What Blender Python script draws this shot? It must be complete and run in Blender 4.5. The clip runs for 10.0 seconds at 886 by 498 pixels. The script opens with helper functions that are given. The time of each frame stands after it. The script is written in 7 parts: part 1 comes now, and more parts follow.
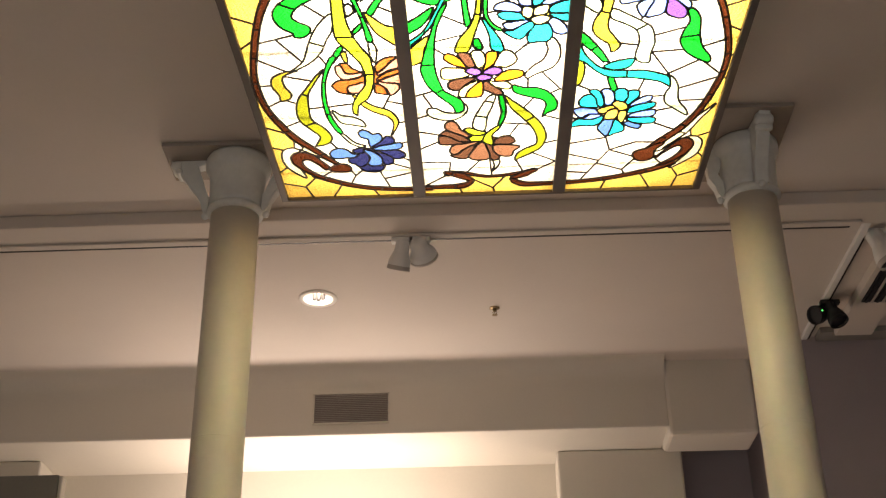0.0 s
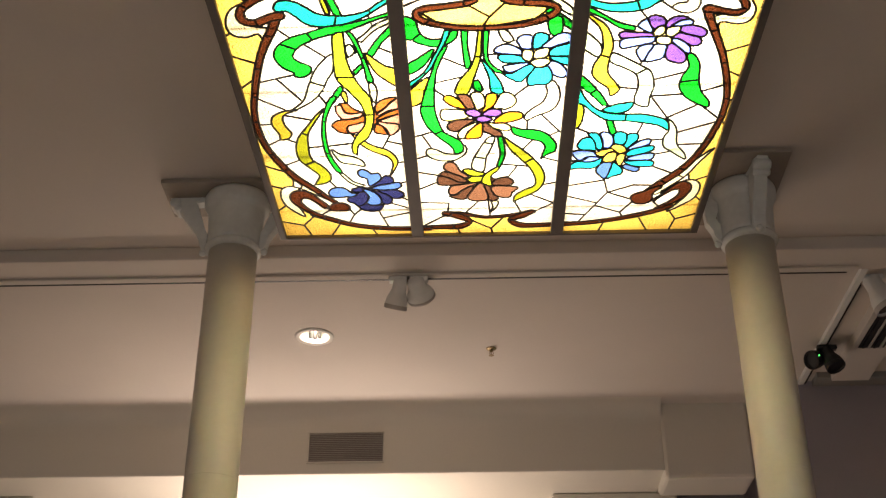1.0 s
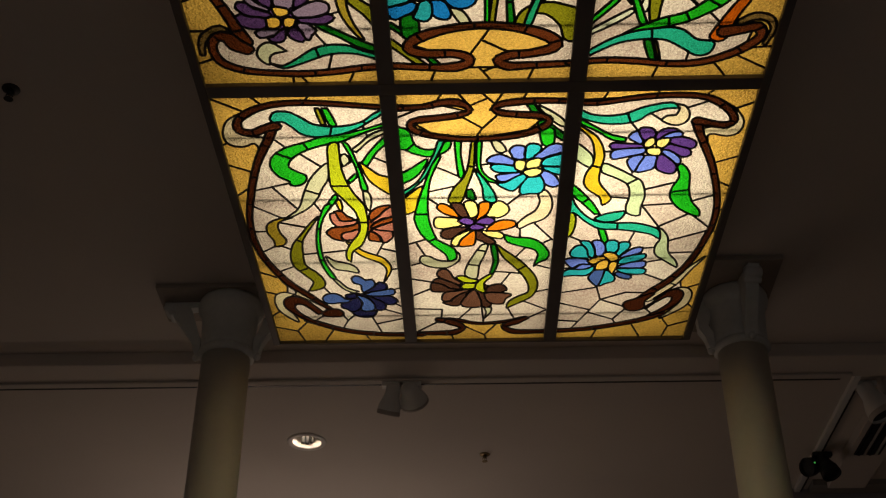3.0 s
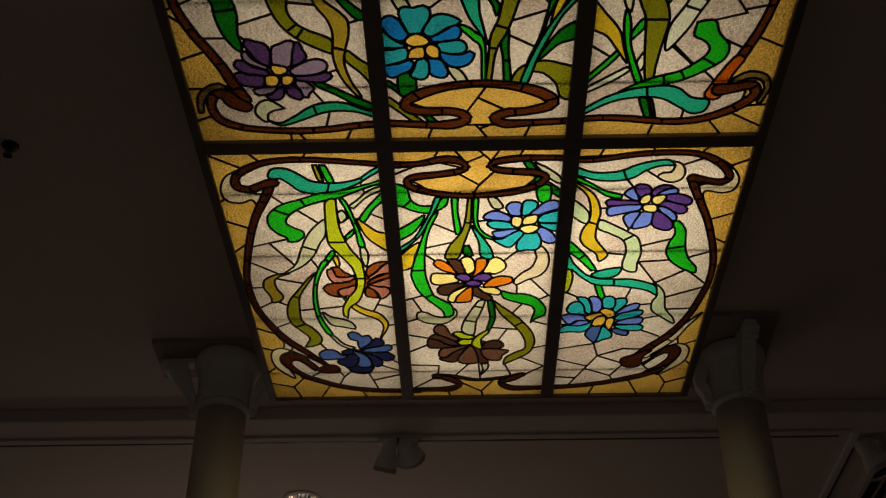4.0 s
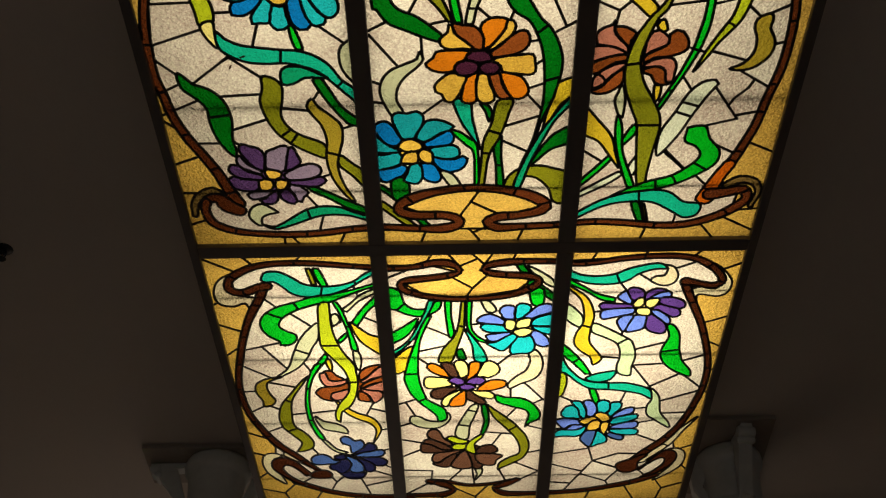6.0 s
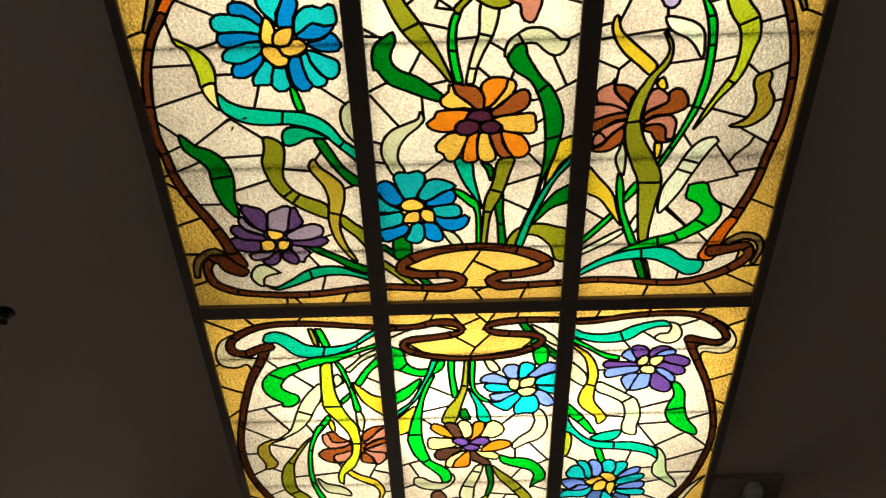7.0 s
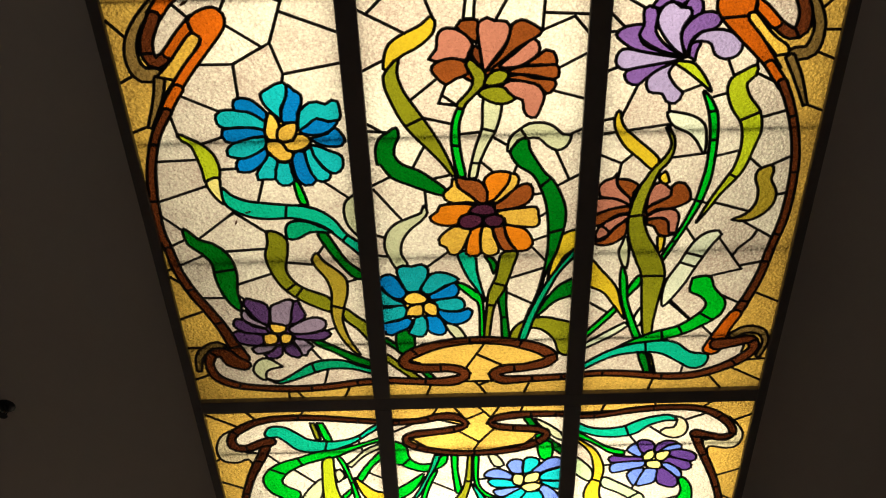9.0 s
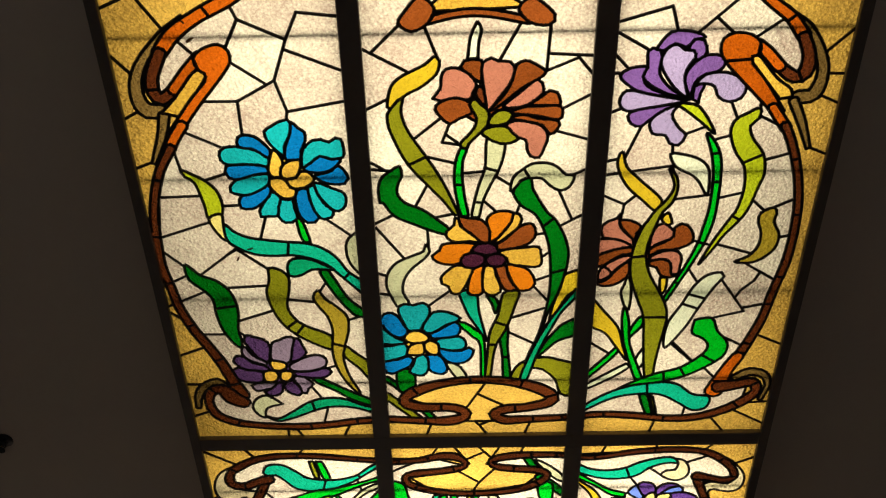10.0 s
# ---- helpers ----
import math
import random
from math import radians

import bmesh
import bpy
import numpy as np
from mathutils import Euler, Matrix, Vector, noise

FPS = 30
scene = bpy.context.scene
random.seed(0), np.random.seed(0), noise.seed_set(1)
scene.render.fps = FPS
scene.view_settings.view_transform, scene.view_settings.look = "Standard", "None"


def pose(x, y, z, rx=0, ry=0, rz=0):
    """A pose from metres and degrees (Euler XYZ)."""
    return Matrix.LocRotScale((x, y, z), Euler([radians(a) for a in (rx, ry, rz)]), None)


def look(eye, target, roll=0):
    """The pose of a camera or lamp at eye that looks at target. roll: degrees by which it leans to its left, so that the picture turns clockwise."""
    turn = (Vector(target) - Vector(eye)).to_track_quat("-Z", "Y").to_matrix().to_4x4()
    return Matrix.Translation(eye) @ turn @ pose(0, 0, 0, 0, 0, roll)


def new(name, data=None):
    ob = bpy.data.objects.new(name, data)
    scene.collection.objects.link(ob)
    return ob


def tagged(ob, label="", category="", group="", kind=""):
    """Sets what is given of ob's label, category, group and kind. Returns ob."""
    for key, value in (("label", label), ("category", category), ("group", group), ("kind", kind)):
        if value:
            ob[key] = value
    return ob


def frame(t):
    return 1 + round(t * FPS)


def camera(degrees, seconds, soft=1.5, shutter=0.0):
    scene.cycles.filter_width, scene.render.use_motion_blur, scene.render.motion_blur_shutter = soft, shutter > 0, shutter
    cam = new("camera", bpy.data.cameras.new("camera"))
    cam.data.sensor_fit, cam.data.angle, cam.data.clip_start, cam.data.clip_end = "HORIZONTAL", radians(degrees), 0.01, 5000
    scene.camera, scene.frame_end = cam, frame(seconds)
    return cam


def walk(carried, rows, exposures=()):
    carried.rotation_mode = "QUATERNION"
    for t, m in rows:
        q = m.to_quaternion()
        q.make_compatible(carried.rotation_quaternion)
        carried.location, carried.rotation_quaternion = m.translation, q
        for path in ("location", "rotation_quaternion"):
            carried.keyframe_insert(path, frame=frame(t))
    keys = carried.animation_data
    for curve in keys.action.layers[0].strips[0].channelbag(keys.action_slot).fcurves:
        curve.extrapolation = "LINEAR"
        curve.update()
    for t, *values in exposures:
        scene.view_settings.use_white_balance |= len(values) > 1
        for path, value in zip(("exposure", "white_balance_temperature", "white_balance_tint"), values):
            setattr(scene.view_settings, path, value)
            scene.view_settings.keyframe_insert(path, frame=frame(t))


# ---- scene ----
# ---- camera ----
cam = camera(40.04, 10.0, soft=1.25)
EYE = 1.6
# seconds, offset of the hand-held camera in metres, then yaw, pitch and roll in degrees
ROWS = [
    (0.0, -0.0070, 0.0255, -0.0160, 1.734, 28.210, -0.893),
    (0.5, -0.0056, 0.0250, -0.0126, 1.590, 29.037, -0.358),
    (1.0, -0.0068, 0.0211, -0.0121, 1.586, 30.024, -0.183),
    (1.5, -0.0016, 0.0162, -0.0118, 1.552, 31.355, -0.105),
    (2.0, -0.0014, 0.0068, -0.0069, 1.537, 32.718, -0.195),
    (2.5, -0.0017, -0.0002, -0.0036, 1.393, 33.609, -0.172),
    (4.0, -0.0007, -0.0103, -0.0031, 1.101, 37.329, -0.173),
    (4.5, 0.0023, -0.0115, -0.0014, 1.063, 38.301, -0.320),
    (5.0, 0.0035, -0.0100, 0.0039, 1.115, 39.305, -0.169),
    (5.5, 0.0020, -0.0130, 0.0022, 0.886, 40.736, -0.240),
    (7.0, 0.0018, -0.0057, 0.0018, 0.827, 44.975, -0.846),
    (7.5, 0.0019, -0.0075, 0.0038, 1.028, 46.667, -1.112),
    (8.0, 0.0022, -0.0068, 0.0066, 0.621, 47.956, -1.176),
    (8.5, 0.0035, -0.0091, 0.0087, 0.725, 48.768, -1.031),
    (9.0, 0.0032, -0.0072, 0.0112, 0.998, 49.225, -0.730),
    (9.5, 0.0023, -0.0062, 0.0139, 1.145, 49.883, -0.562),
    (10.0, 0.0021, -0.0072, 0.0155, 1.097, 50.997, -0.004),
]
# seconds, stops, white balance in kelvin and tint
EXPOSURES = [(0.0, -0.08, 6500, 12), (1.0, -0.28, 6500, 12), (1.5, -0.68, 6500, 12), (2.0, -1.72, 6600, 14), (2.5, -2.38, 6700, 15.5),
             (4.0, -3.58, 6700, 16.5), (4.5, -3.58, 6700, 16.5), (5.0, -3.4, 6700, 15.5), (5.5, -3.12, 6600, 13), (7.0, -2.15, 6350, 7),
             (8.0, -2.25, 6350, 7.5), (9.0, -2.38, 6400, 8.5), (10.0, -2.4, 6450, 9)]
walk(cam, [(t, pose(x, y, EYE + z, 0, 0, yaw) @ pose(0, 0, 0, 90 + pitch) @ pose(0, 0, 0, 0, 0, roll))
           for t, x, y, z, yaw, pitch, roll in ROWS], EXPOSURES)

# ---- world and lights ----
world = bpy.data.worlds.new("world")
scene.world = world
world.use_nodes = True
world.node_tree.nodes["Background"].inputs[0].default_value = (0.30, 0.27, 0.24, 1)
world.node_tree.nodes["Background"].inputs[1].default_value = 0.02


def area_lamp(name, eye, target, sx, sy, watts, colour):
    data = bpy.data.lights.new(name, "AREA")
    data.shape, data.size, data.size_y, data.energy, data.color = "RECTANGLE", sx, sy, watts, colour
    ob = new(name, data)
    ob.matrix_world = look(eye, target)
    return ob


def spot_lamp(name, eye, target, watts, colour, cone=60, blend=0.6, radius=0.04):
    data = bpy.data.lights.new(name, "SPOT")
    data.energy, data.color, data.spot_size, data.spot_blend, data.shadow_soft_size = watts, colour, radians(cone), blend, radius
    ob = new(name, data)
    ob.matrix_world = look(eye, target)
    return ob


WARM = (1.0, 0.80, 0.58)
# the panel slopes gently: TILT is its fall per metre towards the near end
PANEL_X0, PANEL_X1, PANEL_Y, PANEL_Z, TILT_DEG = -0.666, 0.766, 3.745, 3.80, 2.577
PANEL_POSE = pose(0, PANEL_Y, PANEL_Z, TILT_DEG, 0, 0)


def on_panel(u, w, up=0.0):
    """A point of the hanging panel: u metres across, w metres from its far edge, up metres above the glass."""
    return PANEL_POSE @ Vector((u, -w, up))


for u, w, sx, sy, watts in ((0.05, 0.36, 1.25, 0.45, 17), (0.08, 0.86, 1.12, 0.36, 29), (0.08, 1.22, 1.28, 0.26, 18), (0.10, 1.62, 1.22, 0.42, 15.5), (0.02, 2.12, 1.25, 0.40, 13), (0.05, 2.58, 1.25, 0.50, 24)):
    area_lamp("light_box_lamp", on_panel(u, w, 0.2), on_panel(u, w, 0), sx, sy, watts, (1.0, 0.86, 0.67))
spot_lamp("downlight_lamp", (-0.741, 5.065, 4.10), (-0.741, 5.065, 0), 60, WARM, 110, 0.5, 0.05)
area_lamp("wall_wash_lamp", (-0.85, 6.22, 2.95), (-0.85, 6.17, 4.0), 1.3, 0.22, 20, (1.0, 0.81, 0.67))
# unseen upward fill, added for the bounced light on the far ceiling
area_lamp("bounce_fill", (-1.0, 5.2, 1.2), (-1.0, 5.4, 4.0), 3.6, 1.2, 15.5, (1.0, 0.80, 0.66))
# unseen fill added behind the camera to brighten the near ceiling and capitals
area_lamp("front_fill", (-0.1, -1.6, 1.0), (0.1, 1.2, 4.0), 4.0, 2.2, 36, (1.0, 0.94, 0.885))

# ---- materials ----
def material(name, base, rough=0.6, metal=0.0, var=0.12, scale=6.0, fine=60.0, bump=0.15, spread=0.0):
    """Painted or metal surface with broad stains, fine grain and relief; spread: change from object to object."""
    m = bpy.data.materials.new(name)
    m.use_nodes = True
    nt = m.node_tree
    b = nt.nodes["Principled BSDF"]
    b.inputs["Roughness"].default_value, b.inputs["Metallic"].default_value = rough, metal
    tc = nt.nodes.new("ShaderNodeTexCoord")
    n1, n2 = nt.nodes.new("ShaderNodeTexNoise"), nt.nodes.new("ShaderNodeTexNoise")
    n1.inputs["Scale"].default_value, n1.inputs["Detail"].default_value = scale, 5
    n2.inputs["Scale"].default_value, n2.inputs["Detail"].default_value = fine, 3
    for n in (n1, n2):
        nt.links.new(tc.outputs["Object"], n.inputs["Vector"])
    mix = nt.nodes.new("ShaderNodeMath")
    mix.operation = "MULTIPLY_ADD"
    nt.links.new(n2.outputs["Fac"], mix.inputs[0])
    mix.inputs[1].default_value = 0.35
    nt.links.new(n1.outputs["Fac"], mix.inputs[2])
    ramp = nt.nodes.new("ShaderNodeValToRGB")
    ramp.color_ramp.elements[0].position, ramp.color_ramp.elements[1].position = 0.35, 1.0
    ramp.color_ramp.elements[0].color = (*[c * (1 - var) for c in base], 1)
    ramp.color_ramp.elements[1].color = (*[min(1, c * (1 + var)) for c in base], 1)
    nt.links.new(mix.outputs[0], ramp.inputs["Fac"])
    nt.links.new(ramp.outputs["Color"], b.inputs["Base Color"])
    bp = nt.nodes.new("ShaderNodeBump")
    bp.inputs["Strength"].default_value, bp.inputs["Distance"].default_value = bump, 0.004
    nt.links.new(mix.outputs[0], bp.inputs["Height"])
    nt.links.new(bp.outputs["Normal"], b.inputs["Normal"])
    return m


def stained_glass(name, colour, ripple=0.5, mottle=0.16):
    """Backlit hammered glass: lets the light of the box through, scattered and tinted; ripple: strength of the light
    and dark grain painted into the tint.
    """
    m = bpy.data.materials.new(name)
    m.use_nodes = True
    nt = m.node_tree
    nt.nodes.remove(nt.nodes["Principled BSDF"])
    out = nt.nodes["Material Output"]
    tc, info = nt.nodes.new("ShaderNodeTexCoord"), nt.nodes.new("ShaderNodeObjectInfo")
    shift = nt.nodes.new("ShaderNodeVectorMath")
    shift.operation = "ADD"
    nt.links.new(tc.outputs["Object"], shift.inputs[0])
    nt.links.new(info.outputs["Location"], shift.inputs[1])
    broad, grain, fine = nt.nodes.new("ShaderNodeTexNoise"), nt.nodes.new("ShaderNodeTexVoronoi"), nt.nodes.new("ShaderNodeTexNoise")
    broad.inputs["Scale"].default_value, broad.inputs["Detail"].default_value = 9, 4
    grain.feature, grain.inputs["Scale"].default_value = "SMOOTH_F1", 150
    fine.inputs["Scale"].default_value, fine.inputs["Detail"].default_value, fine.inputs["Distortion"].default_value = 240, 2, 0.6
    for n in (broad, grain, fine):
        nt.links.new(shift.outputs[0], n.inputs["Vector"])

    def add(a, k, b):
        node = nt.nodes.new("ShaderNodeMath")
        node.operation = "MULTIPLY_ADD"
        nt.links.new(a, node.inputs[0])
        node.inputs[1].default_value = k
        if isinstance(b, float):
            node.inputs[2].default_value = b
        else:
            nt.links.new(b, node.inputs[2])
        return node.outputs[0]

    tone = add(info.outputs["Random"], 0.35, -0.025 - ripple * 0.05 + 0.24 * ripple)
    tone = add(broad.outputs["Fac"], 0.7, tone)
    # the hammered grain's sparkle is put into the colour, beside the bump below
    tone = add(grain.outputs["Distance"], ripple * -0.7, tone)
    tone = add(fine.outputs["Fac"], ripple * 1.5, add(tone, 1.0, -0.75 * ripple))
    ramp = nt.nodes.new("ShaderNodeValToRGB")
    ramp.color_ramp.elements[0].position, ramp.color_ramp.elements[1].position = 0.0, 1.0
    ramp.color_ramp.elements[0].color = (*[c * (1 - 1.7 * mottle) for c in colour], 1)
    ramp.color_ramp.elements[1].color = (*[min(1, c * (1 + 1.7 * mottle)) for c in colour], 1)
    nt.links.new(tone, ramp.inputs["Fac"])
    bp = nt.nodes.new("ShaderNodeBump")
    bp.inputs["Strength"].default_value, bp.inputs["Distance"].default_value = 0.9, 0.006
    nt.links.new(add(fine.outputs["Fac"], 0.6, grain.outputs["Distance"]), bp.inputs["Height"])
    tr, gl, mix = nt.nodes.new("ShaderNodeBsdfTranslucent"), nt.nodes.new("ShaderNodeBsdfGlossy"), nt.nodes.new("ShaderNodeMixShader")
    gl.inputs["Roughness"].default_value = 0.15
    nt.links.new(ramp.outputs["Color"], tr.inputs["Color"])
    nt.links.new(bp.outputs["Normal"], tr.inputs["Normal"])
    nt.links.new(bp.outputs["Normal"], gl.inputs["Normal"])
    mix.inputs[0].default_value = 0.03
    nt.links.new(tr.outputs[0], mix.inputs[1])
    nt.links.new(gl.outputs[0], mix.inputs[2])
    nt.links.new(mix.outputs[0], out.inputs["Surface"])
    return m


def glowing(name, colour, strength):
    m = bpy.data.materials.new(name)
    m.use_nodes = True
    b = m.node_tree.nodes["Principled BSDF"]
    b.inputs["Base Color"].default_value = (*colour, 1)
    b.inputs["Emission Color"].default_value = (*colour, 1)
    b.inputs["Emission Strength"].default_value = strength
    return m


PLASTER = material("ceiling_plaster", (0.66, 0.60, 0.54), 0.85, var=0.05, scale=1.5, fine=90, bump=0.08)
WALL = material("wall_plaster", (0.72, 0.68, 0.60), 0.85, var=0.05, scale=1.2, fine=70, bump=0.08)
MAUVE = material("mauve_wall_paint", (0.41, 0.37, 0.395), 0.8, var=0.08, scale=1.5, fine=80, bump=0.08)
COLUMN = material("column_paint", (0.75, 0.705, 0.61), 0.38, var=0.07, scale=5, fine=40, bump=0.12)
CAPITAL = material("capital_paint", (0.76, 0.77, 0.73), 0.4, var=0.14, scale=9, fine=50, bump=0.35)
FRAME = material("dark_bronze_metal", (0.135, 0.115, 0.105), 0.5, 0.2, var=0.15, scale=8, fine=80, bump=0.1)
LEAD = material("lead_came", (0.022, 0.018, 0.016), 0.55, 0.3, var=0.25, scale=30, fine=200, bump=0.3)
BOX_WHITE = material("light_box_white", (0.8, 0.78, 0.74), 0.7, var=0.03)
WHITE_METAL = material("white_enamel", (0.77, 0.76, 0.73), 0.35, var=0.06, scale=12, fine=80, bump=0.05)
# darker than the capital: shade under the plate is put into this colour
PLATE = material("shaded_plate_paint", (0.36, 0.31, 0.26), 0.6, var=0.12, scale=10, fine=60, bump=0.2)
RING = material("bright_enamel", (0.86, 0.83, 0.78), 0.3, var=0.04, scale=12)
SPECK = material("dry_speck", (0.16, 0.08, 0.03), 0.9, var=0.3, scale=80)
BLACK = material("black_plastic", (0.012, 0.012, 0.014), 0.4, var=0.2, scale=20, fine=90, bump=0.1)
GREY = material("grey_grille", (0.50, 0.455, 0.41), 0.5, 0.0, var=0.1, scale=20, fine=90, bump=0.1)
DARK = material("vent_shade_backing", (0.33, 0.29, 0.27), 0.9, var=0.1)
BRASS = material("aged_brass", (0.30, 0.22, 0.12), 0.4, 0.8, var=0.25, scale=40, fine=150)
BOARD = material("grey_partition_and_gap_shade", (0.27, 0.26, 0.24), 0.7, var=0.08, scale=3, fine=80)
FLOOR = material("floor_timber", (0.30, 0.21, 0.13), 0.45, var=0.2, scale=2, fine=30, bump=0.1)

# ---- mesh helpers ----
def part(name, bm, mat, parent=None, label="", smooth=False):
    """Links a bmesh as one mesh object, under a thing or a part if one is given."""
    me = bpy.data.meshes.new(name)
    bm.to_mesh(me)
    bm.free()
    if mat:
        me.materials.append(mat)
    if smooth:
        for p in me.polygons:
            p.use_smooth = True
    ob = new(name, me)
    if parent:
        ob.parent = parent
    if label:
        ob["label"] = label
    return ob


def box(x0, x1, y0, y1, z0, z1, bevel=0.0, bm=None):
    bm = bm or bmesh.new()
    got = bmesh.ops.create_cube(bm, size=1, matrix=Matrix.Translation(((x0 + x1) / 2, (y0 + y1) / 2, (z0 + z1) / 2)) @ Matrix.Diagonal((x1 - x0, y1 - y0, z1 - z0, 1)))
    if bevel:
        edges = {e for v in got["verts"] for e in v.link_edges}
        bmesh.ops.bevel(bm, geom=list(edges), offset=bevel, segments=2, affect="EDGES", profile=0.5)
    return bm


def lathe(profile, steps=48, bm=None, m=None, caps=True):
    """A turned form about z from (radius, height) pairs."""
    bm = bm or bmesh.new()
    m = m or Matrix()
    rings = []
    for r, z in profile:
        rings.append([bm.verts.new(m @ Vector((r * math.cos(2 * math.pi * i / steps), r * math.sin(2 * math.pi * i / steps), z))) for i in range(steps)])
    for a, b in zip(rings, rings[1:]):
        for i in range(steps):
            bm.faces.new((a[i], a[(i + 1) % steps], b[(i + 1) % steps], b[i]))
    for ring, flip in ((rings[0], True), (rings[-1], False)) if caps else ():
        if (Vector(ring[0].co) - Vector(ring[1].co)).length > 1e-6:
            bm.faces.new(ring[::-1] if flip else ring)
    return bm


def prism(outline, y0, y1, bm=None, m=None):
    """An outline of (x, z) pairs drawn out from y0 to y1."""
    bm = bm or bmesh.new()
    m = m or Matrix()
    a = [bm.verts.new(m @ Vector((x, y0, z))) for x, z in outline]
    b = [bm.verts.new(m @ Vector((x, y1, z))) for x, z in outline]
    n = len(a)
    bm.faces.new(a)
    bm.faces.new(b[::-1])
    for i in range(n):
        bm.faces.new((a[(i + 1) % n], a[i], b[i], b[(i + 1) % n]))
    bmesh.ops.recalc_face_normals(bm, faces=bm.faces)
    return bm


def thing(name, label, category, at=None, group="", kind=""):
    ob = new(name)
    ob.empty_display_size = 0.1
    if at is not None:
        ob.matrix_world = at
    return tagged(ob, label, category, group, kind)


def structure(name, bm, mat, label, category):
    return tagged(part(name, bm, mat), label, category, kind="structure")


# ---- the room ----
CEIL = 4.05
structure("floor", box(-5, 5, -4, 7, -0.15, 0), FLOOR, "brown timber gallery floor below the light", "floor")
bm = box(-5, 5, -4, 4.235, CEIL, CEIL + 0.2)
structure("ceiling", bm, PLASTER, "matt off-white plaster ceiling over the columns", "ceiling")
bm = box(-5, 5, 4.41, 6.7, CEIL, CEIL + 0.2)
ceiling_far = structure("ceiling_far", bm, PLASTER, "off-white plaster ceiling bay lit warm from below", "ceiling")
cut = lathe([(0.078, -0.1), (0.078, 0.15)], 40, m=pose(-0.741, 5.065, CEIL))
cutter = part("cutter", cut, None)
mod = ceiling_far.modifiers.new("hole", "BOOLEAN")
mod.object, mod.operation, mod.solver = cutter, "DIFFERENCE", "EXACT"
dg = bpy.context.evaluated_depsgraph_get()
holed = bpy.data.meshes.new_from_object(ceiling_far.evaluated_get(dg))
ceiling_far.modifiers.clear()
ceiling_far.data = holed
bpy.data.objects.remove(cutter)

# shallow beam between the columns, with a slim moulding along its foot
structure("beam", box(-5, 5, 4.235, 4.41, CEIL - 0.055, CEIL + 0.2, 0.006), PLASTER, "shallow plaster downstand beam crossing the ceiling", "beam")
structure("trim", box(-5, 1.56, 4.372, 4.408, CEIL - 0.066, CEIL - 0.0555, 0.003), PLASTER, "slim white track moulding along the beam", "moulding")
structure("trim_shadow_slot", box(-5, 1.52, 4.4085, 4.418, CEIL - 0.066, CEIL - 0.002), BLACK, "thin black slot along the lighting track", "track slot")

# rounded cove where the far ceiling turns down into the bulkhead
COVE = 0.10
arc = [(5.93 - COVE + COVE * math.sin(a * math.pi / 24), CEIL - COVE + COVE * math.cos(a * math.pi / 24)) for a in range(13)]
bm = bmesh.new()
rows = [[bm.verts.new((x, y - 0.0006, z - 0.0006)) for y, z in arc] for x in (-4.99, 0.952)]
for i in range(len(rows[0]) - 1):
    j = i + 1
    bm.faces.new((rows[0][i], rows[0][j], rows[1][j], rows[1][i]))
bmesh.ops.recalc_face_normals(bm, faces=bm.faces)
cove = structure("cove", bm, WALL, "rounded plaster cove between ceiling and bulkhead", "cove")
for p in cove.data.polygons:
    p.use_smooth = True

# bulkhead, the recess below it and the back wall
structure("bulkhead", box(-5, 0.953, 5.93, 6.70, 3.692, CEIL + 0.05, 0.008), WALL, "cream painted duct bulkhead under the ceiling", "bulkhead")
structure("bulkhead_end", box(0.945, 1.40, 5.924, 6.208, 3.645, CEIL + 0.05, 0.02), WALL, "cream bulkhead end box with rounded edges", "bulkhead")
structure("soffit", box(0.954, 1.05, 6.209, 6.70, 3.692, 3.90), WALL, "cream soffit behind the end of the bulkhead", "soffit")
structure("wall_back", box(-5, 1.02, 6.49, 6.70, 0, 3.692), WALL, "cream back wall washed with warm light", "wall")
structure("pilaster", box(0.393, 1.053, 6.265, 6.489, 0, 3.691, 0.012), WALL, "cream pilaster standing before the back wall", "pilaster")
structure("wall_recess", box(1.02, 1.51, 6.71, 6.80, 0, 4.05), MAUVE, "dim mauve wall in the recess", "wall")
structure("wall_mauve", box(1.50, 5, 5.66, 6.71, 0, CEIL - 0.001), MAUVE, "dim mauve painted gallery wall", "wall")
structure("wall_left", box(-5.2, -5, -4, 7, 0, CEIL + 0.2), WALL, "cream plaster side wall", "wall")
structure("wall_right", box(5, 5.2, -4, 7, 0, CEIL + 0.2), MAUVE, "dim mauve side wall", "wall")
structure("wall_rear", box(-5.2, 5.2, -4.2, -4, 0, CEIL + 0.2), WALL, "cream plaster rear wall", "wall")
structure("wall_end", box(-5.2, 5.2, 6.81, 7, 0, CEIL + 0.2), WALL, "plaster outer wall behind the recess", "wall")

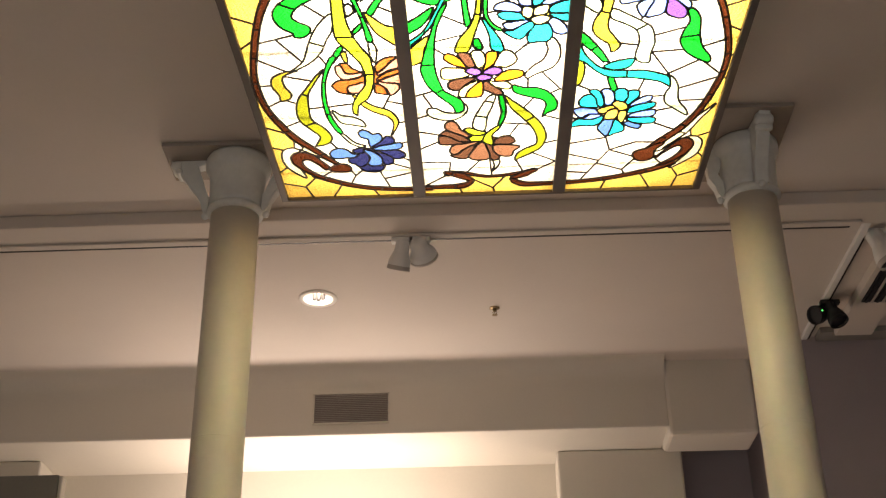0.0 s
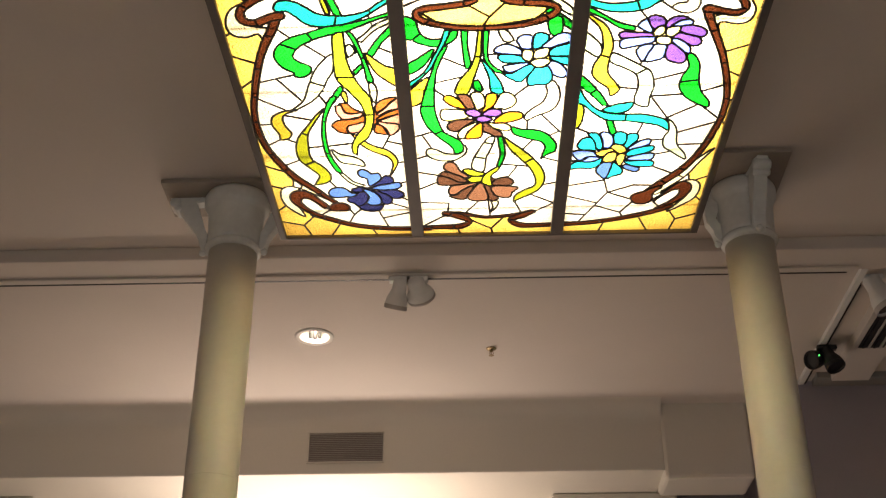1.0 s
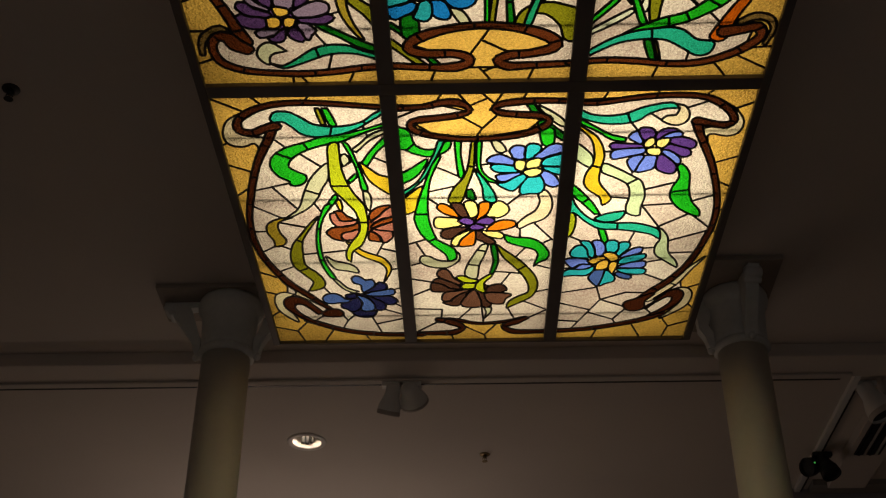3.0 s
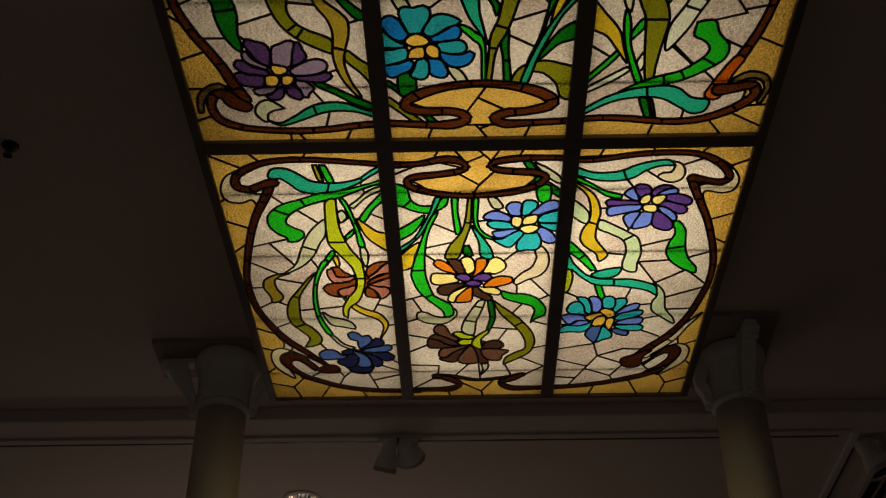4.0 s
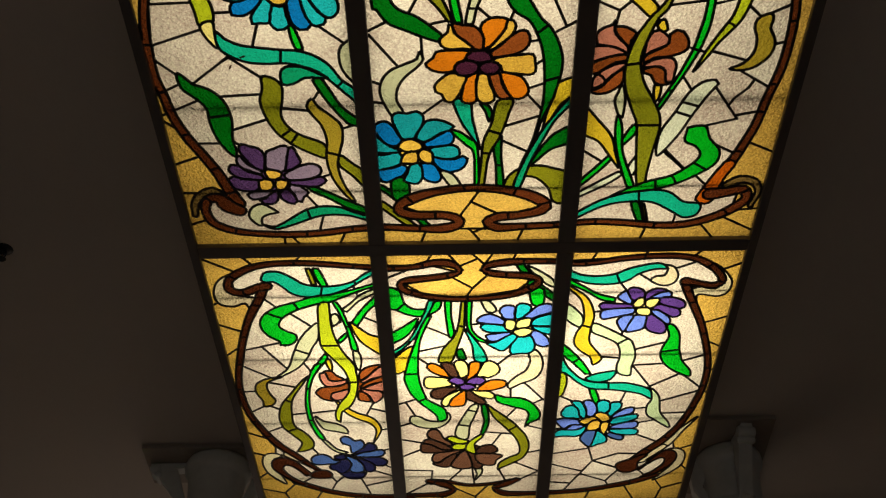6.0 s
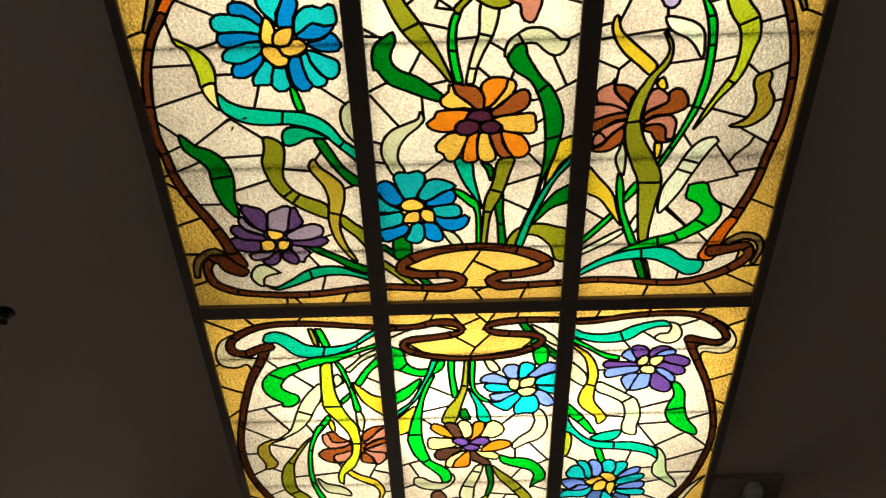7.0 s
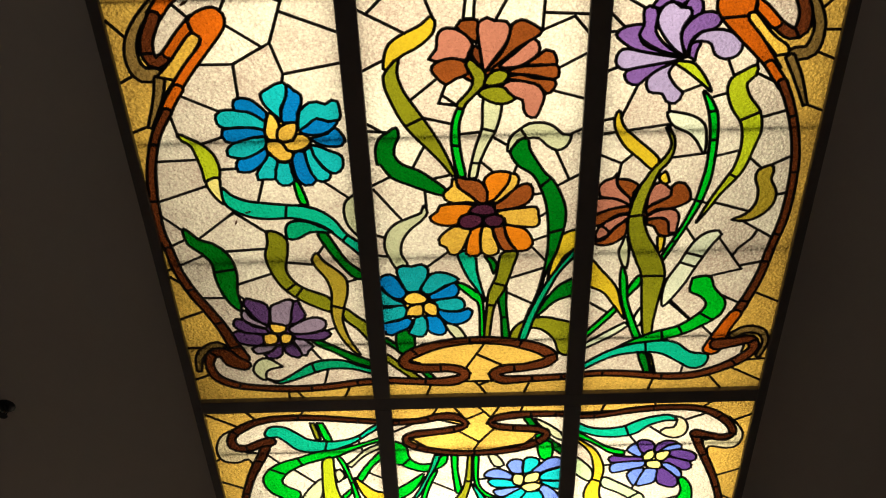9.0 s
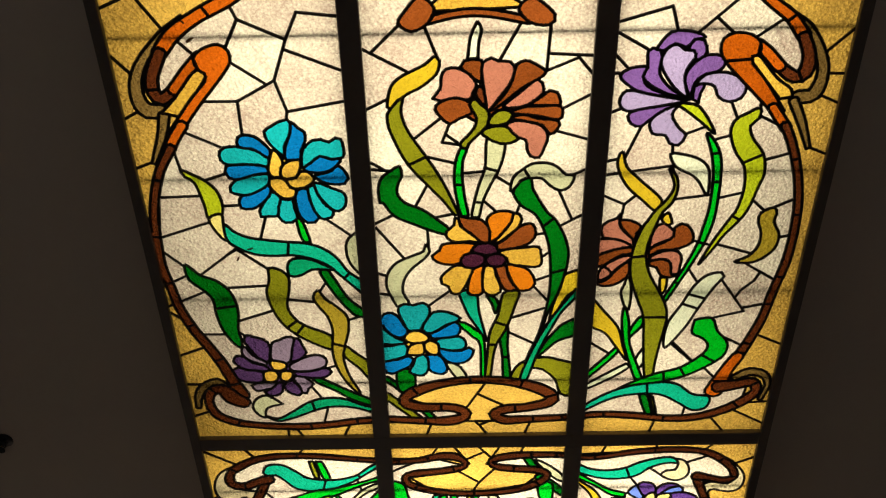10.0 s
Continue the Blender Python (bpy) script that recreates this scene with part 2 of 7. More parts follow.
# ---- stained glass light panel ----
GLASS = {
    "white": ((0.86, 0.685, 0.545), 0.8), "cream": ((0.80, 0.66, 0.40), 0.4), "amber": ((0.74, 0.46, 0.085), 0.7), "gold": ((0.82, 0.47, 0.06), 0.5),
    "mahogany": ((0.050, 0.0125, 0.004), 0.3), "brown": ((0.098, 0.024, 0.006), 0.3), "rust": ((0.48, 0.10, 0.004), 0.3), "orange": ((0.62, 0.185, 0.006), 0.3), "olive": ((0.35, 0.27, 0.022), 0.3),
    "khaki": ((0.20, 0.13, 0.035), 0.4), "lime": ((0.42, 0.52, 0.012), 0.3), "moss": ((0.20, 0.215, 0.008), 0.3), "green": ((0.002, 0.45, 0.012), 0.3),
    "forest": ((0.001, 0.145, 0.006), 0.3), "emerald": ((0.004, 0.31, 0.135), 0.3), "teal": ((0.006, 0.42, 0.25), 0.3), "pale": ((0.54, 0.58, 0.35), 0.4),
    "celadon": ((0.52, 0.69, 0.38), 0.4), "mint": ((0.74, 0.86, 0.60), 0.4), "yellow": ((0.62, 0.46, 0.02), 0.3), "lemon": ((0.88, 0.74, 0.22), 0.3), "sky": ((0.010, 0.43, 0.46), 0.3), "lagoon": ((0.008, 0.31, 0.34), 0.3),
    "blue": ((0.003, 0.175, 0.50), 0.3), "peri": ((0.14, 0.24, 0.74), 0.3), "cobalt": ((0.055, 0.12, 0.34), 0.3), "navy": ((0.012, 0.014, 0.06), 0.3),
    "violet": ((0.10, 0.045, 0.25), 0.3), "plum": ((0.075, 0.035, 0.12), 0.3), "lilac": ((0.40, 0.34, 0.58), 0.3), "mauve": ((0.24, 0.19, 0.27), 0.3),
    "rose": ((0.42, 0.165, 0.105), 0.3), "sienna": ((0.225, 0.058, 0.010), 0.3), "umber": ((0.06, 0.026, 0.014), 0.3), "wine": ((0.055, 0.012, 0.03), 0.3),
    "cocoa": ((0.135, 0.062, 0.034), 0.3), "amethyst": ((0.19, 0.095, 0.34), 0.3),
}
GLASS_MATS = {k: stained_glass(k + "_glass", c, r, 0.27 if k in ("white", "amber", "gold", "cream") else 0.28 if k in ("brown", "rust", "sienna", "khaki", "mahogany") else 0.16) for k, (c, r) in GLASS.items()}


def spline(points, closed, step=1.1):
    """A smooth line (Catmull-Rom) through drawn points in centimetres; a point with a third number is a sharp corner."""
    pts = [Vector(p[:2]) for p in points]
    sharp = [len(p) > 2 for p in points]
    n, out = len(pts), []
    for i in range(n if closed else n - 1):
        p1, p2 = pts[i], pts[(i + 1) % n]
        p0 = pts[i - 1] if (closed or i > 0) and not sharp[i] else p1 * 2 - p2
        p3 = pts[(i + 2) % n] if (closed or i + 2 < n) and not sharp[(i + 1) % n] else p2 * 2 - p1
        a, b = (p2 - p0) * 0.5, (p3 - p1) * 0.5
        if sharp[i]:
            a = (p2 - p1)
        if sharp[(i + 1) % n]:
            b = (p2 - p1)
        k = max(1, min(14, round((p2 - p1).length / step)))
        for j in range(k):
            t = j / k
            out.append(p1 * (2 * t ** 3 - 3 * t * t + 1) + a * (t ** 3 - 2 * t * t + t) + p2 * (3 * t * t - 2 * t ** 3) + b * (t ** 3 - t * t))
    if not closed:
        out.append(pts[-1])
    return out


class Cartoon:
    """The drawing of one row of panels: pieces of glass and lead lines, the later ones lying over the earlier."""

    def __init__(self):
        self.items = []
        self.only = {}

    def piece(self, colour, *points):
        self.items.append((colour, spline(points, True)))

    def facet(self, colour, *points):
        self.items.append((colour, [Vector(p[:2]) for p in points]))

    def band(self, colour, *points):
        """A ribbon along (x, y, width) triples."""
        mid = spline([p[:2] for p in points], False)
        n = len(points) - 1
        widths, left, right = [p[2] for p in points], [], []
        along = [0.0]
        for a, b in zip(mid, mid[1:]):
            along.append(along[-1] + (b - a).length)
        knots = [min(range(len(mid)), key=lambda i: (mid[i] - Vector(p[:2])).length) for p in points]
        knots[0], knots[-1] = 0, len(mid) - 1
        stops = [along[k] for k in knots]
        for i, c in enumerate(mid):
            d = (mid[min(i + 1, len(mid) - 1)] - mid[max(i - 1, 0)]).normalized()
            w = float(np.interp(along[i], np.maximum.accumulate(stops), widths)) / 2
            left.append(c + Vector((-d.y, d.x)) * w)
            right.append(c - Vector((-d.y, d.x)) * w)
        # round the two ends where the ribbon is broad
        cap = []
        for c, d, w in ((mid[-1], (mid[-1] - mid[-2]).normalized(), widths[-1] / 2), (mid[0], (mid[0] - mid[1]).normalized(), widths[0] / 2)):
            s = Vector((-d.y, d.x))
            cap.append([c + s * w * math.cos(a) + d * w * 0.9 * math.sin(a) for a in (0.6, 1.2, 1.94, 2.54)] if w > 0.5 else [])
        self.items.append((colour, left + cap[0] + right[::-1] + cap[1]))
        if colour in ("brown", "rust", "mahogany"):
            run = 9.0
            for i in range(2, len(mid) - 2):
                if along[i] > run:
                    self.joint(left[i], right[i])
                    run = along[i] + 13.0 + 5.0 * math.sin(i * 1.7)

    def oval(self, colour, x, y, rx, ry):
        self.piece(colour, *[(x + rx * math.cos(a * math.pi / 4), y + ry * math.sin(a * math.pi / 4)) for a in range(8)])

    def lead(self, *points):
        """A straight or broken lead line through the ground glass, carried on under the shapes at both its ends."""
        line = [Vector(p[:2]) for p in points]
        for end, nxt in ((0, 1), (-1, -2)):
            line[end] = line[end] + (line[end] - line[nxt]).normalized() * 1.7
        self.items.append((None, line))

    def joint(self, *points):
        """A lead line across the shape drawn last."""
        last = max(i for i, it in enumerate(self.items) if it[0])
        line = [Vector(p[:2]) for p in points]
        for end, nxt in ((0, 1), (-1, -2)):
            line[end] = line[end] + (line[end] - line[nxt]).normalized() * 1.5
        self.only[len(self.items)] = last
        self.items.append((None, line))


def inside(poly, pts):
    """Which of the points lie inside the outline (winding number)."""
    px = np.array([p.x for p in poly])
    py = np.array([p.y for p in poly])
    x, y = pts[:, 0], pts[:, 1]
    hit = np.zeros(len(pts), int)
    box_in = np.nonzero((x >= px.min()) & (x <= px.max()) & (y >= py.min()) & (y <= py.max()))[0]
    xs, ys = x[box_in], y[box_in]
    wn = np.zeros(len(box_in), int)
    for i in range(len(px)):
        x0, y0, x1, y1 = px[i - 1], py[i - 1], px[i], py[i]
        side = (x1 - x0) * (ys - y0) - (xs - x0) * (y1 - y0)
        wn += ((y0 <= ys) & (y1 > ys) & (side > 0)).astype(int) - ((y0 > ys) & (y1 <= ys) & (side < 0)).astype(int)
    hit[box_in] = wn != 0
    return hit.astype(bool)


from mathutils.geometry import delaunay_2d_cdt

CAME = 0.0072


def glaze(cartoon, x0, x1, y0, y1, parent):
    """Cuts one panel (centimetres) out of the drawing: every glass piece its own mesh, held in one net of lead came."""
    rect = [Vector((x0, y0)), Vector((x1, y0)), Vector((x1, y1)), Vector((x0, y1))]
    verts, edges, owner = list(rect), [(0, 1), (1, 2), (2, 3), (3, 0)], [-1] * 4
    for k, (colour, line) in enumerate(cartoon.items):
        if max(p.x for p in line) < x0 or min(p.x for p in line) > x1 or max(p.y for p in line) < y0 or min(p.y for p in line) > y1:
            continue
        base, n = len(verts), len(line)
        verts += line
        for i in range(n if colour else n - 1):
            edges.append((base + i, base + (i + 1) % n))
            owner.append(k)
    ov, oe, of, _, orig_e, _ = delaunay_2d_cdt(verts, edges, [], 0, 1e-4)
    V = np.array([(v.x, v.y) for v in ov])
    F = np.array([list(f) for f in of])
    mid = V[F].mean(1)
    ok = (mid[:, 0] > x0) & (mid[:, 0] < x1) & (mid[:, 1] > y0) & (mid[:, 1] < y1)
    F, mid = F[ok], mid[ok]
    label = np.full(len(F), -1)
    for k, (colour, line) in enumerate(cartoon.items):
        if colour:
            label[inside(line, mid)] = k
    line_top = {}
    for e, src in zip(oe, orig_e):
        ks = [owner[s] for s in src if s < len(owner) and owner[s] >= 0 and cartoon.items[owner[s]][0] is None]
        if ks:
            line_top[tuple(sorted(e))] = ks
    sides = {}
    for i, f in enumerate(F):
        for a, b in ((f[0], f[1]), (f[1], f[2]), (f[2], f[0])):
            sides.setdefault((min(a, b), max(a, b)), []).append(i)
    root = list(range(len(F)))

    def find(i):
        while root[i] != i:
            root[i] = root[root[i]]
            i = root[i]
        return i

    leads = []
    for e, fs in sides.items():
        if len(fs) < 2:
            continue
        i, j = fs
        if label[i] != label[j] or any(k > label[i] and cartoon.only.get(k, label[i]) == label[i] for k in line_top.get(e, ())):
            leads.append(e)
        else:
            root[find(i)] = find(j)
    leads = [e for e in leads if find(sides[e][0]) != find(sides[e][1])]
    groups = {}
    for i in range(len(F)):
        groups.setdefault(find(i), []).append(i)
    # net of half-round lead came
    cv, cf = [], []
    for a, b in leads:
        p, q = Vector(V[a]) * 0.01, Vector(V[b]) * 0.01
        d = q - p
        if d.length < 1e-6:
            continue
        d.normalize()
        s = Vector((-d.y, d.x))
        p, q = p - d * CAME * 0.3, q + d * CAME * 0.3
        base = len(cv)
        for c in (p, q):
            for o, h in ((-0.5, 0.0), (-0.3, -0.0028), (0.3, -0.0028), (0.5, 0.0)):
                cv.append(((c + s * CAME * o).x, -(c + s * CAME * o).y, h + 0.0006 * o))
        cf += [(base, base + 1, base + 5, base + 4), (base + 1, base + 2, base + 6, base + 5), (base + 2, base + 3, base + 7, base + 6)]
    me = bpy.data.meshes.new("leaded_panel")
    me.from_pydata(cv, [], cf)
    me.materials.append(LEAD)
    net = new("leaded_panel", me)
    net.parent = parent
    net["label"] = "stained glass panel held in dark lead came"
    # glass pieces
    for members in groups.values():
        tri = F[members]
        P = V[tri]
        area = abs((P[:, 1, 0] - P[:, 0, 0]) * (P[:, 2, 1] - P[:, 0, 1]) - (P[:, 2, 0] - P[:, 0, 0]) * (P[:, 1, 1] - P[:, 0, 1])).sum() / 2
        colour = cartoon.items[label[members[0]]][0] if label[members[0]] >= 0 else "amber"
        used = sorted(set(tri.ravel().tolist()))
        at = {v: i for i, v in enumerate(used)}
        c = V[used].mean(0) * 0.01
        pv = [(V[v][0] * 0.01 - c[0], -(V[v][1] * 0.01 - c[1]), 0.001) for v in used]
        pf = []
        for t in tri:
            a, b, d = (pv[at[v]] for v in t)
            up = (b[0] - a[0]) * (d[1] - a[1]) - (b[1] - a[1]) * (d[0] - a[0]) > 0
            pf.append(tuple(at[v] for v in (t[::-1] if up else t)))
        me = bpy.data.meshes.new("glass_piece")
        me.from_pydata(pv, [], pf)
        me.materials.append(GLASS_MATS[colour])
        ob = new("glass_piece", me)
        ob.parent = net
        ob.location = (c[0], -c[1], 0)
    return net


light_panel = thing("stained_glass_ceiling_light", "backlit floral stained glass ceiling panel in a dark metal frame", "ceiling light", PANEL_POSE)

# ---- the drawing of the glass, in centimetres across and from the far edge ----
row_far = Cartoon()
row_far.facet("white", (-62.7, 93.6), (-59.1, 107.5), (-54.2, 119.3), (-61.7, 123.9), (-61.1, 127.8), (-56.1, 132.1), (-46.7, 134.7), (-28.8, 133.5), (-6.3, 132.8), (0.5, 130.2), (-14.9, 125.8), (-12.8, 121.4), (2.7, 117.9), (20.4, 122.0), (23.3, 125.9), (8.0, 130.5), (13.2, 133.5), (26.7, 133.8), (54.9, 135.4), (65.5, 133.7), (72.5, 125.7), (72.1, 120.8), (63.4, 122.3), (73.6, 89.5), (75.0, 74.4), (72.9, 56.6), (69.2, 44.6), (72.1, 29.9), (70.2, 22.3), (55.1, 10.9), (32.8, 6.7), (16.0, 7.2), (13.0, 10.2), (19.3, 15.2), (4.2, 12.9), (-9.1, 15.3), (-2.1, 9.4), (-5.8, 5.8), (-19.7, 5.0), (-43.2, 9.1), (-56.1, 17.2), (-60.7, 26.4), (-59.0, 39.5), (-64.5, 59.1), (-65.5, 73.9))
row_far.lead((-66.5, 136.9), (-59.5, 132.0))
row_far.lead((-56.3, 138.1), (-53.6, 134.2))
row_far.lead((-40.3, 138.1), (-42.5, 134.6))
row_far.lead((-66.6, 107.5), (-61.0, 104.3))
row_far.lead((-66.9, 116.8), (-64.1, 118.8))
row_far.lead((-67.1, 91.9), (-63.0, 95.9))
row_far.lead((-66.6, 48.8), (-61.9, 45.8))
row_far.lead((-66.4, 36.1), (-59.0, 32.5))
row_far.lead((-66.8, 19.6), (-61.9, 24.9))
row_far.lead((-65.6, 11.4), (-59.4, 8.8), (-57.3, -0.1))
row_far.lead((-59.4, 8.8), (-54.6, 16.0))
row_far.lead((-46.7, 9.2), (-50.9, -0.3))
row_far.lead((-36.1, 6.4), (-33.6, -0.9))
row_far.lead((-5.8, 5.4), (-4.5, -0.6))
row_far.lead((-0.8, 10.6), (6.1, 4.2), (10.4, 12.3))
row_far.lead((6.1, 4.2), (7.0, -0.9))
row_far.lead((-5.4, 138.3), (-7.4, 134.1))
row_far.lead((4.2, 138.4), (8.0, 133.2))
row_far.lead((8.0, 136.5), (1.5, 132.4))
row_far.lead((17.0, 138.6), (15.3, 133.9))
row_far.lead((-1.1, 128.1), (5.0, 122.7), (8.8, 128.1))
row_far.lead((5.0, 122.7), (3.3, 118.9))
row_far.lead((38.4, 138.9), (36.6, 133.8))
row_far.lead((49.9, 139.5), (51.6, 135.2))
row_far.lead((66.9, 139.4), (63.3, 134.9))
row_far.lead((75.9, 131.5), (72.2, 129.4))
row_far.lead((76.3, 107.9), (70.0, 104.9))
row_far.lead((76.6, 93.5), (72.2, 96.5))
row_far.lead((76.1, 81.1), (74.2, 79.4))
row_far.lead((45.5, 7.9), (43.8, 0.0))
row_far.lead((57.0, 10.8), (61.6, -0.5))
row_far.lead((66.1, 17.0), (70.0, 8.8), (68.6, -0.3))
row_far.lead((70.0, 8.8), (76.9, 12.6))
row_far.lead((72.3, 28.0), (77.0, 21.3))
row_far.lead((76.6, 37.5), (71.5, 34.4))
row_far.piece("cream", (-58.5, 131.2), (-63.1, 128.4), (-65.4, 124.0), (-65.8, 119.6), (-64.4, 116.8), (-60.9, 116.1), (-57.9, 117.4), (-57.1, 113.4), (-59.3, 107.0, 1), (-60.3, 104.8), (-56.3, 114.2), (-53.7, 119.3), (-57.9, 120.7), (-61.4, 122.8), (-61.1, 127.8))
row_far.piece("cream", (68.4, 132.4), (72.2, 129.4), (75.4, 123.9), (74.8, 118.9), (71.9, 117.5), (67.1, 118.4), (67.2, 114.5), (70.0, 106.5, 1), (67.3, 111.9), (64.7, 119.2), (66.6, 121.7), (71.3, 121.0), (72.8, 124.0), (70.9, 128.2))
row_far.piece("cream", (-62.8, 54.9), (-59.9, 46.8), (-56.3, 39.1), (-51.4, 33.0), (-47.5, 25.2), (-51.8, 29.2), (-56.9, 33.9), (-60.4, 35.9), (-63.5, 34.1), (-64.6, 28.5), (-63.2, 21.8), (-58.2, 15.3), (-60.0, 24.5), (-60.1, 31.0), (-56.7, 35.8), (-60.4, 43.2))
row_far.piece("cream", (75.9, 54.8), (72.6, 46.3), (69.2, 37.4), (62.8, 28.3), (67.8, 33.8), (72.2, 35.5), (75.2, 31.7), (74.7, 24.1), (70.7, 18.4), (66.4, 14.6), (71.7, 25.4), (71.4, 31.8), (68.0, 31.9), (61.2, 26.4), (59.0, 28.4), (66.9, 41.1))
row_far.lead((-61.8, 94.7), (-51.4, 98.1))
row_far.lead((-56.5, 97.4), (-50.1, 85.2))
row_far.lead((-63.0, 86.8), (-55.1, 80.1))
row_far.lead((-52.2, 119.0), (-49.0, 114.7))
row_far.lead((-46.1, 112.5), (-40.5, 105.9))
row_far.lead((-64.3, 72.9), (-60.2, 73.1))
row_far.lead((-56.1, 77.7), (-47.6, 74.6))
row_far.lead((-64.3, 60.8), (-59.7, 64.3))
row_far.lead((-58.0, 64.9), (-53.5, 61.5))
row_far.lead((-61.1, 48.6), (-55.6, 52.0))
row_far.lead((-51.4, 59.4), (-46.4, 60.2))
row_far.lead((-46.6, 59.9), (-37.0, 61.6))
row_far.lead((-47.5, 39.6), (-45.2, 34.3))
row_far.lead((-53.4, 15.1), (-48.6, 19.8))
row_far.lead((-43.0, 21.2), (-41.0, 15.9), (-43.6, 9.1))
row_far.lead((-41.0, 15.9), (-36.8, 21.8))
row_far.lead((-32.9, 19.7), (-29.7, 6.2))
row_far.lead((-32.1, 12.8), (-20.7, 17.3))
row_far.lead((-28.4, 23.9), (-20.6, 18.9))
row_far.lead((-24.4, 27.6), (-21.1, 24.4))
row_far.lead((-24.2, 36.6), (-20.4, 38.3))
row_far.lead((-25.3, 49.3), (-21.2, 50.2))
row_far.lead((-37.5, 51.4), (-24.3, 53.8))
row_far.lead((-25.3, 66.2), (-27.9, 59.0))
row_far.lead((-26.4, 62.3), (-20.7, 59.8))
row_far.lead((-34.3, 106.3), (-30.5, 109.4))
row_far.lead((-25.7, 110.3), (-21.4, 107.2))
row_far.lead((-27.4, 124.4), (-26.6, 120.3))
row_far.lead((-34.8, 117.5), (-21.9, 124.2))
row_far.lead((-54.1, 34.2), (-50.8, 38.2))
row_far.lead((-44.7, 87.7), (-42.9, 82.8))
row_far.lead((-7.8, 104.9), (-1.5, 100.3))
row_far.lead((-10.7, 92.9), (-2.4, 95.8))
row_far.lead((3.6, 105.7), (7.7, 106.4))
row_far.lead((-11.1, 89.7), (-7.9, 86.0))
row_far.lead((11.8, 84.8), (16.6, 91.2))
row_far.lead((15.2, 115.0), (17.9, 118.0))
row_far.lead((20.1, 76.7), (26.6, 66.3), (23.6, 63.8))
row_far.lead((26.6, 66.3), (29.7, 64.2))
row_far.lead((16.7, 72.0), (16.8, 65.9))
row_far.lead((-16.9, 65.0), (-12.4, 67.1))
row_far.lead((-15.5, 65.3), (-12.6, 56.8))
row_far.lead((-17.5, 51.8), (-13.5, 53.8))
row_far.lead((-17.6, 43.3), (-11.0, 41.0))
row_far.lead((-18.0, 32.3), (-11.1, 37.3))
row_far.lead((-10.3, 32.5), (-8.3, 22.8), (-8.9, 14.9))
row_far.lead((-17.3, 23.5), (-8.3, 22.8))
row_far.lead((-17.0, 7.4), (-9.1, 14.9))
row_far.lead((-3.6, 14.4), (1.7, 23.7))
row_far.lead((5.1, 23.6), (5.7, 14.1))
row_far.lead((14.1, 22.5), (16.6, 14.5))
row_far.lead((19.7, 27.4), (27.2, 21.7), (18.8, 14.0))
row_far.lead((20.1, 33.0), (28.8, 36.1))
row_far.lead((8.9, 47.5), (16.6, 46.2))
row_far.lead((14.4, 46.6), (11.2, 38.5))
row_far.lead((19.3, 42.6), (14.6, 35.4))
row_far.lead((22.8, 50.9), (28.2, 48.3))
row_far.lead((15.7, 56.0), (18.7, 61.6))
row_far.lead((2.0, 53.3), (7.4, 51.8))
row_far.lead((-17.1, 128.3), (-12.1, 131.3))
row_far.lead((42.5, 128.3), (46.5, 121.8))
row_far.lead((49.7, 128.1), (53.8, 124.3))
row_far.lead((39.0, 111.1), (41.5, 111.3))
row_far.lead((47.3, 97.2), (48.1, 102.2))
row_far.lead((51.8, 92.2), (61.0, 95.9))
row_far.lead((66.1, 100.3), (69.9, 99.9))
row_far.lead((52.7, 84.2), (61.6, 84.9))
row_far.lead((40.8, 89.3), (48.6, 87.9))
row_far.lead((66.7, 85.9), (73.2, 89.2))
row_far.lead((40.2, 82.5), (42.4, 86.0))
row_far.lead((63.8, 78.4), (67.9, 82.0))
row_far.lead((53.1, 83.0), (58.9, 72.4))
row_far.lead((58.6, 72.4), (67.4, 79.6), (75.7, 70.0))
row_far.lead((62.2, 63.9), (74.9, 70.3))
row_far.lead((63.4, 57.2), (74.0, 57.6))
row_far.lead((56.9, 51.6), (62.1, 53.2))
row_far.lead((57.7, 44.6), (68.5, 37.4))
row_far.lead((53.2, 41.5), (53.3, 32.7))
row_far.lead((53.3, 32.7), (61.5, 32.1))
row_far.lead((42.9, 37.1), (44.9, 28.1))
row_far.lead((44.9, 28.1), (53.7, 33.1))
row_far.lead((44.9, 28.1), (53.9, 22.8))
row_far.lead((44.9, 28.1), (41.7, 20.5), (36.5, 8.2))
row_far.lead((41.6, 21.3), (30.4, 26.6))
row_far.lead((41.6, 19.3), (50.3, 14.3))
row_far.lead((43.3, 36.4), (30.1, 32.7))
row_far.lead((53.7, 21.3), (50.3, 14.3), (51.9, 9.8))
row_far.lead((31.4, 14.1), (38.1, 13.0))
row_far.lead((60.8, 21.4), (64.7, 15.8))
row_far.lead((52.2, 71.0), (50.7, 63.6))
row_far.lead((53.5, 59.9), (59.6, 60.7))
row_far.lead((31.2, 68.4), (36.2, 64.7))
row_far.lead((59.6, 130.2), (64.2, 132.5))
row_far.piece("moss", (-39.6, 132.4), (-38.6, 132.4), (-37.4, 125.4), (-38.6, 125.4))
row_far.piece("green", (-37.8, 132.4), (-36.3, 132.3), (-34.5, 124.9), (-36.3, 125.0))
row_far.piece("pale", (-20.7, 123.3), (-20.7, 121.9), (-26.1, 117.9), (-30.1, 112.8), (-31.4, 113.7), (-28.8, 116.7), (-25.3, 120.9))
row_far.piece("green", (-20.7, 120.8), (-20.7, 117.6), (-24.4, 112.6), (-27.4, 106.5), (-29.0, 107.4), (-26.5, 112.7), (-23.5, 117.4))
row_far.piece("green", (-30.9, 102.9), (-31.1, 100.6), (-33.3, 97.8), (-33.7, 99.2), (-32.4, 101.1))
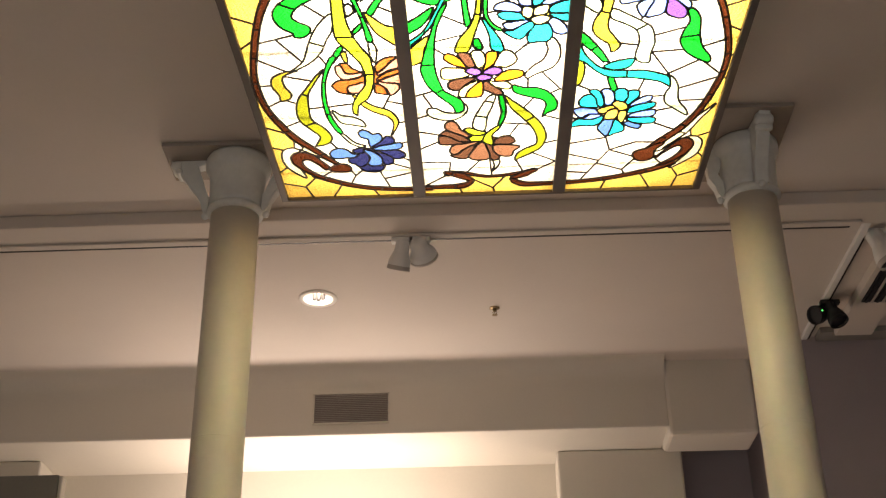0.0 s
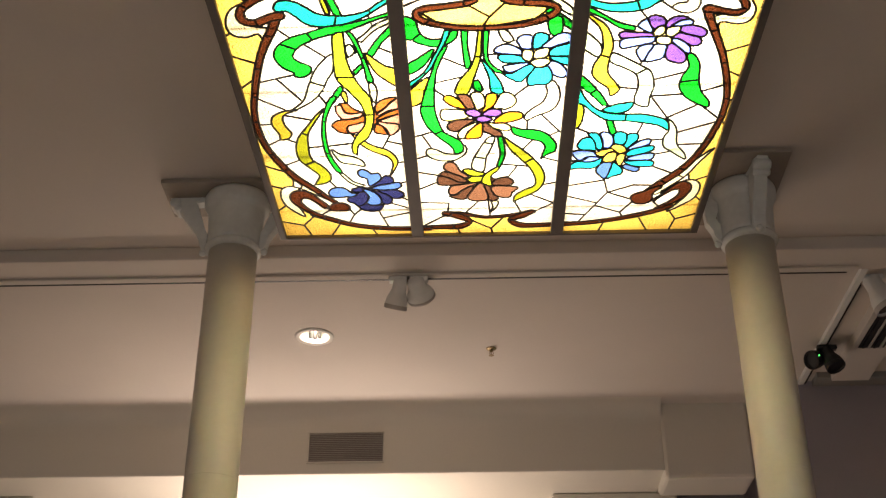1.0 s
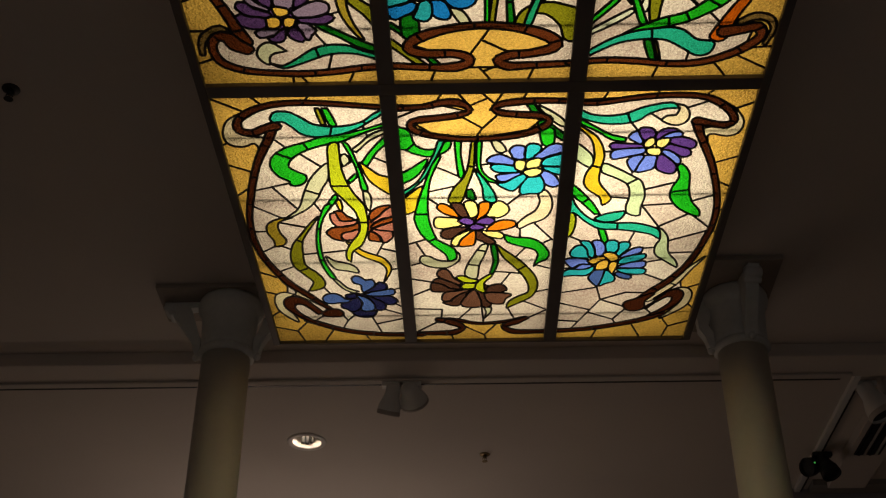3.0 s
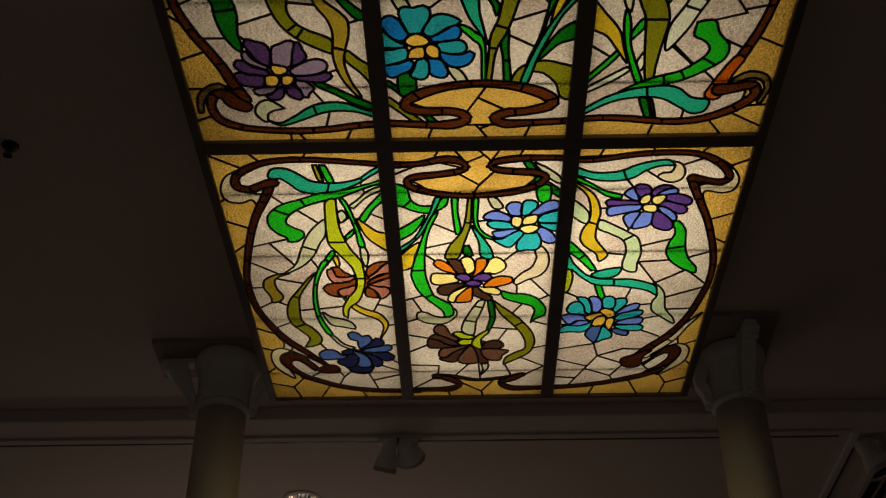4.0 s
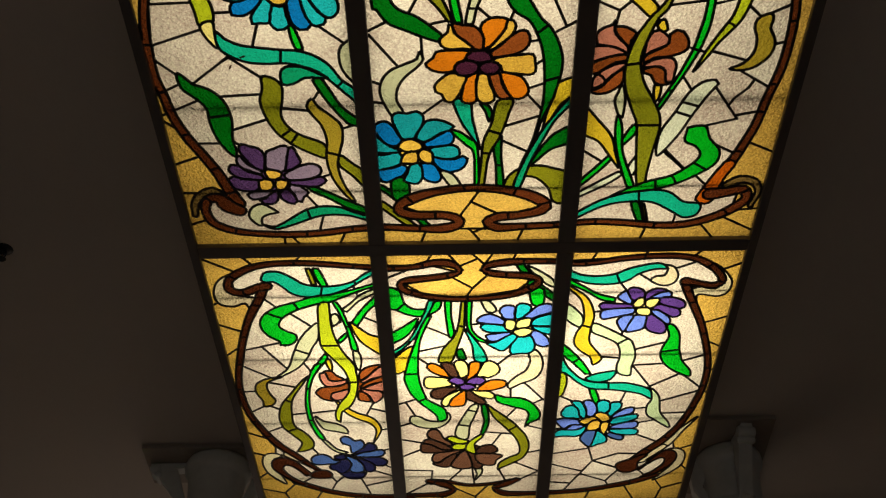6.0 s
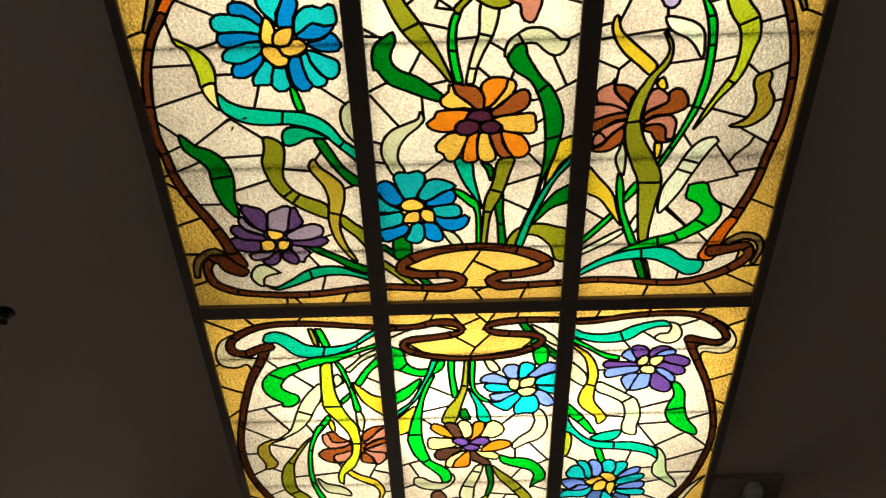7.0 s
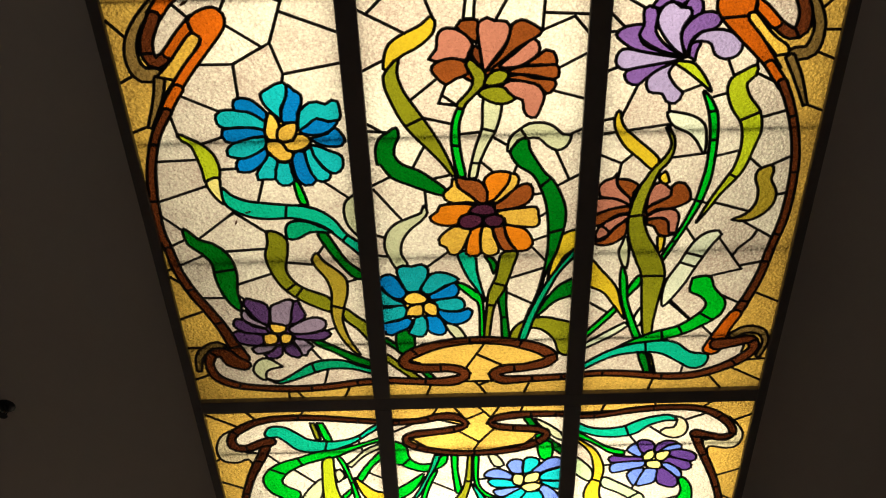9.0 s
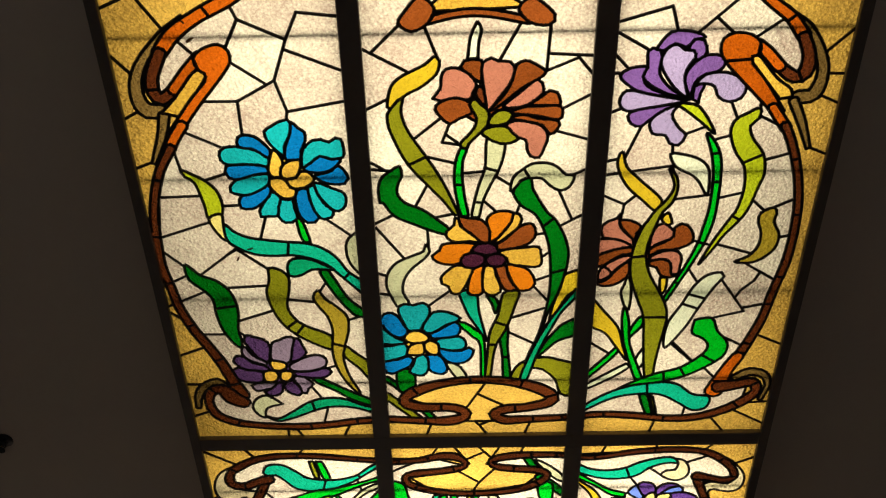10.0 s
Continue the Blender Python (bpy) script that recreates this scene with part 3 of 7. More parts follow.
row_far.piece("pale", (-34.8, 110.7), (-33.4, 112.0), (-32.3, 108.8), (-34.2, 106.2), (-34.8, 108.0))
row_far.piece("yellow", (-29.7, 107.9), (-27.5, 105.5), (-24.5, 101.8), (-20.7, 99.4), (-20.7, 91.4), (-25.0, 95.2), (-27.9, 100.0))
row_far.piece("pale", (-29.7, 93.9), (-28.4, 93.4), (-27.6, 89.4), (-28.6, 83.5), (-29.7, 87.0))
row_far.piece("green", (-33.9, 118.1), (-32.4, 116.8), (-31.2, 112.8), (-30.1, 106.5), (-29.0, 100.0), (-28.3, 94.3), (-30.0, 94.4), (-30.4, 100.1), (-31.0, 105.6), (-32.3, 112.0))
row_far.joint((-31.3, 105.6), (-29.4, 105.8))
row_far.piece("teal", (-52.1, 127.9), (-50.9, 130.7), (-48.8, 131.4), (-46.3, 130.8), (-43.6, 128.5), (-40.8, 125.7), (-36.9, 124.6), (-32.2, 124.7), (-27.5, 126.4), (-24.2, 129.6), (-21.0, 131.8), (-21.1, 130.2), (-24.9, 126.8), (-28.2, 123.9), (-32.5, 121.5), (-36.8, 119.9), (-41.0, 120.0), (-44.4, 121.4), (-46.6, 124.4), (-48.9, 126.9), (-51.0, 126.6))
row_far.joint((-35.9, 124.1), (-36.8, 120.1))
row_far.joint((-27.4, 127.2), (-26.4, 124.7))
row_far.piece("green", (-20.7, 125.8), (-26.2, 123.5), (-30.4, 121.9), (-34.7, 120.7), (-38.9, 120.0), (-44.4, 117.5), (-49.3, 115.5), (-52.9, 112.5), (-54.8, 109.0), (-54.9, 105.3), (-53.2, 101.6), (-50.6, 99.2), (-50.4, 97.3), (-47.8, 97.2), (-45.6, 99.5), (-45.6, 102.3), (-47.6, 103.8), (-49.7, 106.1), (-49.4, 108.4), (-47.2, 111.5), (-43.1, 114.4), (-38.2, 116.5), (-33.9, 117.7), (-29.5, 120.2), (-25.2, 122.6), (-20.7, 124.4))
row_far.joint((-44.6, 117.4), (-43.4, 114.0))
row_far.joint((-52.8, 112.9), (-48.4, 110.1))
row_far.piece("pale", (-38.6, 107.6), (-39.3, 100.3), (-41.4, 95.6), (-43.7, 89.8), (-47.0, 85.0), (-52.0, 81.0), (-54.4, 79.9), (-49.8, 85.0), (-47.2, 92.9), (-44.8, 99.5), (-41.5, 105.0))
row_far.joint((-46.4, 94.6), (-42.8, 92.6))
row_far.piece("yellow", (-38.2, 89.2), (-37.0, 89.7), (-36.5, 85.7), (-37.1, 83.2), (-37.9, 85.7))
row_far.piece("green", (-38.2, 92.2), (-37.5, 90.2), (-40.9, 83.8), (-43.0, 80.3), (-43.8, 80.8), (-40.9, 87.3))
row_far.piece("olive", (-52.1, 80.5), (-55.7, 78.6), (-57.2, 76.0), (-56.9, 71.8), (-55.6, 68.0), (-56.6, 65.3), (-59.4, 64.3), (-59.5, 67.5), (-60.9, 72.4), (-60.3, 76.6), (-57.9, 79.1), (-54.9, 80.3))
row_far.piece("moss", (-44.1, 80.8), (-47.7, 73.7), (-50.5, 67.3), (-51.4, 59.6), (-51.3, 52.8), (-48.2, 48.0), (-46.3, 42.6), (-47.3, 38.4), (-51.9, 36.7), (-50.1, 42.1), (-52.5, 47.0), (-55.2, 52.3), (-55.5, 58.6), (-53.9, 65.2), (-50.3, 71.6), (-46.7, 77.8))
row_far.joint((-52.4, 67.9), (-50.3, 66.2))
row_far.joint((-54.1, 49.1), (-50.2, 51.4))
row_far.piece("pale", (-44.4, 58.3), (-42.0, 55.4), (-37.9, 53.6), (-35.4, 51.2), (-34.8, 47.7), (-38.4, 49.0), (-41.9, 50.2), (-43.6, 53.7))
row_far.piece("pale", (-43.6, 44.4), (-41.9, 43.1), (-39.3, 38.2), (-35.8, 35.7), (-37.1, 34.7), (-40.6, 37.6))
row_far.piece("green", (-41.5, 86.8), (-39.8, 86.8), (-42.4, 80.8), (-44.4, 73.6), (-45.3, 63.9), (-44.8, 53.8), (-42.4, 44.3), (-44.2, 45.0), (-46.3, 53.8), (-46.6, 63.9), (-45.5, 73.6), (-43.8, 80.8))
row_far.joint((-45.4, 74.1), (-44.0, 73.8))
row_far.joint((-46.4, 56.1), (-45.0, 55.5))
row_far.piece("yellow", (-37.6, 68.0), (-34.7, 64.2), (-31.4, 60.2), (-26.3, 56.7), (-24.0, 50.9), (-24.9, 46.2), (-27.0, 41.5), (-25.6, 48.6), (-27.2, 53.3), (-31.7, 56.8), (-34.9, 60.8))
row_far.oval("sienna", -31.0, 75.7, 3.5, 4.0)
row_far.piece("sienna", (-39.3, 83.3), (-37.0, 83.5), (-35.8, 81.1), (-34.0, 79.5), (-33.0, 78.5), (-35.5, 78.0), (-38.0, 78.6), (-38.6, 81.2))
row_far.piece("rose", (-40.5, 82.3), (-39.1, 82.7), (-38.0, 78.6), (-35.8, 78.0), (-32.8, 78.5), (-33.4, 76.4), (-36.0, 75.5), (-38.9, 75.0), (-40.6, 78.2))
row_far.piece("sienna", (-42.7, 71.9), (-40.7, 74.5), (-37.2, 75.0), (-34.9, 75.4), (-32.5, 76.9), (-32.7, 73.3), (-35.2, 72.3), (-37.5, 71.5), (-38.4, 68.6), (-37.9, 67.0), (-40.8, 68.1), (-42.0, 69.8))
row_far.piece("rose", (-38.3, 69.7), (-37.5, 71.5), (-35.2, 72.3), (-32.7, 73.3), (-33.5, 67.9), (-35.6, 67.5), (-37.6, 67.5))
row_far.piece("sienna", (-28.7, 82.0), (-27.1, 84.4), (-25.0, 85.9), (-21.9, 86.1), (-24.0, 83.9), (-25.9, 80.9), (-28.7, 78.4))
row_far.piece("rose", (-28.7, 77.3), (-25.9, 80.6), (-24.1, 83.4), (-21.6, 85.7), (-21.4, 80.8), (-24.9, 79.3), (-27.9, 76.8))
row_far.piece("sienna", (-28.9, 74.7), (-26.1, 77.8), (-21.1, 80.4), (-21.3, 77.4), (-25.1, 76.2), (-28.1, 74.2))
row_far.piece("rose", (-28.1, 73.7), (-25.1, 75.7), (-21.1, 77.4), (-21.3, 72.4), (-23.1, 72.0), (-25.9, 72.6))
row_far.piece("rose", (-29.0, 73.7), (-25.9, 72.6), (-22.8, 71.9), (-22.5, 68.7), (-25.2, 65.6), (-26.4, 69.4), (-28.0, 71.5))
row_far.piece("sienna", (-29.4, 72.1), (-27.2, 70.5), (-26.3, 67.2), (-25.7, 66.1), (-28.6, 66.7), (-30.0, 67.8))
row_far.piece("lime", (-37.7, 116.1), (-35.0, 117.3), (-34.9, 112.9), (-35.0, 105.7), (-34.4, 100.2), (-32.8, 93.5), (-30.0, 86.5), (-29.7, 83.5), (-29.5, 77.4), (-30.3, 71.1), (-32.3, 64.6), (-35.6, 60.3), (-36.6, 54.7), (-37.7, 55.9), (-37.6, 60.4), (-35.7, 65.8), (-32.9, 71.1), (-32.1, 76.4), (-32.9, 82.6), (-34.0, 85.6), (-36.4, 90.6), (-38.7, 95.5), (-38.9, 101.2), (-38.5, 108.5))
row_far.joint((-38.8, 96.5), (-33.4, 96.5))
row_far.joint((-32.5, 77.2), (-29.3, 77.2))
row_far.oval("navy", -33.0, 29.0, 6.0, 5.5)
row_far.piece("cobalt", (-37.5, 44.2), (-35.9, 45.9), (-34.1, 44.7), (-33.0, 42.9), (-30.9, 43.4), (-30.0, 40.4), (-31.3, 37.4), (-34.0, 35.0), (-34.7, 36.9), (-34.8, 39.9), (-36.9, 41.2))
row_far.piece("navy", (-33.6, 35.0), (-30.9, 38.0), (-28.5, 41.6), (-26.5, 40.3), (-26.3, 37.3), (-28.9, 35.5), (-31.5, 34.3))
row_far.piece("navy", (-32.3, 32.5), (-28.5, 32.4), (-25.4, 32.3), (-23.2, 29.7), (-23.8, 27.2), (-26.4, 26.6), (-28.8, 28.6), (-31.1, 31.2))
row_far.piece("navy", (-33.6, 31.9), (-30.5, 30.5), (-27.6, 27.3), (-27.8, 23.4), (-30.4, 22.9), (-31.5, 26.1))
row_far.piece("navy", (-35.8, 26.9), (-35.8, 23.7), (-32.4, 22.3), (-30.5, 22.2), (-32.0, 18.7), (-35.2, 18.0), (-38.0, 19.4), (-39.1, 22.4))
row_far.piece("navy", (-40.3, 30.2), (-38.0, 31.4), (-35.5, 31.3), (-35.3, 27.5), (-36.4, 23.7), (-39.1, 21.8), (-40.5, 23.8), (-41.8, 24.5), (-42.5, 26.4))
row_far.piece("cobalt", (-33.8, 33.1), (-31.4, 35.3), (-28.3, 36.1), (-24.5, 37.2), (-23.7, 34.7), (-25.3, 32.9), (-29.1, 32.4))
row_far.piece("navy", (-40.3, 33.3), (-37.1, 34.5), (-33.8, 33.1), (-37.1, 31.3), (-39.9, 31.4))
row_far.piece("cobalt", (-36.9, 33.2), (-34.8, 32.5), (-32.4, 30.0), (-31.1, 26.1), (-31.6, 22.9), (-34.3, 22.3), (-36.1, 23.7), (-35.1, 28.1))
row_far.piece("cobalt", (-48.2, 31.6), (-46.5, 34.1), (-44.0, 34.6), (-42.2, 33.4), (-40.6, 30.8), (-38.7, 30.1), (-40.5, 28.3), (-42.7, 28.3), (-45.3, 27.8), (-47.7, 28.5))
row_far.facet("amber", (-1.7, 137.9), (10.9, 138.7), (7.0, 130.5), (11.1, 128.7), (21.0, 126.0), (17.4, 121.6), (2.7, 117.9), (-8.9, 120.8), (-13.4, 125.0), (-3.4, 127.7), (2.4, 130.7))
row_far.joint((-5.4, 138.3), (-7.4, 134.1))
row_far.joint((4.2, 138.4), (8.0, 133.2))
row_far.joint((8.0, 136.5), (1.5, 132.4))
row_far.joint((-1.1, 128.1), (5.0, 122.7), (8.8, 128.1))
row_far.joint((5.0, 122.7), (3.3, 118.9))
row_far.joint((17.0, 138.6), (15.3, 133.9))
row_far.band("forest", (17.8, 132.2, 2.0), (20.2, 127.2, 2.0))
row_far.piece("pale", (19.6, 131.9), (22.7, 130.1), (26.8, 125.8), (27.0, 122.8), (23.8, 125.4))
row_far.band("forest", (21.1, 124.7, 2.7), (27.6, 117.7, 2.4))
row_far.piece("green", (-18.5, 123.3), (-15.0, 121.9), (-13.9, 116.3), (-11.2, 113.6), (-7.5, 114.0), (-5.0, 117.2), (-3.7, 117.2), (-4.1, 113.9), (-6.5, 111.3), (-10.2, 110.1), (-13.9, 111.5), (-16.4, 113.3), (-19.0, 115.1))
row_far.joint((-16.2, 113.1), (-13.7, 116.3))
row_far.piece("green", (-10.5, 109.2), (-11.5, 105.1), (-14.4, 100.1), (-19.0, 96.9), (-18.6, 101.4), (-14.7, 105.2))
row_far.piece("yellow", (-12.5, 95.8), (-14.0, 88.1), (-14.8, 83.1), (-19.0, 81.4), (-19.0, 87.7))
row_far.piece("emerald", (-7.1, 117.4), (-5.6, 117.4), (-7.0, 112.2), (-9.3, 106.0), (-12.2, 98.7), (-19.0, 89.7), (-19.0, 92.1), (-13.9, 97.8), (-10.9, 104.7), (-8.6, 111.4))
row_far.joint((-13.4, 97.9), (-12.0, 97.2))
row_far.piece("green", (-2.6, 117.3), (-1.0, 117.3), (-1.0, 110.3), (-0.2, 101.2), (-1.6, 99.8), (-2.3, 106.7))
row_far.piece("forest", (0.5, 93.6), (1.9, 94.0), (3.2, 88.6), (0.7, 89.2))
row_far.piece("pale", (7.4, 117.1), (9.8, 116.6), (11.7, 112.2), (9.1, 111.8))
row_far.piece("green", (20.8, 121.8), (24.4, 121.8), (24.5, 114.5), (21.6, 115.0))
row_far.piece("teal", (2.7, 103.8), (4.3, 101.5), (6.8, 96.3), (8.7, 91.4), (9.1, 87.0), (5.7, 88.1), (4.9, 95.4))
row_far.piece("green", (3.5, 117.2), (4.8, 117.1), (4.6, 105.6), (6.2, 100.5), (9.5, 97.2), (6.8, 97.7), (4.3, 102.0), (3.4, 106.6))
row_far.piece("moss", (2.0, 117.2), (2.9, 117.2), (2.7, 106.6), (2.4, 102.9), (0.8, 95.5), (-1.2, 87.3), (-4.9, 87.4), (-3.6, 93.7), (-0.3, 100.2), (1.1, 106.6))
row_far.joint((1.1, 105.3), (2.9, 104.9))
row_far.piece("cream", (23.3, 93.0), (25.4, 89.0), (25.8, 83.1), (23.9, 78.0), (19.5, 75.0), (16.4, 72.5), (15.8, 75.1), (18.2, 79.2), (20.9, 82.2), (22.1, 87.2), (21.5, 90.6))
row_far.piece("pale", (-2.8, 59.4), (-1.8, 56.6), (-2.9, 53.2), (-6.2, 50.2), (-11.0, 50.6), (-14.5, 53.5), (-14.1, 57.3), (-11.7, 57.2), (-9.1, 54.9), (-5.5, 54.1), (-3.4, 55.2))
row_far.piece("green", (-6.5, 110.4), (-8.5, 104.1), (-10.1, 97.7), (-11.0, 88.0), (-11.0, 77.9), (-9.3, 68.4), (-8.2, 66.2), (-4.2, 62.3), (-3.1, 59.5), (-3.1, 55.5), (-5.5, 54.4), (-6.6, 58.4), (-11.2, 65.2), (-13.9, 70.6), (-15.3, 77.0), (-15.3, 80.1), (-13.8, 88.1), (-11.5, 97.7), (-9.6, 105.1), (-7.6, 110.0))
row_far.joint((-14.9, 81.1), (-11.3, 81.2))
row_far.joint((-11.7, 65.7), (-9.0, 67.8))
row_far.piece("green", (12.2, 69.1), (15.1, 67.7), (19.8, 67.1), (23.4, 64.3), (26.1, 58.7), (25.8, 54.7), (23.2, 52.5), (21.8, 50.3), (22.3, 54.3), (22.7, 57.6), (21.2, 60.5), (17.6, 62.2), (12.8, 65.1))
row_far.piece("pale", (5.2, 63.7), (7.0, 63.6), (5.8, 57.0), (4.3, 51.3), (3.4, 43.1), (-0.2, 45.0), (0.1, 50.3), (2.3, 57.1), (4.0, 61.5))
row_far.joint((0.7, 52.0), (4.0, 51.1))
row_far.joint((4.0, 60.4), (5.8, 59.8))
row_far.piece("moss", (9.6, 63.5), (12.3, 60.2), (16.0, 55.6), (19.1, 50.9), (22.3, 44.4), (23.5, 37.8), (22.2, 31.6), (19.2, 27.9), (14.8, 24.2), (13.6, 23.0), (14.1, 27.4), (17.2, 31.1), (20.2, 33.5), (20.4, 37.8), (18.7, 43.9), (15.5, 49.9), (11.8, 56.2))
row_far.joint((16.2, 47.7), (19.4, 50.7))
row_far.joint((20.4, 33.5), (22.9, 36.5))
row_far.piece("forest", (7.9, 64.1), (9.3, 63.5), (10.3, 53.4), (8.6, 45.4), (7.7, 46.0), (8.7, 53.5), (8.1, 59.2))
row_far.piece("pale", (5.9, 24.5), (8.2, 23.8), (8.2, 20.5), (6.0, 16.0), (6.6, 19.9))
row_far.oval("umber", 3.0, 77.5, 4.0, 4.0)
row_far.piece("orange", (-8.5, 84.5), (-7.4, 86.7), (-5.4, 85.9), (-3.0, 82.8), (-1.6, 79.2), (-3.6, 79.8), (-6.4, 81.4))
row_far.piece("umber", (-4.3, 86.7), (-1.5, 86.8), (0.1, 84.2), (1.1, 80.2), (0.1, 78.9), (-1.6, 79.5), (-3.3, 83.3))
row_far.piece("lemon", (-0.4, 86.8), (1.6, 88.2), (3.2, 86.7), (3.9, 83.1), (3.5, 80.1), (1.5, 78.8), (0.7, 81.2))
row_far.piece("orange", (2.9, 77.0), (3.8, 80.6), (4.1, 85.6), (4.9, 87.1), (7.1, 87.1), (7.4, 84.1), (6.6, 81.0), (4.9, 79.0))
row_far.piece("lemon", (6.3, 79.5), (7.4, 83.6), (8.5, 86.7), (10.2, 87.7), (12.2, 85.9), (13.2, 82.9), (12.2, 80.4), (9.7, 78.6), (8.3, 79.3))
row_far.piece("orange", (6.6, 72.8), (9.2, 76.4), (11.7, 77.5), (14.9, 76.7), (15.2, 74.1), (13.0, 72.6), (10.1, 71.6), (6.6, 71.4))
row_far.piece("lemon", (4.3, 72.1), (6.6, 71.4), (9.8, 71.3), (11.9, 68.9), (11.0, 67.0), (7.8, 67.9), (5.5, 69.6))
row_far.piece("umber", (2.9, 71.8), (4.3, 71.8), (6.1, 69.1), (8.4, 66.8), (9.3, 64.4), (7.3, 63.8), (4.9, 65.8), (2.9, 67.5))
row_far.piece("orange", (-2.4, 63.3), (-0.9, 67.6), (1.4, 70.8), (2.9, 71.8), (3.1, 67.5), (2.6, 63.7), (-0.1, 62.9))
row_far.piece("lemon", (-4.5, 63.9), (-3.8, 67.7), (-1.4, 70.3), (2.0, 72.4), (0.6, 69.7), (-1.5, 66.6), (-2.6, 63.0))
row_far.piece("umber", (-7.7, 70.0), (-6.9, 72.1), (-4.3, 73.6), (0.9, 73.6), (-2.0, 70.3), (-4.4, 67.2), (-7.0, 67.8))
row_far.piece("lemon", (-9.6, 76.8), (-8.7, 79.4), (-5.9, 79.3), (-2.5, 78.7), (-1.1, 75.1), (-3.7, 73.8), (-7.2, 73.1), (-9.2, 73.9))
row_far.piece("violet", (-2.2, 77.2), (-0.5, 79.2), (2.1, 78.1), (2.6, 75.5), (0.3, 75.0))
row_far.piece("violet", (2.9, 76.0), (4.9, 78.7), (7.7, 79.0), (9.0, 76.9), (7.2, 74.8), (4.6, 75.4))
row_far.piece("violet", (0.9, 73.6), (2.6, 75.5), (4.9, 74.9), (6.1, 73.3), (3.8, 72.1), (1.7, 72.4))
row_far.oval("gold", 18.0, 104.5, 4.0, 4.0)
row_far.piece("peri", (12.5, 112.1), (13.5, 114.3), (15.3, 114.7), (16.9, 113.8), (16.7, 110.7), (16.8, 108.2), (13.9, 108.6), (13.1, 110.4))
row_far.piece("sky", (17.0, 110.7), (17.4, 114.7), (19.2, 115.5), (21.3, 114.1), (20.9, 111.0), (19.4, 108.9), (17.2, 108.2))
row_far.piece("peri", (19.4, 109.0), (21.4, 111.9), (23.4, 114.5), (25.7, 115.3), (27.6, 114.0), (27.8, 111.5), (24.1, 109.8), (21.6, 108.4))
row_far.piece("sky", (21.7, 105.2), (22.4, 108.1), (24.7, 109.6), (28.3, 110.4), (28.6, 105.0), (24.9, 104.7))
row_far.piece("sky", (22.0, 104.5), (24.9, 104.4), (28.7, 103.9), (28.9, 100.4), (25.6, 101.0), (22.9, 102.9))
row_far.piece("peri", (21.6, 101.1), (22.9, 102.6), (25.1, 101.0), (26.9, 98.1), (27.3, 95.3), (25.4, 94.4), (23.2, 95.9), (22.0, 98.2))
row_far.piece("sky", (15.9, 92.2), (16.3, 96.0), (17.9, 99.8), (20.3, 99.7), (21.6, 100.1), (22.9, 96.8), (23.0, 93.5), (21.7, 91.3), (18.7, 91.2), (16.5, 90.7))
row_far.piece("sky", (9.0, 96.7), (11.7, 97.1), (14.9, 100.3), (16.7, 101.2), (17.9, 99.6), (16.3, 96.0), (14.0, 92.7), (11.7, 93.8))
row_far.piece("peri", (8.9, 100.5), (11.6, 101.3), (14.8, 101.9), (16.6, 101.5), (14.9, 100.0), (11.9, 97.6), (9.8, 97.9))
row_far.piece("sky", (7.3, 104.6), (8.3, 106.0), (11.0, 105.9), (14.0, 104.9), (15.4, 102.1), (12.1, 101.9), (8.9, 102.3))
row_far.piece("peri", (6.2, 107.4), (7.2, 109.6), (9.9, 110.7), (12.8, 109.0), (14.2, 107.2), (13.9, 105.6), (11.0, 105.9), (7.8, 106.5))
row_far.piece("lemon", (14.1, 106.3), (14.9, 108.1), (17.1, 107.3), (17.3, 104.8), (16.4, 102.6), (14.5, 103.5))
row_far.piece("lemon", (17.4, 103.9), (17.6, 107.1), (19.4, 108.4), (21.6, 108.4), (21.2, 104.7), (19.3, 103.9))
row_far.piece("lemon", (16.5, 102.1), (18.3, 103.6), (20.7, 103.8), (22.3, 102.4), (20.8, 100.1), (18.4, 99.6))
row_far.oval("umber", 2.0, 34.5, 7.5, 5.5)
row_far.piece("cocoa", (-9.4, 45.2), (-8.7, 48.7), (-6.5, 49.3), (-5.1, 46.9), (-4.2, 43.9), (-1.5, 40.2), (-3.1, 39.1), (-6.7, 42.2))
row_far.piece("umber", (-11.3, 40.5), (-9.4, 43.5), (-6.7, 42.2), (-3.1, 39.3), (-1.9, 36.6), (-5.0, 36.7), (-8.3, 39.8))
row_far.piece("umber", (-11.8, 36.9), (-11.3, 40.5), (-8.3, 39.8), (-5.0, 36.7), (-1.6, 36.0), (-4.4, 34.8), (-8.7, 34.6), (-11.2, 35.0))
row_far.piece("cocoa", (-8.2, 31.2), (-6.9, 34.3), (-3.1, 35.2), (1.9, 36.5), (-0.3, 34.1), (-3.8, 31.1), (-5.7, 28.6), (-7.9, 28.7))
row_far.piece("umber", (-8.0, 27.4), (-5.4, 28.6), (-3.5, 31.4), (-0.3, 34.1), (-0.4, 30.4), (-2.0, 26.0), (-4.5, 25.1))
row_far.piece("umber", (3.1, 35.2), (5.9, 33.9), (6.6, 28.9), (8.5, 26.3), (7.5, 23.8), (5.3, 24.5), (4.2, 30.9))
row_far.piece("cocoa", (-2.0, 26.0), (-0.4, 31.0), (2.5, 35.9), (4.3, 30.9), (5.0, 25.1), (2.8, 23.9), (-0.1, 24.2))
row_far.piece("umber", (6.2, 34.5), (7.7, 38.2), (11.4, 39.3), (13.4, 35.6), (11.2, 33.8), (8.1, 33.6))
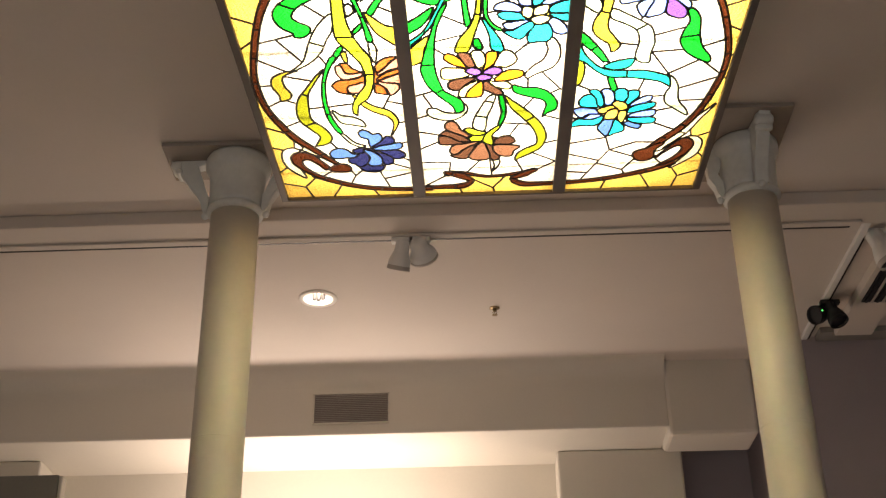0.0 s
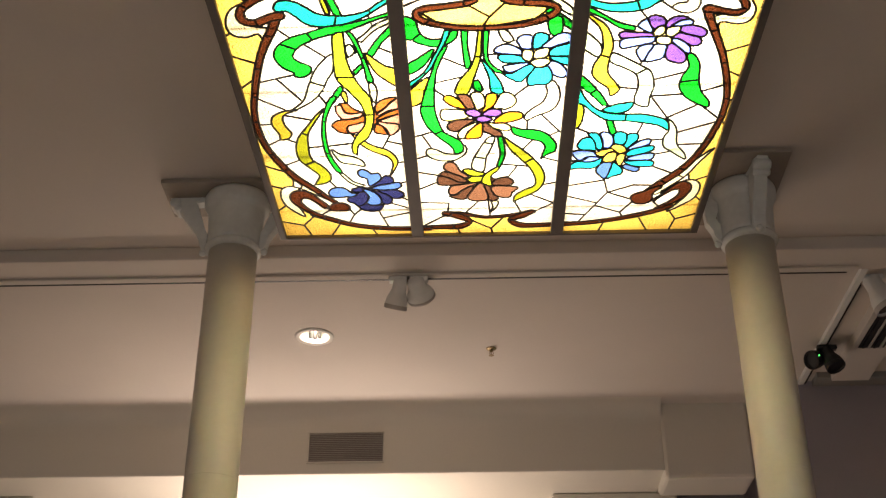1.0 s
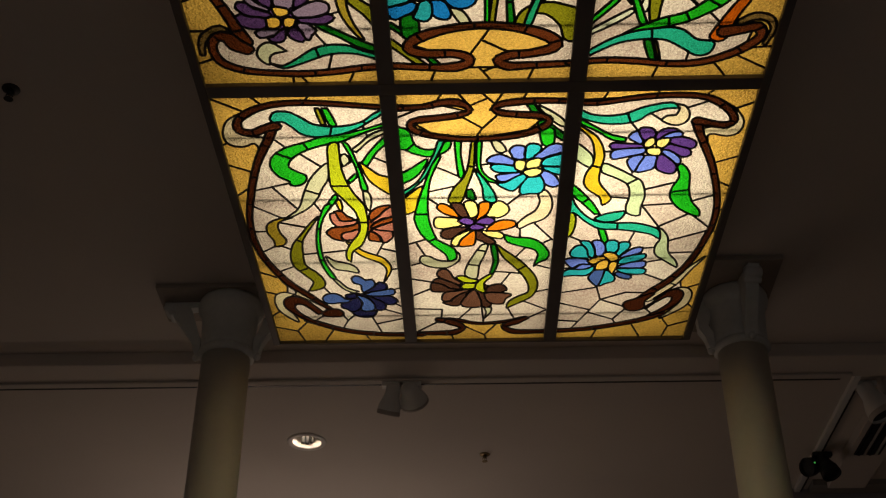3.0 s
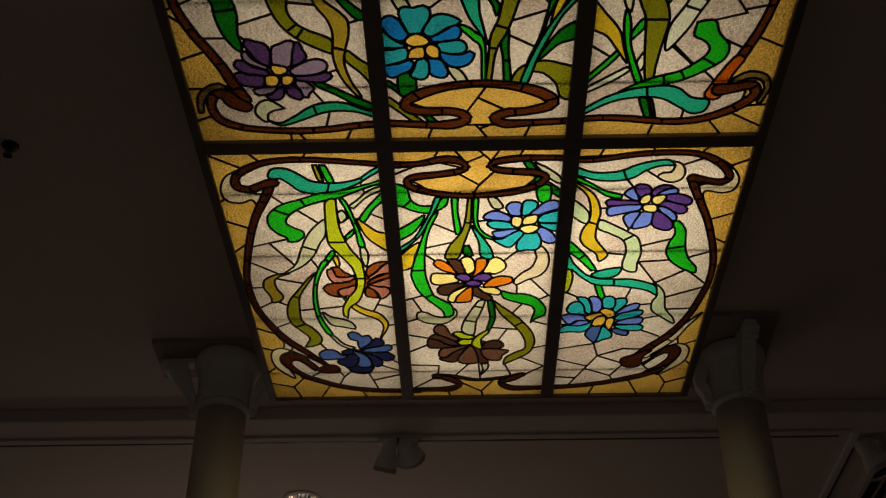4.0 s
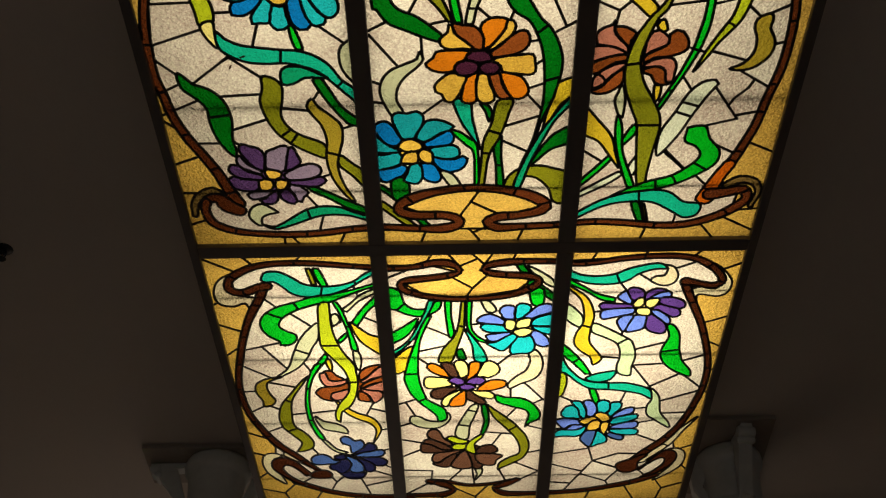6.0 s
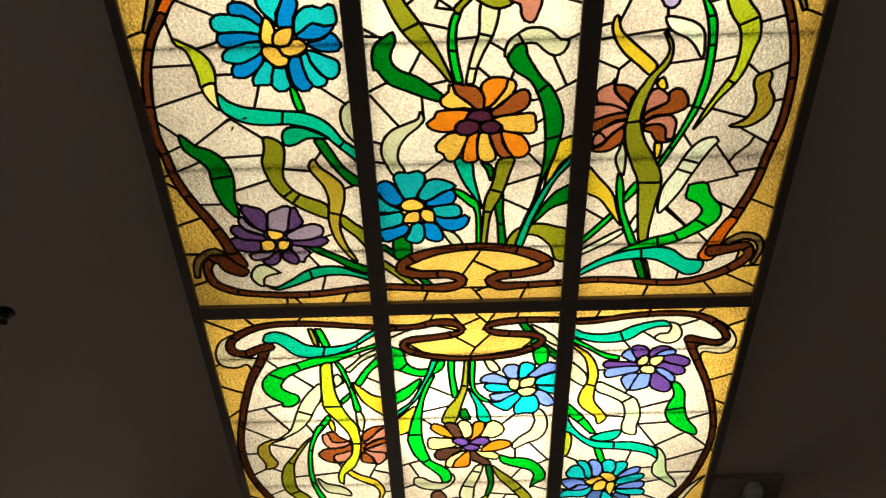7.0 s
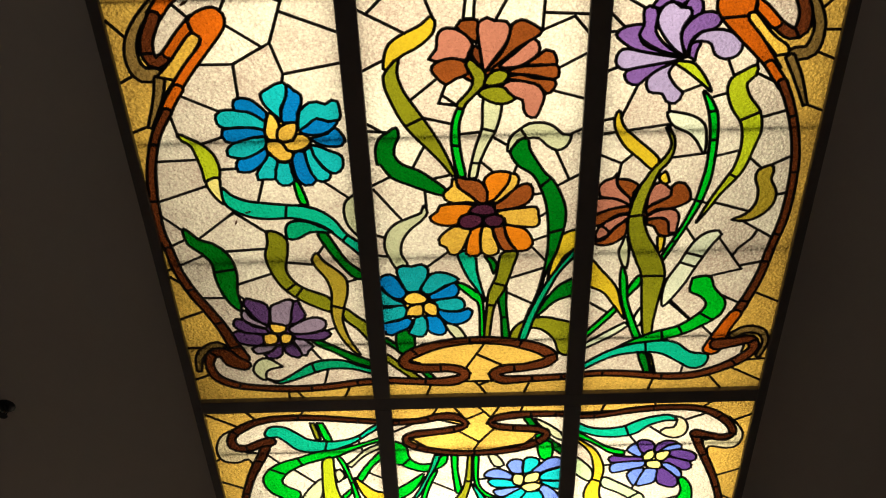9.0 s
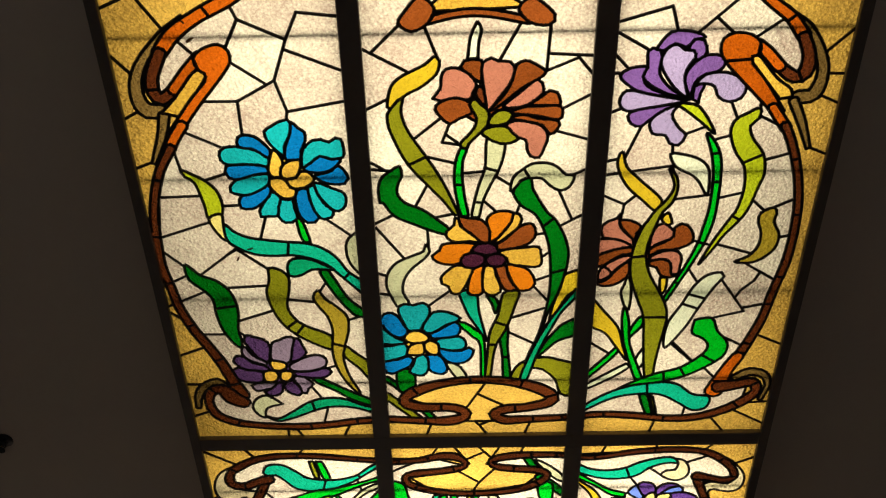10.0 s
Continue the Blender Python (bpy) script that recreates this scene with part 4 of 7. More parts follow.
row_far.piece("cocoa", (6.2, 33.3), (10.0, 33.8), (15.0, 32.4), (13.1, 29.4), (12.3, 26.2), (8.8, 26.3), (6.6, 28.9))
row_far.piece("lime", (-3.3, 43.9), (-1.4, 45.0), (1.3, 43.2), (4.0, 41.9), (1.9, 40.2), (-0.9, 40.8))
row_far.piece("lime", (-1.8, 37.8), (-0.3, 40.2), (2.5, 40.1), (4.3, 41.3), (2.8, 37.1), (-0.3, 36.3))
row_far.piece("lime", (4.0, 41.3), (8.0, 46.0), (8.3, 44.2), (5.9, 40.0), (6.2, 33.9), (4.3, 34.6), (2.8, 36.5))
row_far.piece("green", (30.2, 126.7), (34.8, 123.2), (39.7, 119.2), (44.5, 117.2), (44.4, 115.7), (40.4, 116.7), (36.0, 120.6), (30.2, 124.9))
row_far.piece("celadon", (30.2, 116.0), (35.8, 109.3), (35.4, 103.9), (30.2, 109.5))
row_far.piece("yellow", (30.2, 123.6), (35.0, 119.8), (37.7, 115.4), (39.2, 109.2), (38.7, 102.9), (38.9, 96.4), (41.9, 90.6), (43.0, 87.6), (40.7, 84.7), (39.5, 88.7), (35.9, 92.7), (34.3, 96.5), (34.8, 101.2), (36.3, 105.7), (36.2, 111.1), (34.7, 117.2))
row_far.joint((35.9, 104.8), (38.9, 103.4))
row_far.piece("celadon", (39.5, 105.6), (43.8, 102.8), (48.5, 99.0), (51.2, 96.1), (52.8, 89.3), (52.3, 83.4), (52.2, 78.8), (48.7, 79.9), (47.8, 83.5), (48.3, 89.4), (46.9, 95.2), (43.1, 98.6), (39.1, 101.5))
row_far.joint((46.9, 95.2), (49.4, 97.5))
row_far.piece("teal", (30.5, 130.2), (33.9, 128.1), (38.0, 127.2), (43.0, 127.9), (46.8, 130.2), (50.6, 131.7), (54.5, 132.4), (56.2, 131.6), (57.1, 130.0), (53.9, 129.9), (50.0, 128.1), (46.8, 124.9), (42.4, 123.6), (37.3, 123.9), (33.6, 125.3), (30.7, 127.0))
row_far.joint((43.7, 128.3), (44.8, 124.6))
row_far.piece("cream", (56.2, 131.6), (58.8, 130.7), (60.4, 127.1), (59.7, 123.8), (56.8, 122.6), (53.2, 124.8), (54.5, 126.8), (56.7, 127.1), (57.3, 130.0))
row_far.piece("green", (60.3, 103.7), (61.7, 104.6), (64.3, 100.0), (65.4, 91.9), (67.0, 86.0), (70.0, 80.9), (70.1, 77.9), (66.2, 80.0), (62.2, 84.1), (60.1, 89.1), (60.4, 93.9), (61.5, 98.6))
row_far.joint((60.5, 91.0), (65.1, 91.9))
row_far.piece("lime", (30.2, 84.4), (32.9, 79.8), (33.5, 74.7), (32.5, 68.4), (30.2, 68.4), (30.4, 84.0))
row_far.piece("green", (30.2, 96.1), (32.8, 93.7), (37.5, 86.3), (40.5, 79.6), (40.0, 79.7), (38.5, 80.2), (38.8, 79.7), (34.7, 85.8), (30.2, 91.8))
row_far.joint((35.0, 86.3), (36.3, 87.8))
row_far.piece("green", (40.6, 71.9), (42.3, 71.8), (44.3, 64.3), (42.7, 63.8))
row_far.piece("teal", (39.0, 77.6), (41.4, 79.6), (44.7, 80.8), (47.9, 81.0), (46.7, 76.9), (43.4, 75.5), (40.5, 76.1))
row_far.piece("teal", (30.5, 91.3), (32.5, 85.9), (33.8, 82.9), (37.0, 78.2), (40.6, 75.7), (46.3, 74.9), (51.5, 74.7), (56.9, 72.5), (59.4, 70.3), (60.3, 65.5), (56.8, 68.3), (52.0, 70.0), (46.7, 71.2), (40.9, 71.9), (36.6, 75.6), (32.9, 80.4), (30.2, 81.9))
row_far.joint((46.3, 75.2), (46.4, 71.2))
row_far.piece("celadon", (59.6, 71.4), (62.5, 66.5), (63.9, 57.7), (67.0, 51.9), (67.6, 48.5), (62.6, 53.2), (59.7, 56.7), (59.3, 61.7), (60.3, 65.5))
row_far.oval("lemon", 52.5, 114.0, 4.0, 4.0)
row_far.piece("peri", (45.0, 117.4), (45.9, 119.5), (47.5, 120.7), (48.3, 118.2), (49.3, 116.0), (48.7, 114.3), (46.8, 115.6))
row_far.piece("violet", (47.5, 120.7), (48.9, 122.0), (51.4, 121.1), (52.4, 118.9), (52.0, 117.2), (49.6, 116.0), (48.4, 117.7))
row_far.piece("violet", (52.5, 118.1), (53.3, 120.2), (55.4, 121.4), (57.8, 120.9), (58.7, 119.9), (55.7, 118.8), (54.4, 117.2), (52.9, 116.3))
row_far.piece("peri", (54.1, 117.0), (56.0, 119.1), (58.7, 120.0), (59.7, 119.0), (59.3, 117.3), (56.5, 116.9))
row_far.piece("violet", (56.5, 115.0), (56.7, 116.9), (60.1, 117.3), (63.4, 115.6), (64.2, 113.5), (63.1, 112.0), (59.6, 113.1))
row_far.piece("violet", (55.0, 111.9), (56.6, 114.1), (59.6, 113.1), (62.6, 111.7), (63.3, 109.1), (61.3, 108.0), (58.4, 110.1))
row_far.piece("peri", (54.9, 111.1), (56.6, 111.5), (59.3, 109.2), (60.8, 106.9), (60.7, 104.6), (59.0, 105.6), (56.5, 108.4))
row_far.piece("violet", (53.9, 108.0), (54.7, 109.7), (57.1, 107.9), (59.9, 104.2), (60.1, 101.0), (58.3, 100.1), (54.9, 102.0), (54.0, 104.8))
row_far.piece("peri", (48.8, 101.3), (49.4, 105.4), (50.4, 109.0), (53.8, 108.9), (54.0, 106.2), (53.7, 103.0), (51.7, 101.7))
row_far.piece("peri", (45.8, 106.8), (47.4, 109.0), (50.3, 109.1), (49.4, 105.4), (48.2, 101.3), (46.6, 103.6))
row_far.piece("peri", (40.8, 109.7), (41.6, 111.8), (45.0, 112.5), (49.9, 112.7), (50.2, 110.3), (46.9, 109.0), (43.3, 107.8), (41.5, 107.6))
row_far.piece("violet", (40.2, 113.6), (41.1, 115.2), (44.2, 114.8), (49.0, 114.3), (49.9, 112.7), (46.6, 112.6), (42.9, 112.2), (40.8, 112.3))
row_far.piece("lemon", (49.5, 114.3), (50.5, 116.8), (52.2, 117.2), (52.7, 114.6), (51.5, 112.9), (49.9, 112.9))
row_far.piece("lemon", (53.2, 113.3), (53.2, 116.3), (56.5, 116.9), (56.5, 114.5), (55.0, 112.4))
row_far.piece("lemon", (50.6, 111.2), (51.0, 112.5), (53.9, 112.6), (54.9, 111.1), (54.6, 109.0), (51.6, 109.4))
row_far.oval("gold", 44.3, 52.0, 4.5, 4.5)
row_far.piece("sky", (32.8, 57.9), (34.3, 61.8), (36.6, 62.3), (38.3, 58.9), (39.2, 55.0), (36.8, 55.0), (34.1, 55.3))
row_far.piece("sky", (35.6, 64.5), (38.2, 64.8), (39.9, 61.6), (40.8, 57.2), (40.4, 54.9), (38.8, 56.1), (38.0, 60.0))
row_far.piece("peri", (39.4, 64.4), (40.8, 65.4), (42.6, 64.3), (43.8, 61.0), (43.6, 56.5), (41.2, 56.0), (40.5, 60.5))
row_far.piece("sky", (43.8, 61.0), (43.8, 64.3), (45.8, 65.3), (47.7, 63.6), (48.0, 60.3), (46.7, 57.6), (44.7, 57.6))
row_far.piece("sky", (47.4, 57.0), (48.0, 60.3), (47.9, 63.6), (50.9, 63.8), (51.4, 60.8), (49.9, 58.0), (48.4, 55.6))
row_far.piece("peri", (48.7, 55.3), (50.5, 58.0), (52.9, 60.4), (55.3, 60.7), (55.3, 57.9), (52.8, 56.3), (49.7, 54.5))
row_far.piece("sky", (48.5, 51.3), (49.7, 54.7), (53.4, 56.3), (56.6, 56.8), (57.0, 54.5), (54.4, 52.5), (51.2, 51.2))
row_far.piece("peri", (48.7, 49.0), (50.9, 51.0), (54.4, 52.3), (57.1, 52.4), (57.6, 49.9), (56.0, 48.2), (51.8, 48.3))
row_far.piece("sky", (48.5, 47.8), (51.8, 48.0), (56.0, 48.2), (58.0, 47.0), (57.6, 44.6), (54.0, 44.4), (50.5, 45.4))
row_far.piece("cobalt", (47.9, 44.9), (49.0, 46.0), (51.5, 44.8), (53.8, 43.6), (53.1, 41.2), (49.9, 42.5))
row_far.piece("sky", (43.3, 37.2), (44.5, 45.0), (45.2, 47.3), (47.2, 44.9), (48.4, 42.5), (48.3, 40.1), (45.6, 38.6))
row_far.piece("cobalt", (39.8, 42.7), (41.6, 47.4), (44.3, 47.7), (44.6, 44.4), (43.3, 37.2), (40.9, 39.7))
row_far.piece("sky", (30.3, 43.6), (32.5, 47.7), (36.7, 48.7), (39.4, 48.6), (41.1, 50.3), (41.0, 46.8), (38.8, 44.0), (34.5, 44.1))
row_far.piece("peri", (30.0, 48.9), (34.9, 48.8), (37.1, 51.0), (40.8, 50.3), (38.5, 48.1), (35.5, 47.9))
row_far.piece("peri", (31.5, 54.0), (34.2, 55.1), (37.2, 54.4), (40.6, 52.6), (39.5, 50.9), (36.5, 51.0), (34.2, 48.8), (32.3, 51.1))
row_far.piece("gold", (38.8, 52.7), (40.7, 54.9), (43.9, 55.7), (44.7, 53.7), (42.2, 51.5), (40.7, 50.9))
row_far.piece("gold", (43.3, 56.5), (44.6, 58.2), (47.4, 57.0), (48.6, 53.6), (46.3, 52.5), (44.9, 54.2))
row_far.piece("gold", (41.5, 48.0), (42.1, 52.0), (44.1, 53.7), (45.7, 52.5), (45.4, 48.5), (43.4, 47.4))
row_far.piece("gold", (45.7, 48.5), (46.3, 52.3), (48.4, 51.9), (48.2, 47.8), (47.2, 44.9))
row_far.band("mahogany", (-9.1, 15.3, 3.5), (-3.6, 15.2, 1.7), (4.2, 12.5, 1.4), (13.9, 13.8, 1.7), (20.1, 16.0, 2.2))
row_far.band("mahogany", (-17.1, 5.8, 2.1), (-9.7, 5.9, 2.7), (-4.8, 6.2, 3.4), (-1.4, 9.4, 1.7), (-4.6, 13.2, 3.5), (-9.8, 15.8, 2.2))
row_far.band("mahogany", (20.5, 16.0, 1.7), (16.8, 13.3, 3.2), (13.0, 10.2, 2.0), (16.4, 6.4, 3.1), (23.9, 6.1, 2.4), (32.8, 6.7, 2.4))
row_far.band("mahogany", (-55.0, 16.5, 2.4), (-43.2, 9.1, 2.4), (-31.6, 5.8, 2.4), (-15.7, 4.9, 2.3))
row_far.band("mahogany", (67.0, 18.0, 2.6), (60.6, 13.9, 2.6), (51.2, 10.2, 2.4), (41.6, 7.6, 2.3), (30.9, 6.3, 2.3))
row_far.band("mahogany", (-51.7, 125.1, 2.7), (-53.7, 119.3, 2.4), (-56.4, 113.4, 2.3), (-58.7, 107.5, 1.9), (-61.1, 99.3, 1.9), (-63.1, 90.6, 1.8), (-65.1, 80.1, 1.7), (-65.6, 69.7, 1.9), (-64.4, 59.1, 1.9), (-61.4, 49.3, 2.2), (-57.9, 41.3, 2.5), (-52.3, 33.0, 2.3), (-49.1, 28.0, 1.9), (-44.9, 22.0, 1.3))
row_far.band("mahogany", (62.8, 123.8, 2.6), (64.5, 118.5, 2.1), (66.9, 112.4, 2.0), (70.1, 103.8, 1.8), (73.2, 92.4, 1.7), (75.0, 82.1, 1.7), (75.2, 72.8, 1.7), (74.3, 65.5, 1.9), (72.7, 56.6, 1.9), (70.2, 48.1, 2.1), (66.6, 40.4, 2.6), (61.9, 33.6, 2.9), (56.6, 25.1, 2.9))
row_far.band("mahogany", (-18.4, 131.7, 2.1), (-10.8, 132.3, 1.9), (-5.5, 133.8, 2.5), (-1.8, 133.7, 2.9), (0.9, 131.9, 1.7), (1.2, 129.7, 1.5), (-1.8, 128.4, 2.4), (-6.4, 127.5, 2.3), (-11.8, 126.7, 2.6), (-14.4, 125.5, 1.7), (-14.0, 122.7, 2.2), (-10.5, 120.4, 2.3), (-3.6, 118.4, 2.0), (2.7, 117.9, 2.0), (11.2, 118.5, 2.0), (17.4, 120.3, 2.4), (21.9, 123.2, 2.4), (22.9, 125.9, 1.9), (20.2, 127.7, 2.5), (14.1, 128.4, 2.4), (10.0, 129.2, 2.3), (7.9, 130.8, 1.3), (9.5, 132.6, 2.3), (14.0, 133.7, 2.6), (20.0, 134.0, 2.1), (28.2, 133.8, 1.7))
row_far.band("mahogany", (-16.9, 131.7, 1.9), (-25.8, 132.9, 1.7), (-37.7, 134.5, 1.9), (-46.7, 134.7, 2.0), (-52.9, 133.5, 2.1), (-57.9, 130.7, 2.4), (-61.0, 127.1, 2.1), (-60.9, 123.3, 2.7), (-57.6, 122.2, 2.7), (-53.9, 124.1, 2.7), (-51.0, 125.1, 3.4))
row_far.band("mahogany", (25.9, 133.8, 1.7), (34.3, 132.6, 1.7), (46.0, 134.7, 1.9), (54.9, 135.4, 1.9), (62.4, 134.7, 1.9), (67.6, 131.9, 2.3), (71.5, 127.5, 2.0), (72.6, 123.8, 2.0), (70.0, 122.3, 2.4), (66.3, 123.4, 2.0), (62.7, 124.3, 3.1))
row_far.piece("mahogany", (53.1, 23.2), (53.6, 26.4), (57.4, 28.8), (61.5, 31.8), (62.8, 31.2), (60.2, 26.8), (60.3, 22.3), (58.3, 20.2), (55.1, 20.3))
row_far.piece("mahogany", (60.3, 22.3), (62.3, 24.9), (64.9, 29.2), (67.5, 33.5), (69.9, 34.4), (72.0, 32.5), (72.6, 29.0), (71.2, 24.6), (68.5, 20.8), (64.5, 17.0), (62.0, 16.4), (63.1, 18.0), (65.9, 20.9), (68.5, 25.3), (68.8, 28.5), (67.4, 29.4), (65.1, 27.3), (62.4, 23.6), (61.1, 21.4))
row_far.piece("mahogany", (-49.4, 21.4), (-46.9, 24.0), (-43.7, 23.9), (-42.1, 21.2), (-42.9, 19.0), (-46.1, 18.7), (-49.0, 19.4))
row_far.piece("mahogany", (-49.3, 22.1), (-51.2, 26.0), (-53.8, 30.5), (-56.7, 32.7), (-59.5, 32.6), (-61.4, 30.1), (-61.6, 26.3), (-59.9, 22.4), (-56.6, 17.7), (-52.5, 13.9), (-51.4, 15.3), (-54.0, 17.6), (-56.8, 21.6), (-58.2, 25.5), (-57.3, 27.7), (-55.4, 27.4), (-53.2, 24.5), (-50.8, 20.5))
row_near = Cartoon()
row_near.facet("white", (-66.3, 202.4), (-62.7, 226.5), (-54.2, 242.3), (-46.9, 253.0), (-48.6, 257.0), (-58.0, 246.8), (-59.8, 252.6), (-54.4, 261.5), (-49.3, 266.0), (-33.7, 272.0), (-24.4, 281.6), (40.8, 280.3), (50.3, 270.4), (58.0, 267.9), (65.8, 262.2), (70.2, 252.7), (65.8, 249.5), (59.3, 256.1), (55.3, 256.8), (69.3, 235.7), (72.7, 220.8), (73.7, 203.0), (70.3, 179.9), (63.0, 159.7), (71.0, 161.8), (70.1, 153.5), (59.5, 148.2), (43.0, 149.2), (10.3, 148.1), (8.4, 150.5), (24.3, 155.3), (19.2, 160.2), (3.9, 163.2), (-9.3, 160.8), (-14.7, 156.1), (2.2, 150.4), (-7.6, 148.0), (-21.9, 148.7), (-45.0, 146.6), (-59.0, 149.0), (-62.7, 155.6), (-60.2, 160.8), (-54.4, 157.5), (-57.4, 170.9), (-62.4, 182.6))
row_near.lead((-68.4, 267.1), (-61.6, 270.2))
row_near.lead((-59.7, 270.2), (-55.7, 263.2))
row_near.lead((-67.5, 258.4), (-63.4, 253.1))
row_near.lead((-68.1, 241.6), (-64.2, 243.9))
row_near.lead((-67.5, 229.5), (-63.3, 231.3))
row_near.lead((-68.1, 216.7), (-65.3, 215.3))
row_near.lead((-68.8, 200.4), (-66.3, 202.4))
row_near.lead((-67.7, 188.6), (-63.6, 184.8))
row_near.lead((-67.8, 172.7), (-60.8, 175.7))
row_near.lead((-67.5, 163.0), (-63.8, 162.9))
row_near.lead((-67.4, 150.7), (-62.5, 152.8))
row_near.lead((-61.0, 147.1), (-64.3, 142.5))
row_near.lead((-43.5, 147.2), (-43.7, 142.8))
row_near.lead((-42.3, 147.2), (-40.0, 142.7))
row_near.lead((-27.3, 148.0), (-29.5, 142.5))
row_near.lead((-6.7, 148.0), (-8.3, 142.9))
row_near.lead((2.4, 149.8), (5.0, 146.2), (10.3, 149.2))
row_near.lead((5.0, 146.2), (6.7, 143.1))
row_near.lead((18.4, 148.6), (16.6, 142.9))
row_near.lead((49.7, 148.8), (48.3, 142.7))
row_near.lead((62.5, 149.2), (67.0, 142.7))
row_near.lead((68.8, 150.6), (76.6, 145.6))
row_near.lead((72.2, 153.5), (75.9, 153.8))
row_near.lead((73.4, 163.8), (77.7, 165.4))
row_near.lead((70.6, 177.6), (75.9, 174.7))
row_near.lead((72.1, 233.0), (75.9, 231.2))
row_near.lead((72.7, 245.6), (77.0, 243.5))
row_near.lead((73.0, 250.7), (76.4, 250.6))
row_near.lead((71.9, 255.3), (76.5, 260.6))
row_near.lead((64.8, 265.0), (66.9, 268.0))
row_near.lead((-42.8, 269.8), (-41.1, 265.0), (-44.1, 258.8))
row_near.lead((-41.1, 265.0), (-32.3, 260.4))
row_near.lead((-28.1, 269.9), (-32.3, 260.4), (-35.5, 251.1))
row_near.lead((-29.2, 266.3), (-21.8, 265.3))
row_near.lead((-32.2, 257.9), (-21.4, 252.9))
row_near.lead((-44.0, 255.8), (-37.5, 250.5))
row_near.lead((-35.5, 251.1), (-43.4, 246.3), (-51.3, 246.4))
row_near.lead((-43.4, 246.3), (-43.5, 237.2))
row_near.lead((-35.5, 251.1), (-33.7, 243.6), (-34.2, 241.2))
row_near.lead((-33.7, 243.6), (-21.7, 246.0))
row_near.lead((-56.4, 239.6), (-47.8, 234.7))
row_near.lead((-48.7, 207.2), (-57.6, 199.5))
row_near.lead((59.9, 183.6), (65.9, 185.4))
row_near.lead((50.6, 174.9), (55.6, 169.3))
row_near.lead((-54.3, 261.8), (-50.0, 256.7))
row_near.lead((-58.3, 235.0), (-57.5, 229.0))
row_near.lead((-53.4, 226.2), (-47.9, 228.2))
row_near.lead((-64.5, 221.9), (-54.7, 222.2))
row_near.lead((-64.9, 210.6), (-53.4, 214.9))
row_near.lead((-50.6, 219.3), (-45.9, 219.5))
row_near.lead((-57.2, 201.2), (-47.9, 207.4))
row_near.lead((-49.7, 207.8), (-41.8, 200.2))
row_near.lead((-41.0, 216.8), (-43.3, 209.0))
row_near.lead((-64.8, 206.1), (-60.5, 201.3))
row_near.lead((-65.3, 196.8), (-59.7, 199.9))
row_near.lead((-65.1, 190.4), (-56.9, 194.5))
row_near.lead((-52.9, 195.2), (-42.3, 195.8))
row_near.lead((-52.2, 184.1), (-42.5, 187.9))
row_near.lead((-62.1, 180.3), (-54.8, 180.2))
row_near.lead((-39.2, 191.3), (-32.5, 190.3))
row_near.lead((-32.0, 192.6), (-29.6, 196.8))
row_near.lead((-51.5, 180.8), (-49.0, 178.1))
row_near.lead((-31.4, 168.2), (-28.6, 169.3))
row_near.lead((-25.8, 184.3), (-21.7, 185.9))
row_near.lead((-27.3, 214.4), (-21.5, 208.9))
row_near.lead((-23.7, 227.6), (-21.9, 225.9))
row_near.lead((-24.3, 223.6), (-21.1, 221.2))
row_near.lead((-35.8, 160.7), (-33.6, 156.5))
row_near.lead((-34.2, 147.9), (-32.8, 153.5))
row_near.lead((-57.0, 148.3), (-50.8, 151.7))
row_near.lead((-43.9, 156.7), (-40.8, 152.4))
row_near.lead((-55.1, 177.7), (-51.4, 180.5))
row_near.lead((-19.2, 258.9), (-16.2, 257.0), (-8.4, 252.1))
row_near.lead((-16.2, 257.0), (-10.1, 263.5))
row_near.lead((-5.6, 263.0), (-3.8, 257.4), (-2.8, 254.8))
row_near.lead((-19.4, 242.8), (-12.9, 246.5))
row_near.lead((-5.8, 247.1), (-3.3, 245.5))
row_near.lead((-1.9, 242.3), (-8.5, 236.2))
row_near.lead((-1.1, 239.9), (-3.4, 233.1))
row_near.lead((-2.0, 237.4), (2.2, 233.7))
row_near.lead((-4.6, 235.7), (-0.4, 234.9))
row_near.lead((13.3, 264.0), (9.1, 255.2))
row_near.lead((18.7, 263.7), (18.2, 252.4))
row_near.lead((18.6, 256.3), (27.1, 255.7))
row_near.lead((18.7, 252.6), (24.4, 255.3), (26.2, 252.9))
row_near.lead((20.9, 242.8), (27.0, 246.5))
row_near.lead((20.4, 237.9), (27.2, 235.6))
row_near.lead((-8.3, 232.4), (0.3, 229.8))
row_near.lead((0.5, 227.1), (5.4, 227.6))
row_near.lead((-5.9, 224.5), (-8.6, 218.6))
row_near.lead((-4.8, 215.1), (-0.9, 216.1))
row_near.lead((-18.9, 231.3), (-14.0, 227.7))
row_near.lead((-19.0, 228.7), (-15.1, 228.3))
row_near.lead((-12.6, 216.7), (-18.1, 213.4), (-11.5, 203.0))
row_near.lead((-19.7, 199.8), (-15.2, 197.9))
row_near.lead((-6.4, 214.2), (-6.2, 207.4))
row_near.lead((8.5, 226.2), (12.1, 223.5))
row_near.lead((6.2, 219.3), (9.1, 216.1))
row_near.lead((13.9, 219.1), (13.0, 216.0))
row_near.lead((21.8, 222.4), (25.0, 214.2))
row_near.lead((22.7, 212.4), (27.2, 215.4))
row_near.lead((16.6, 209.8), (20.3, 210.5))
row_near.lead((24.0, 226.0), (27.9, 228.2))
row_near.lead((18.4, 202.9), (21.1, 205.1))
row_near.lead((17.4, 196.1), (20.8, 197.6))
row_near.lead((17.5, 194.1), (20.6, 189.8))
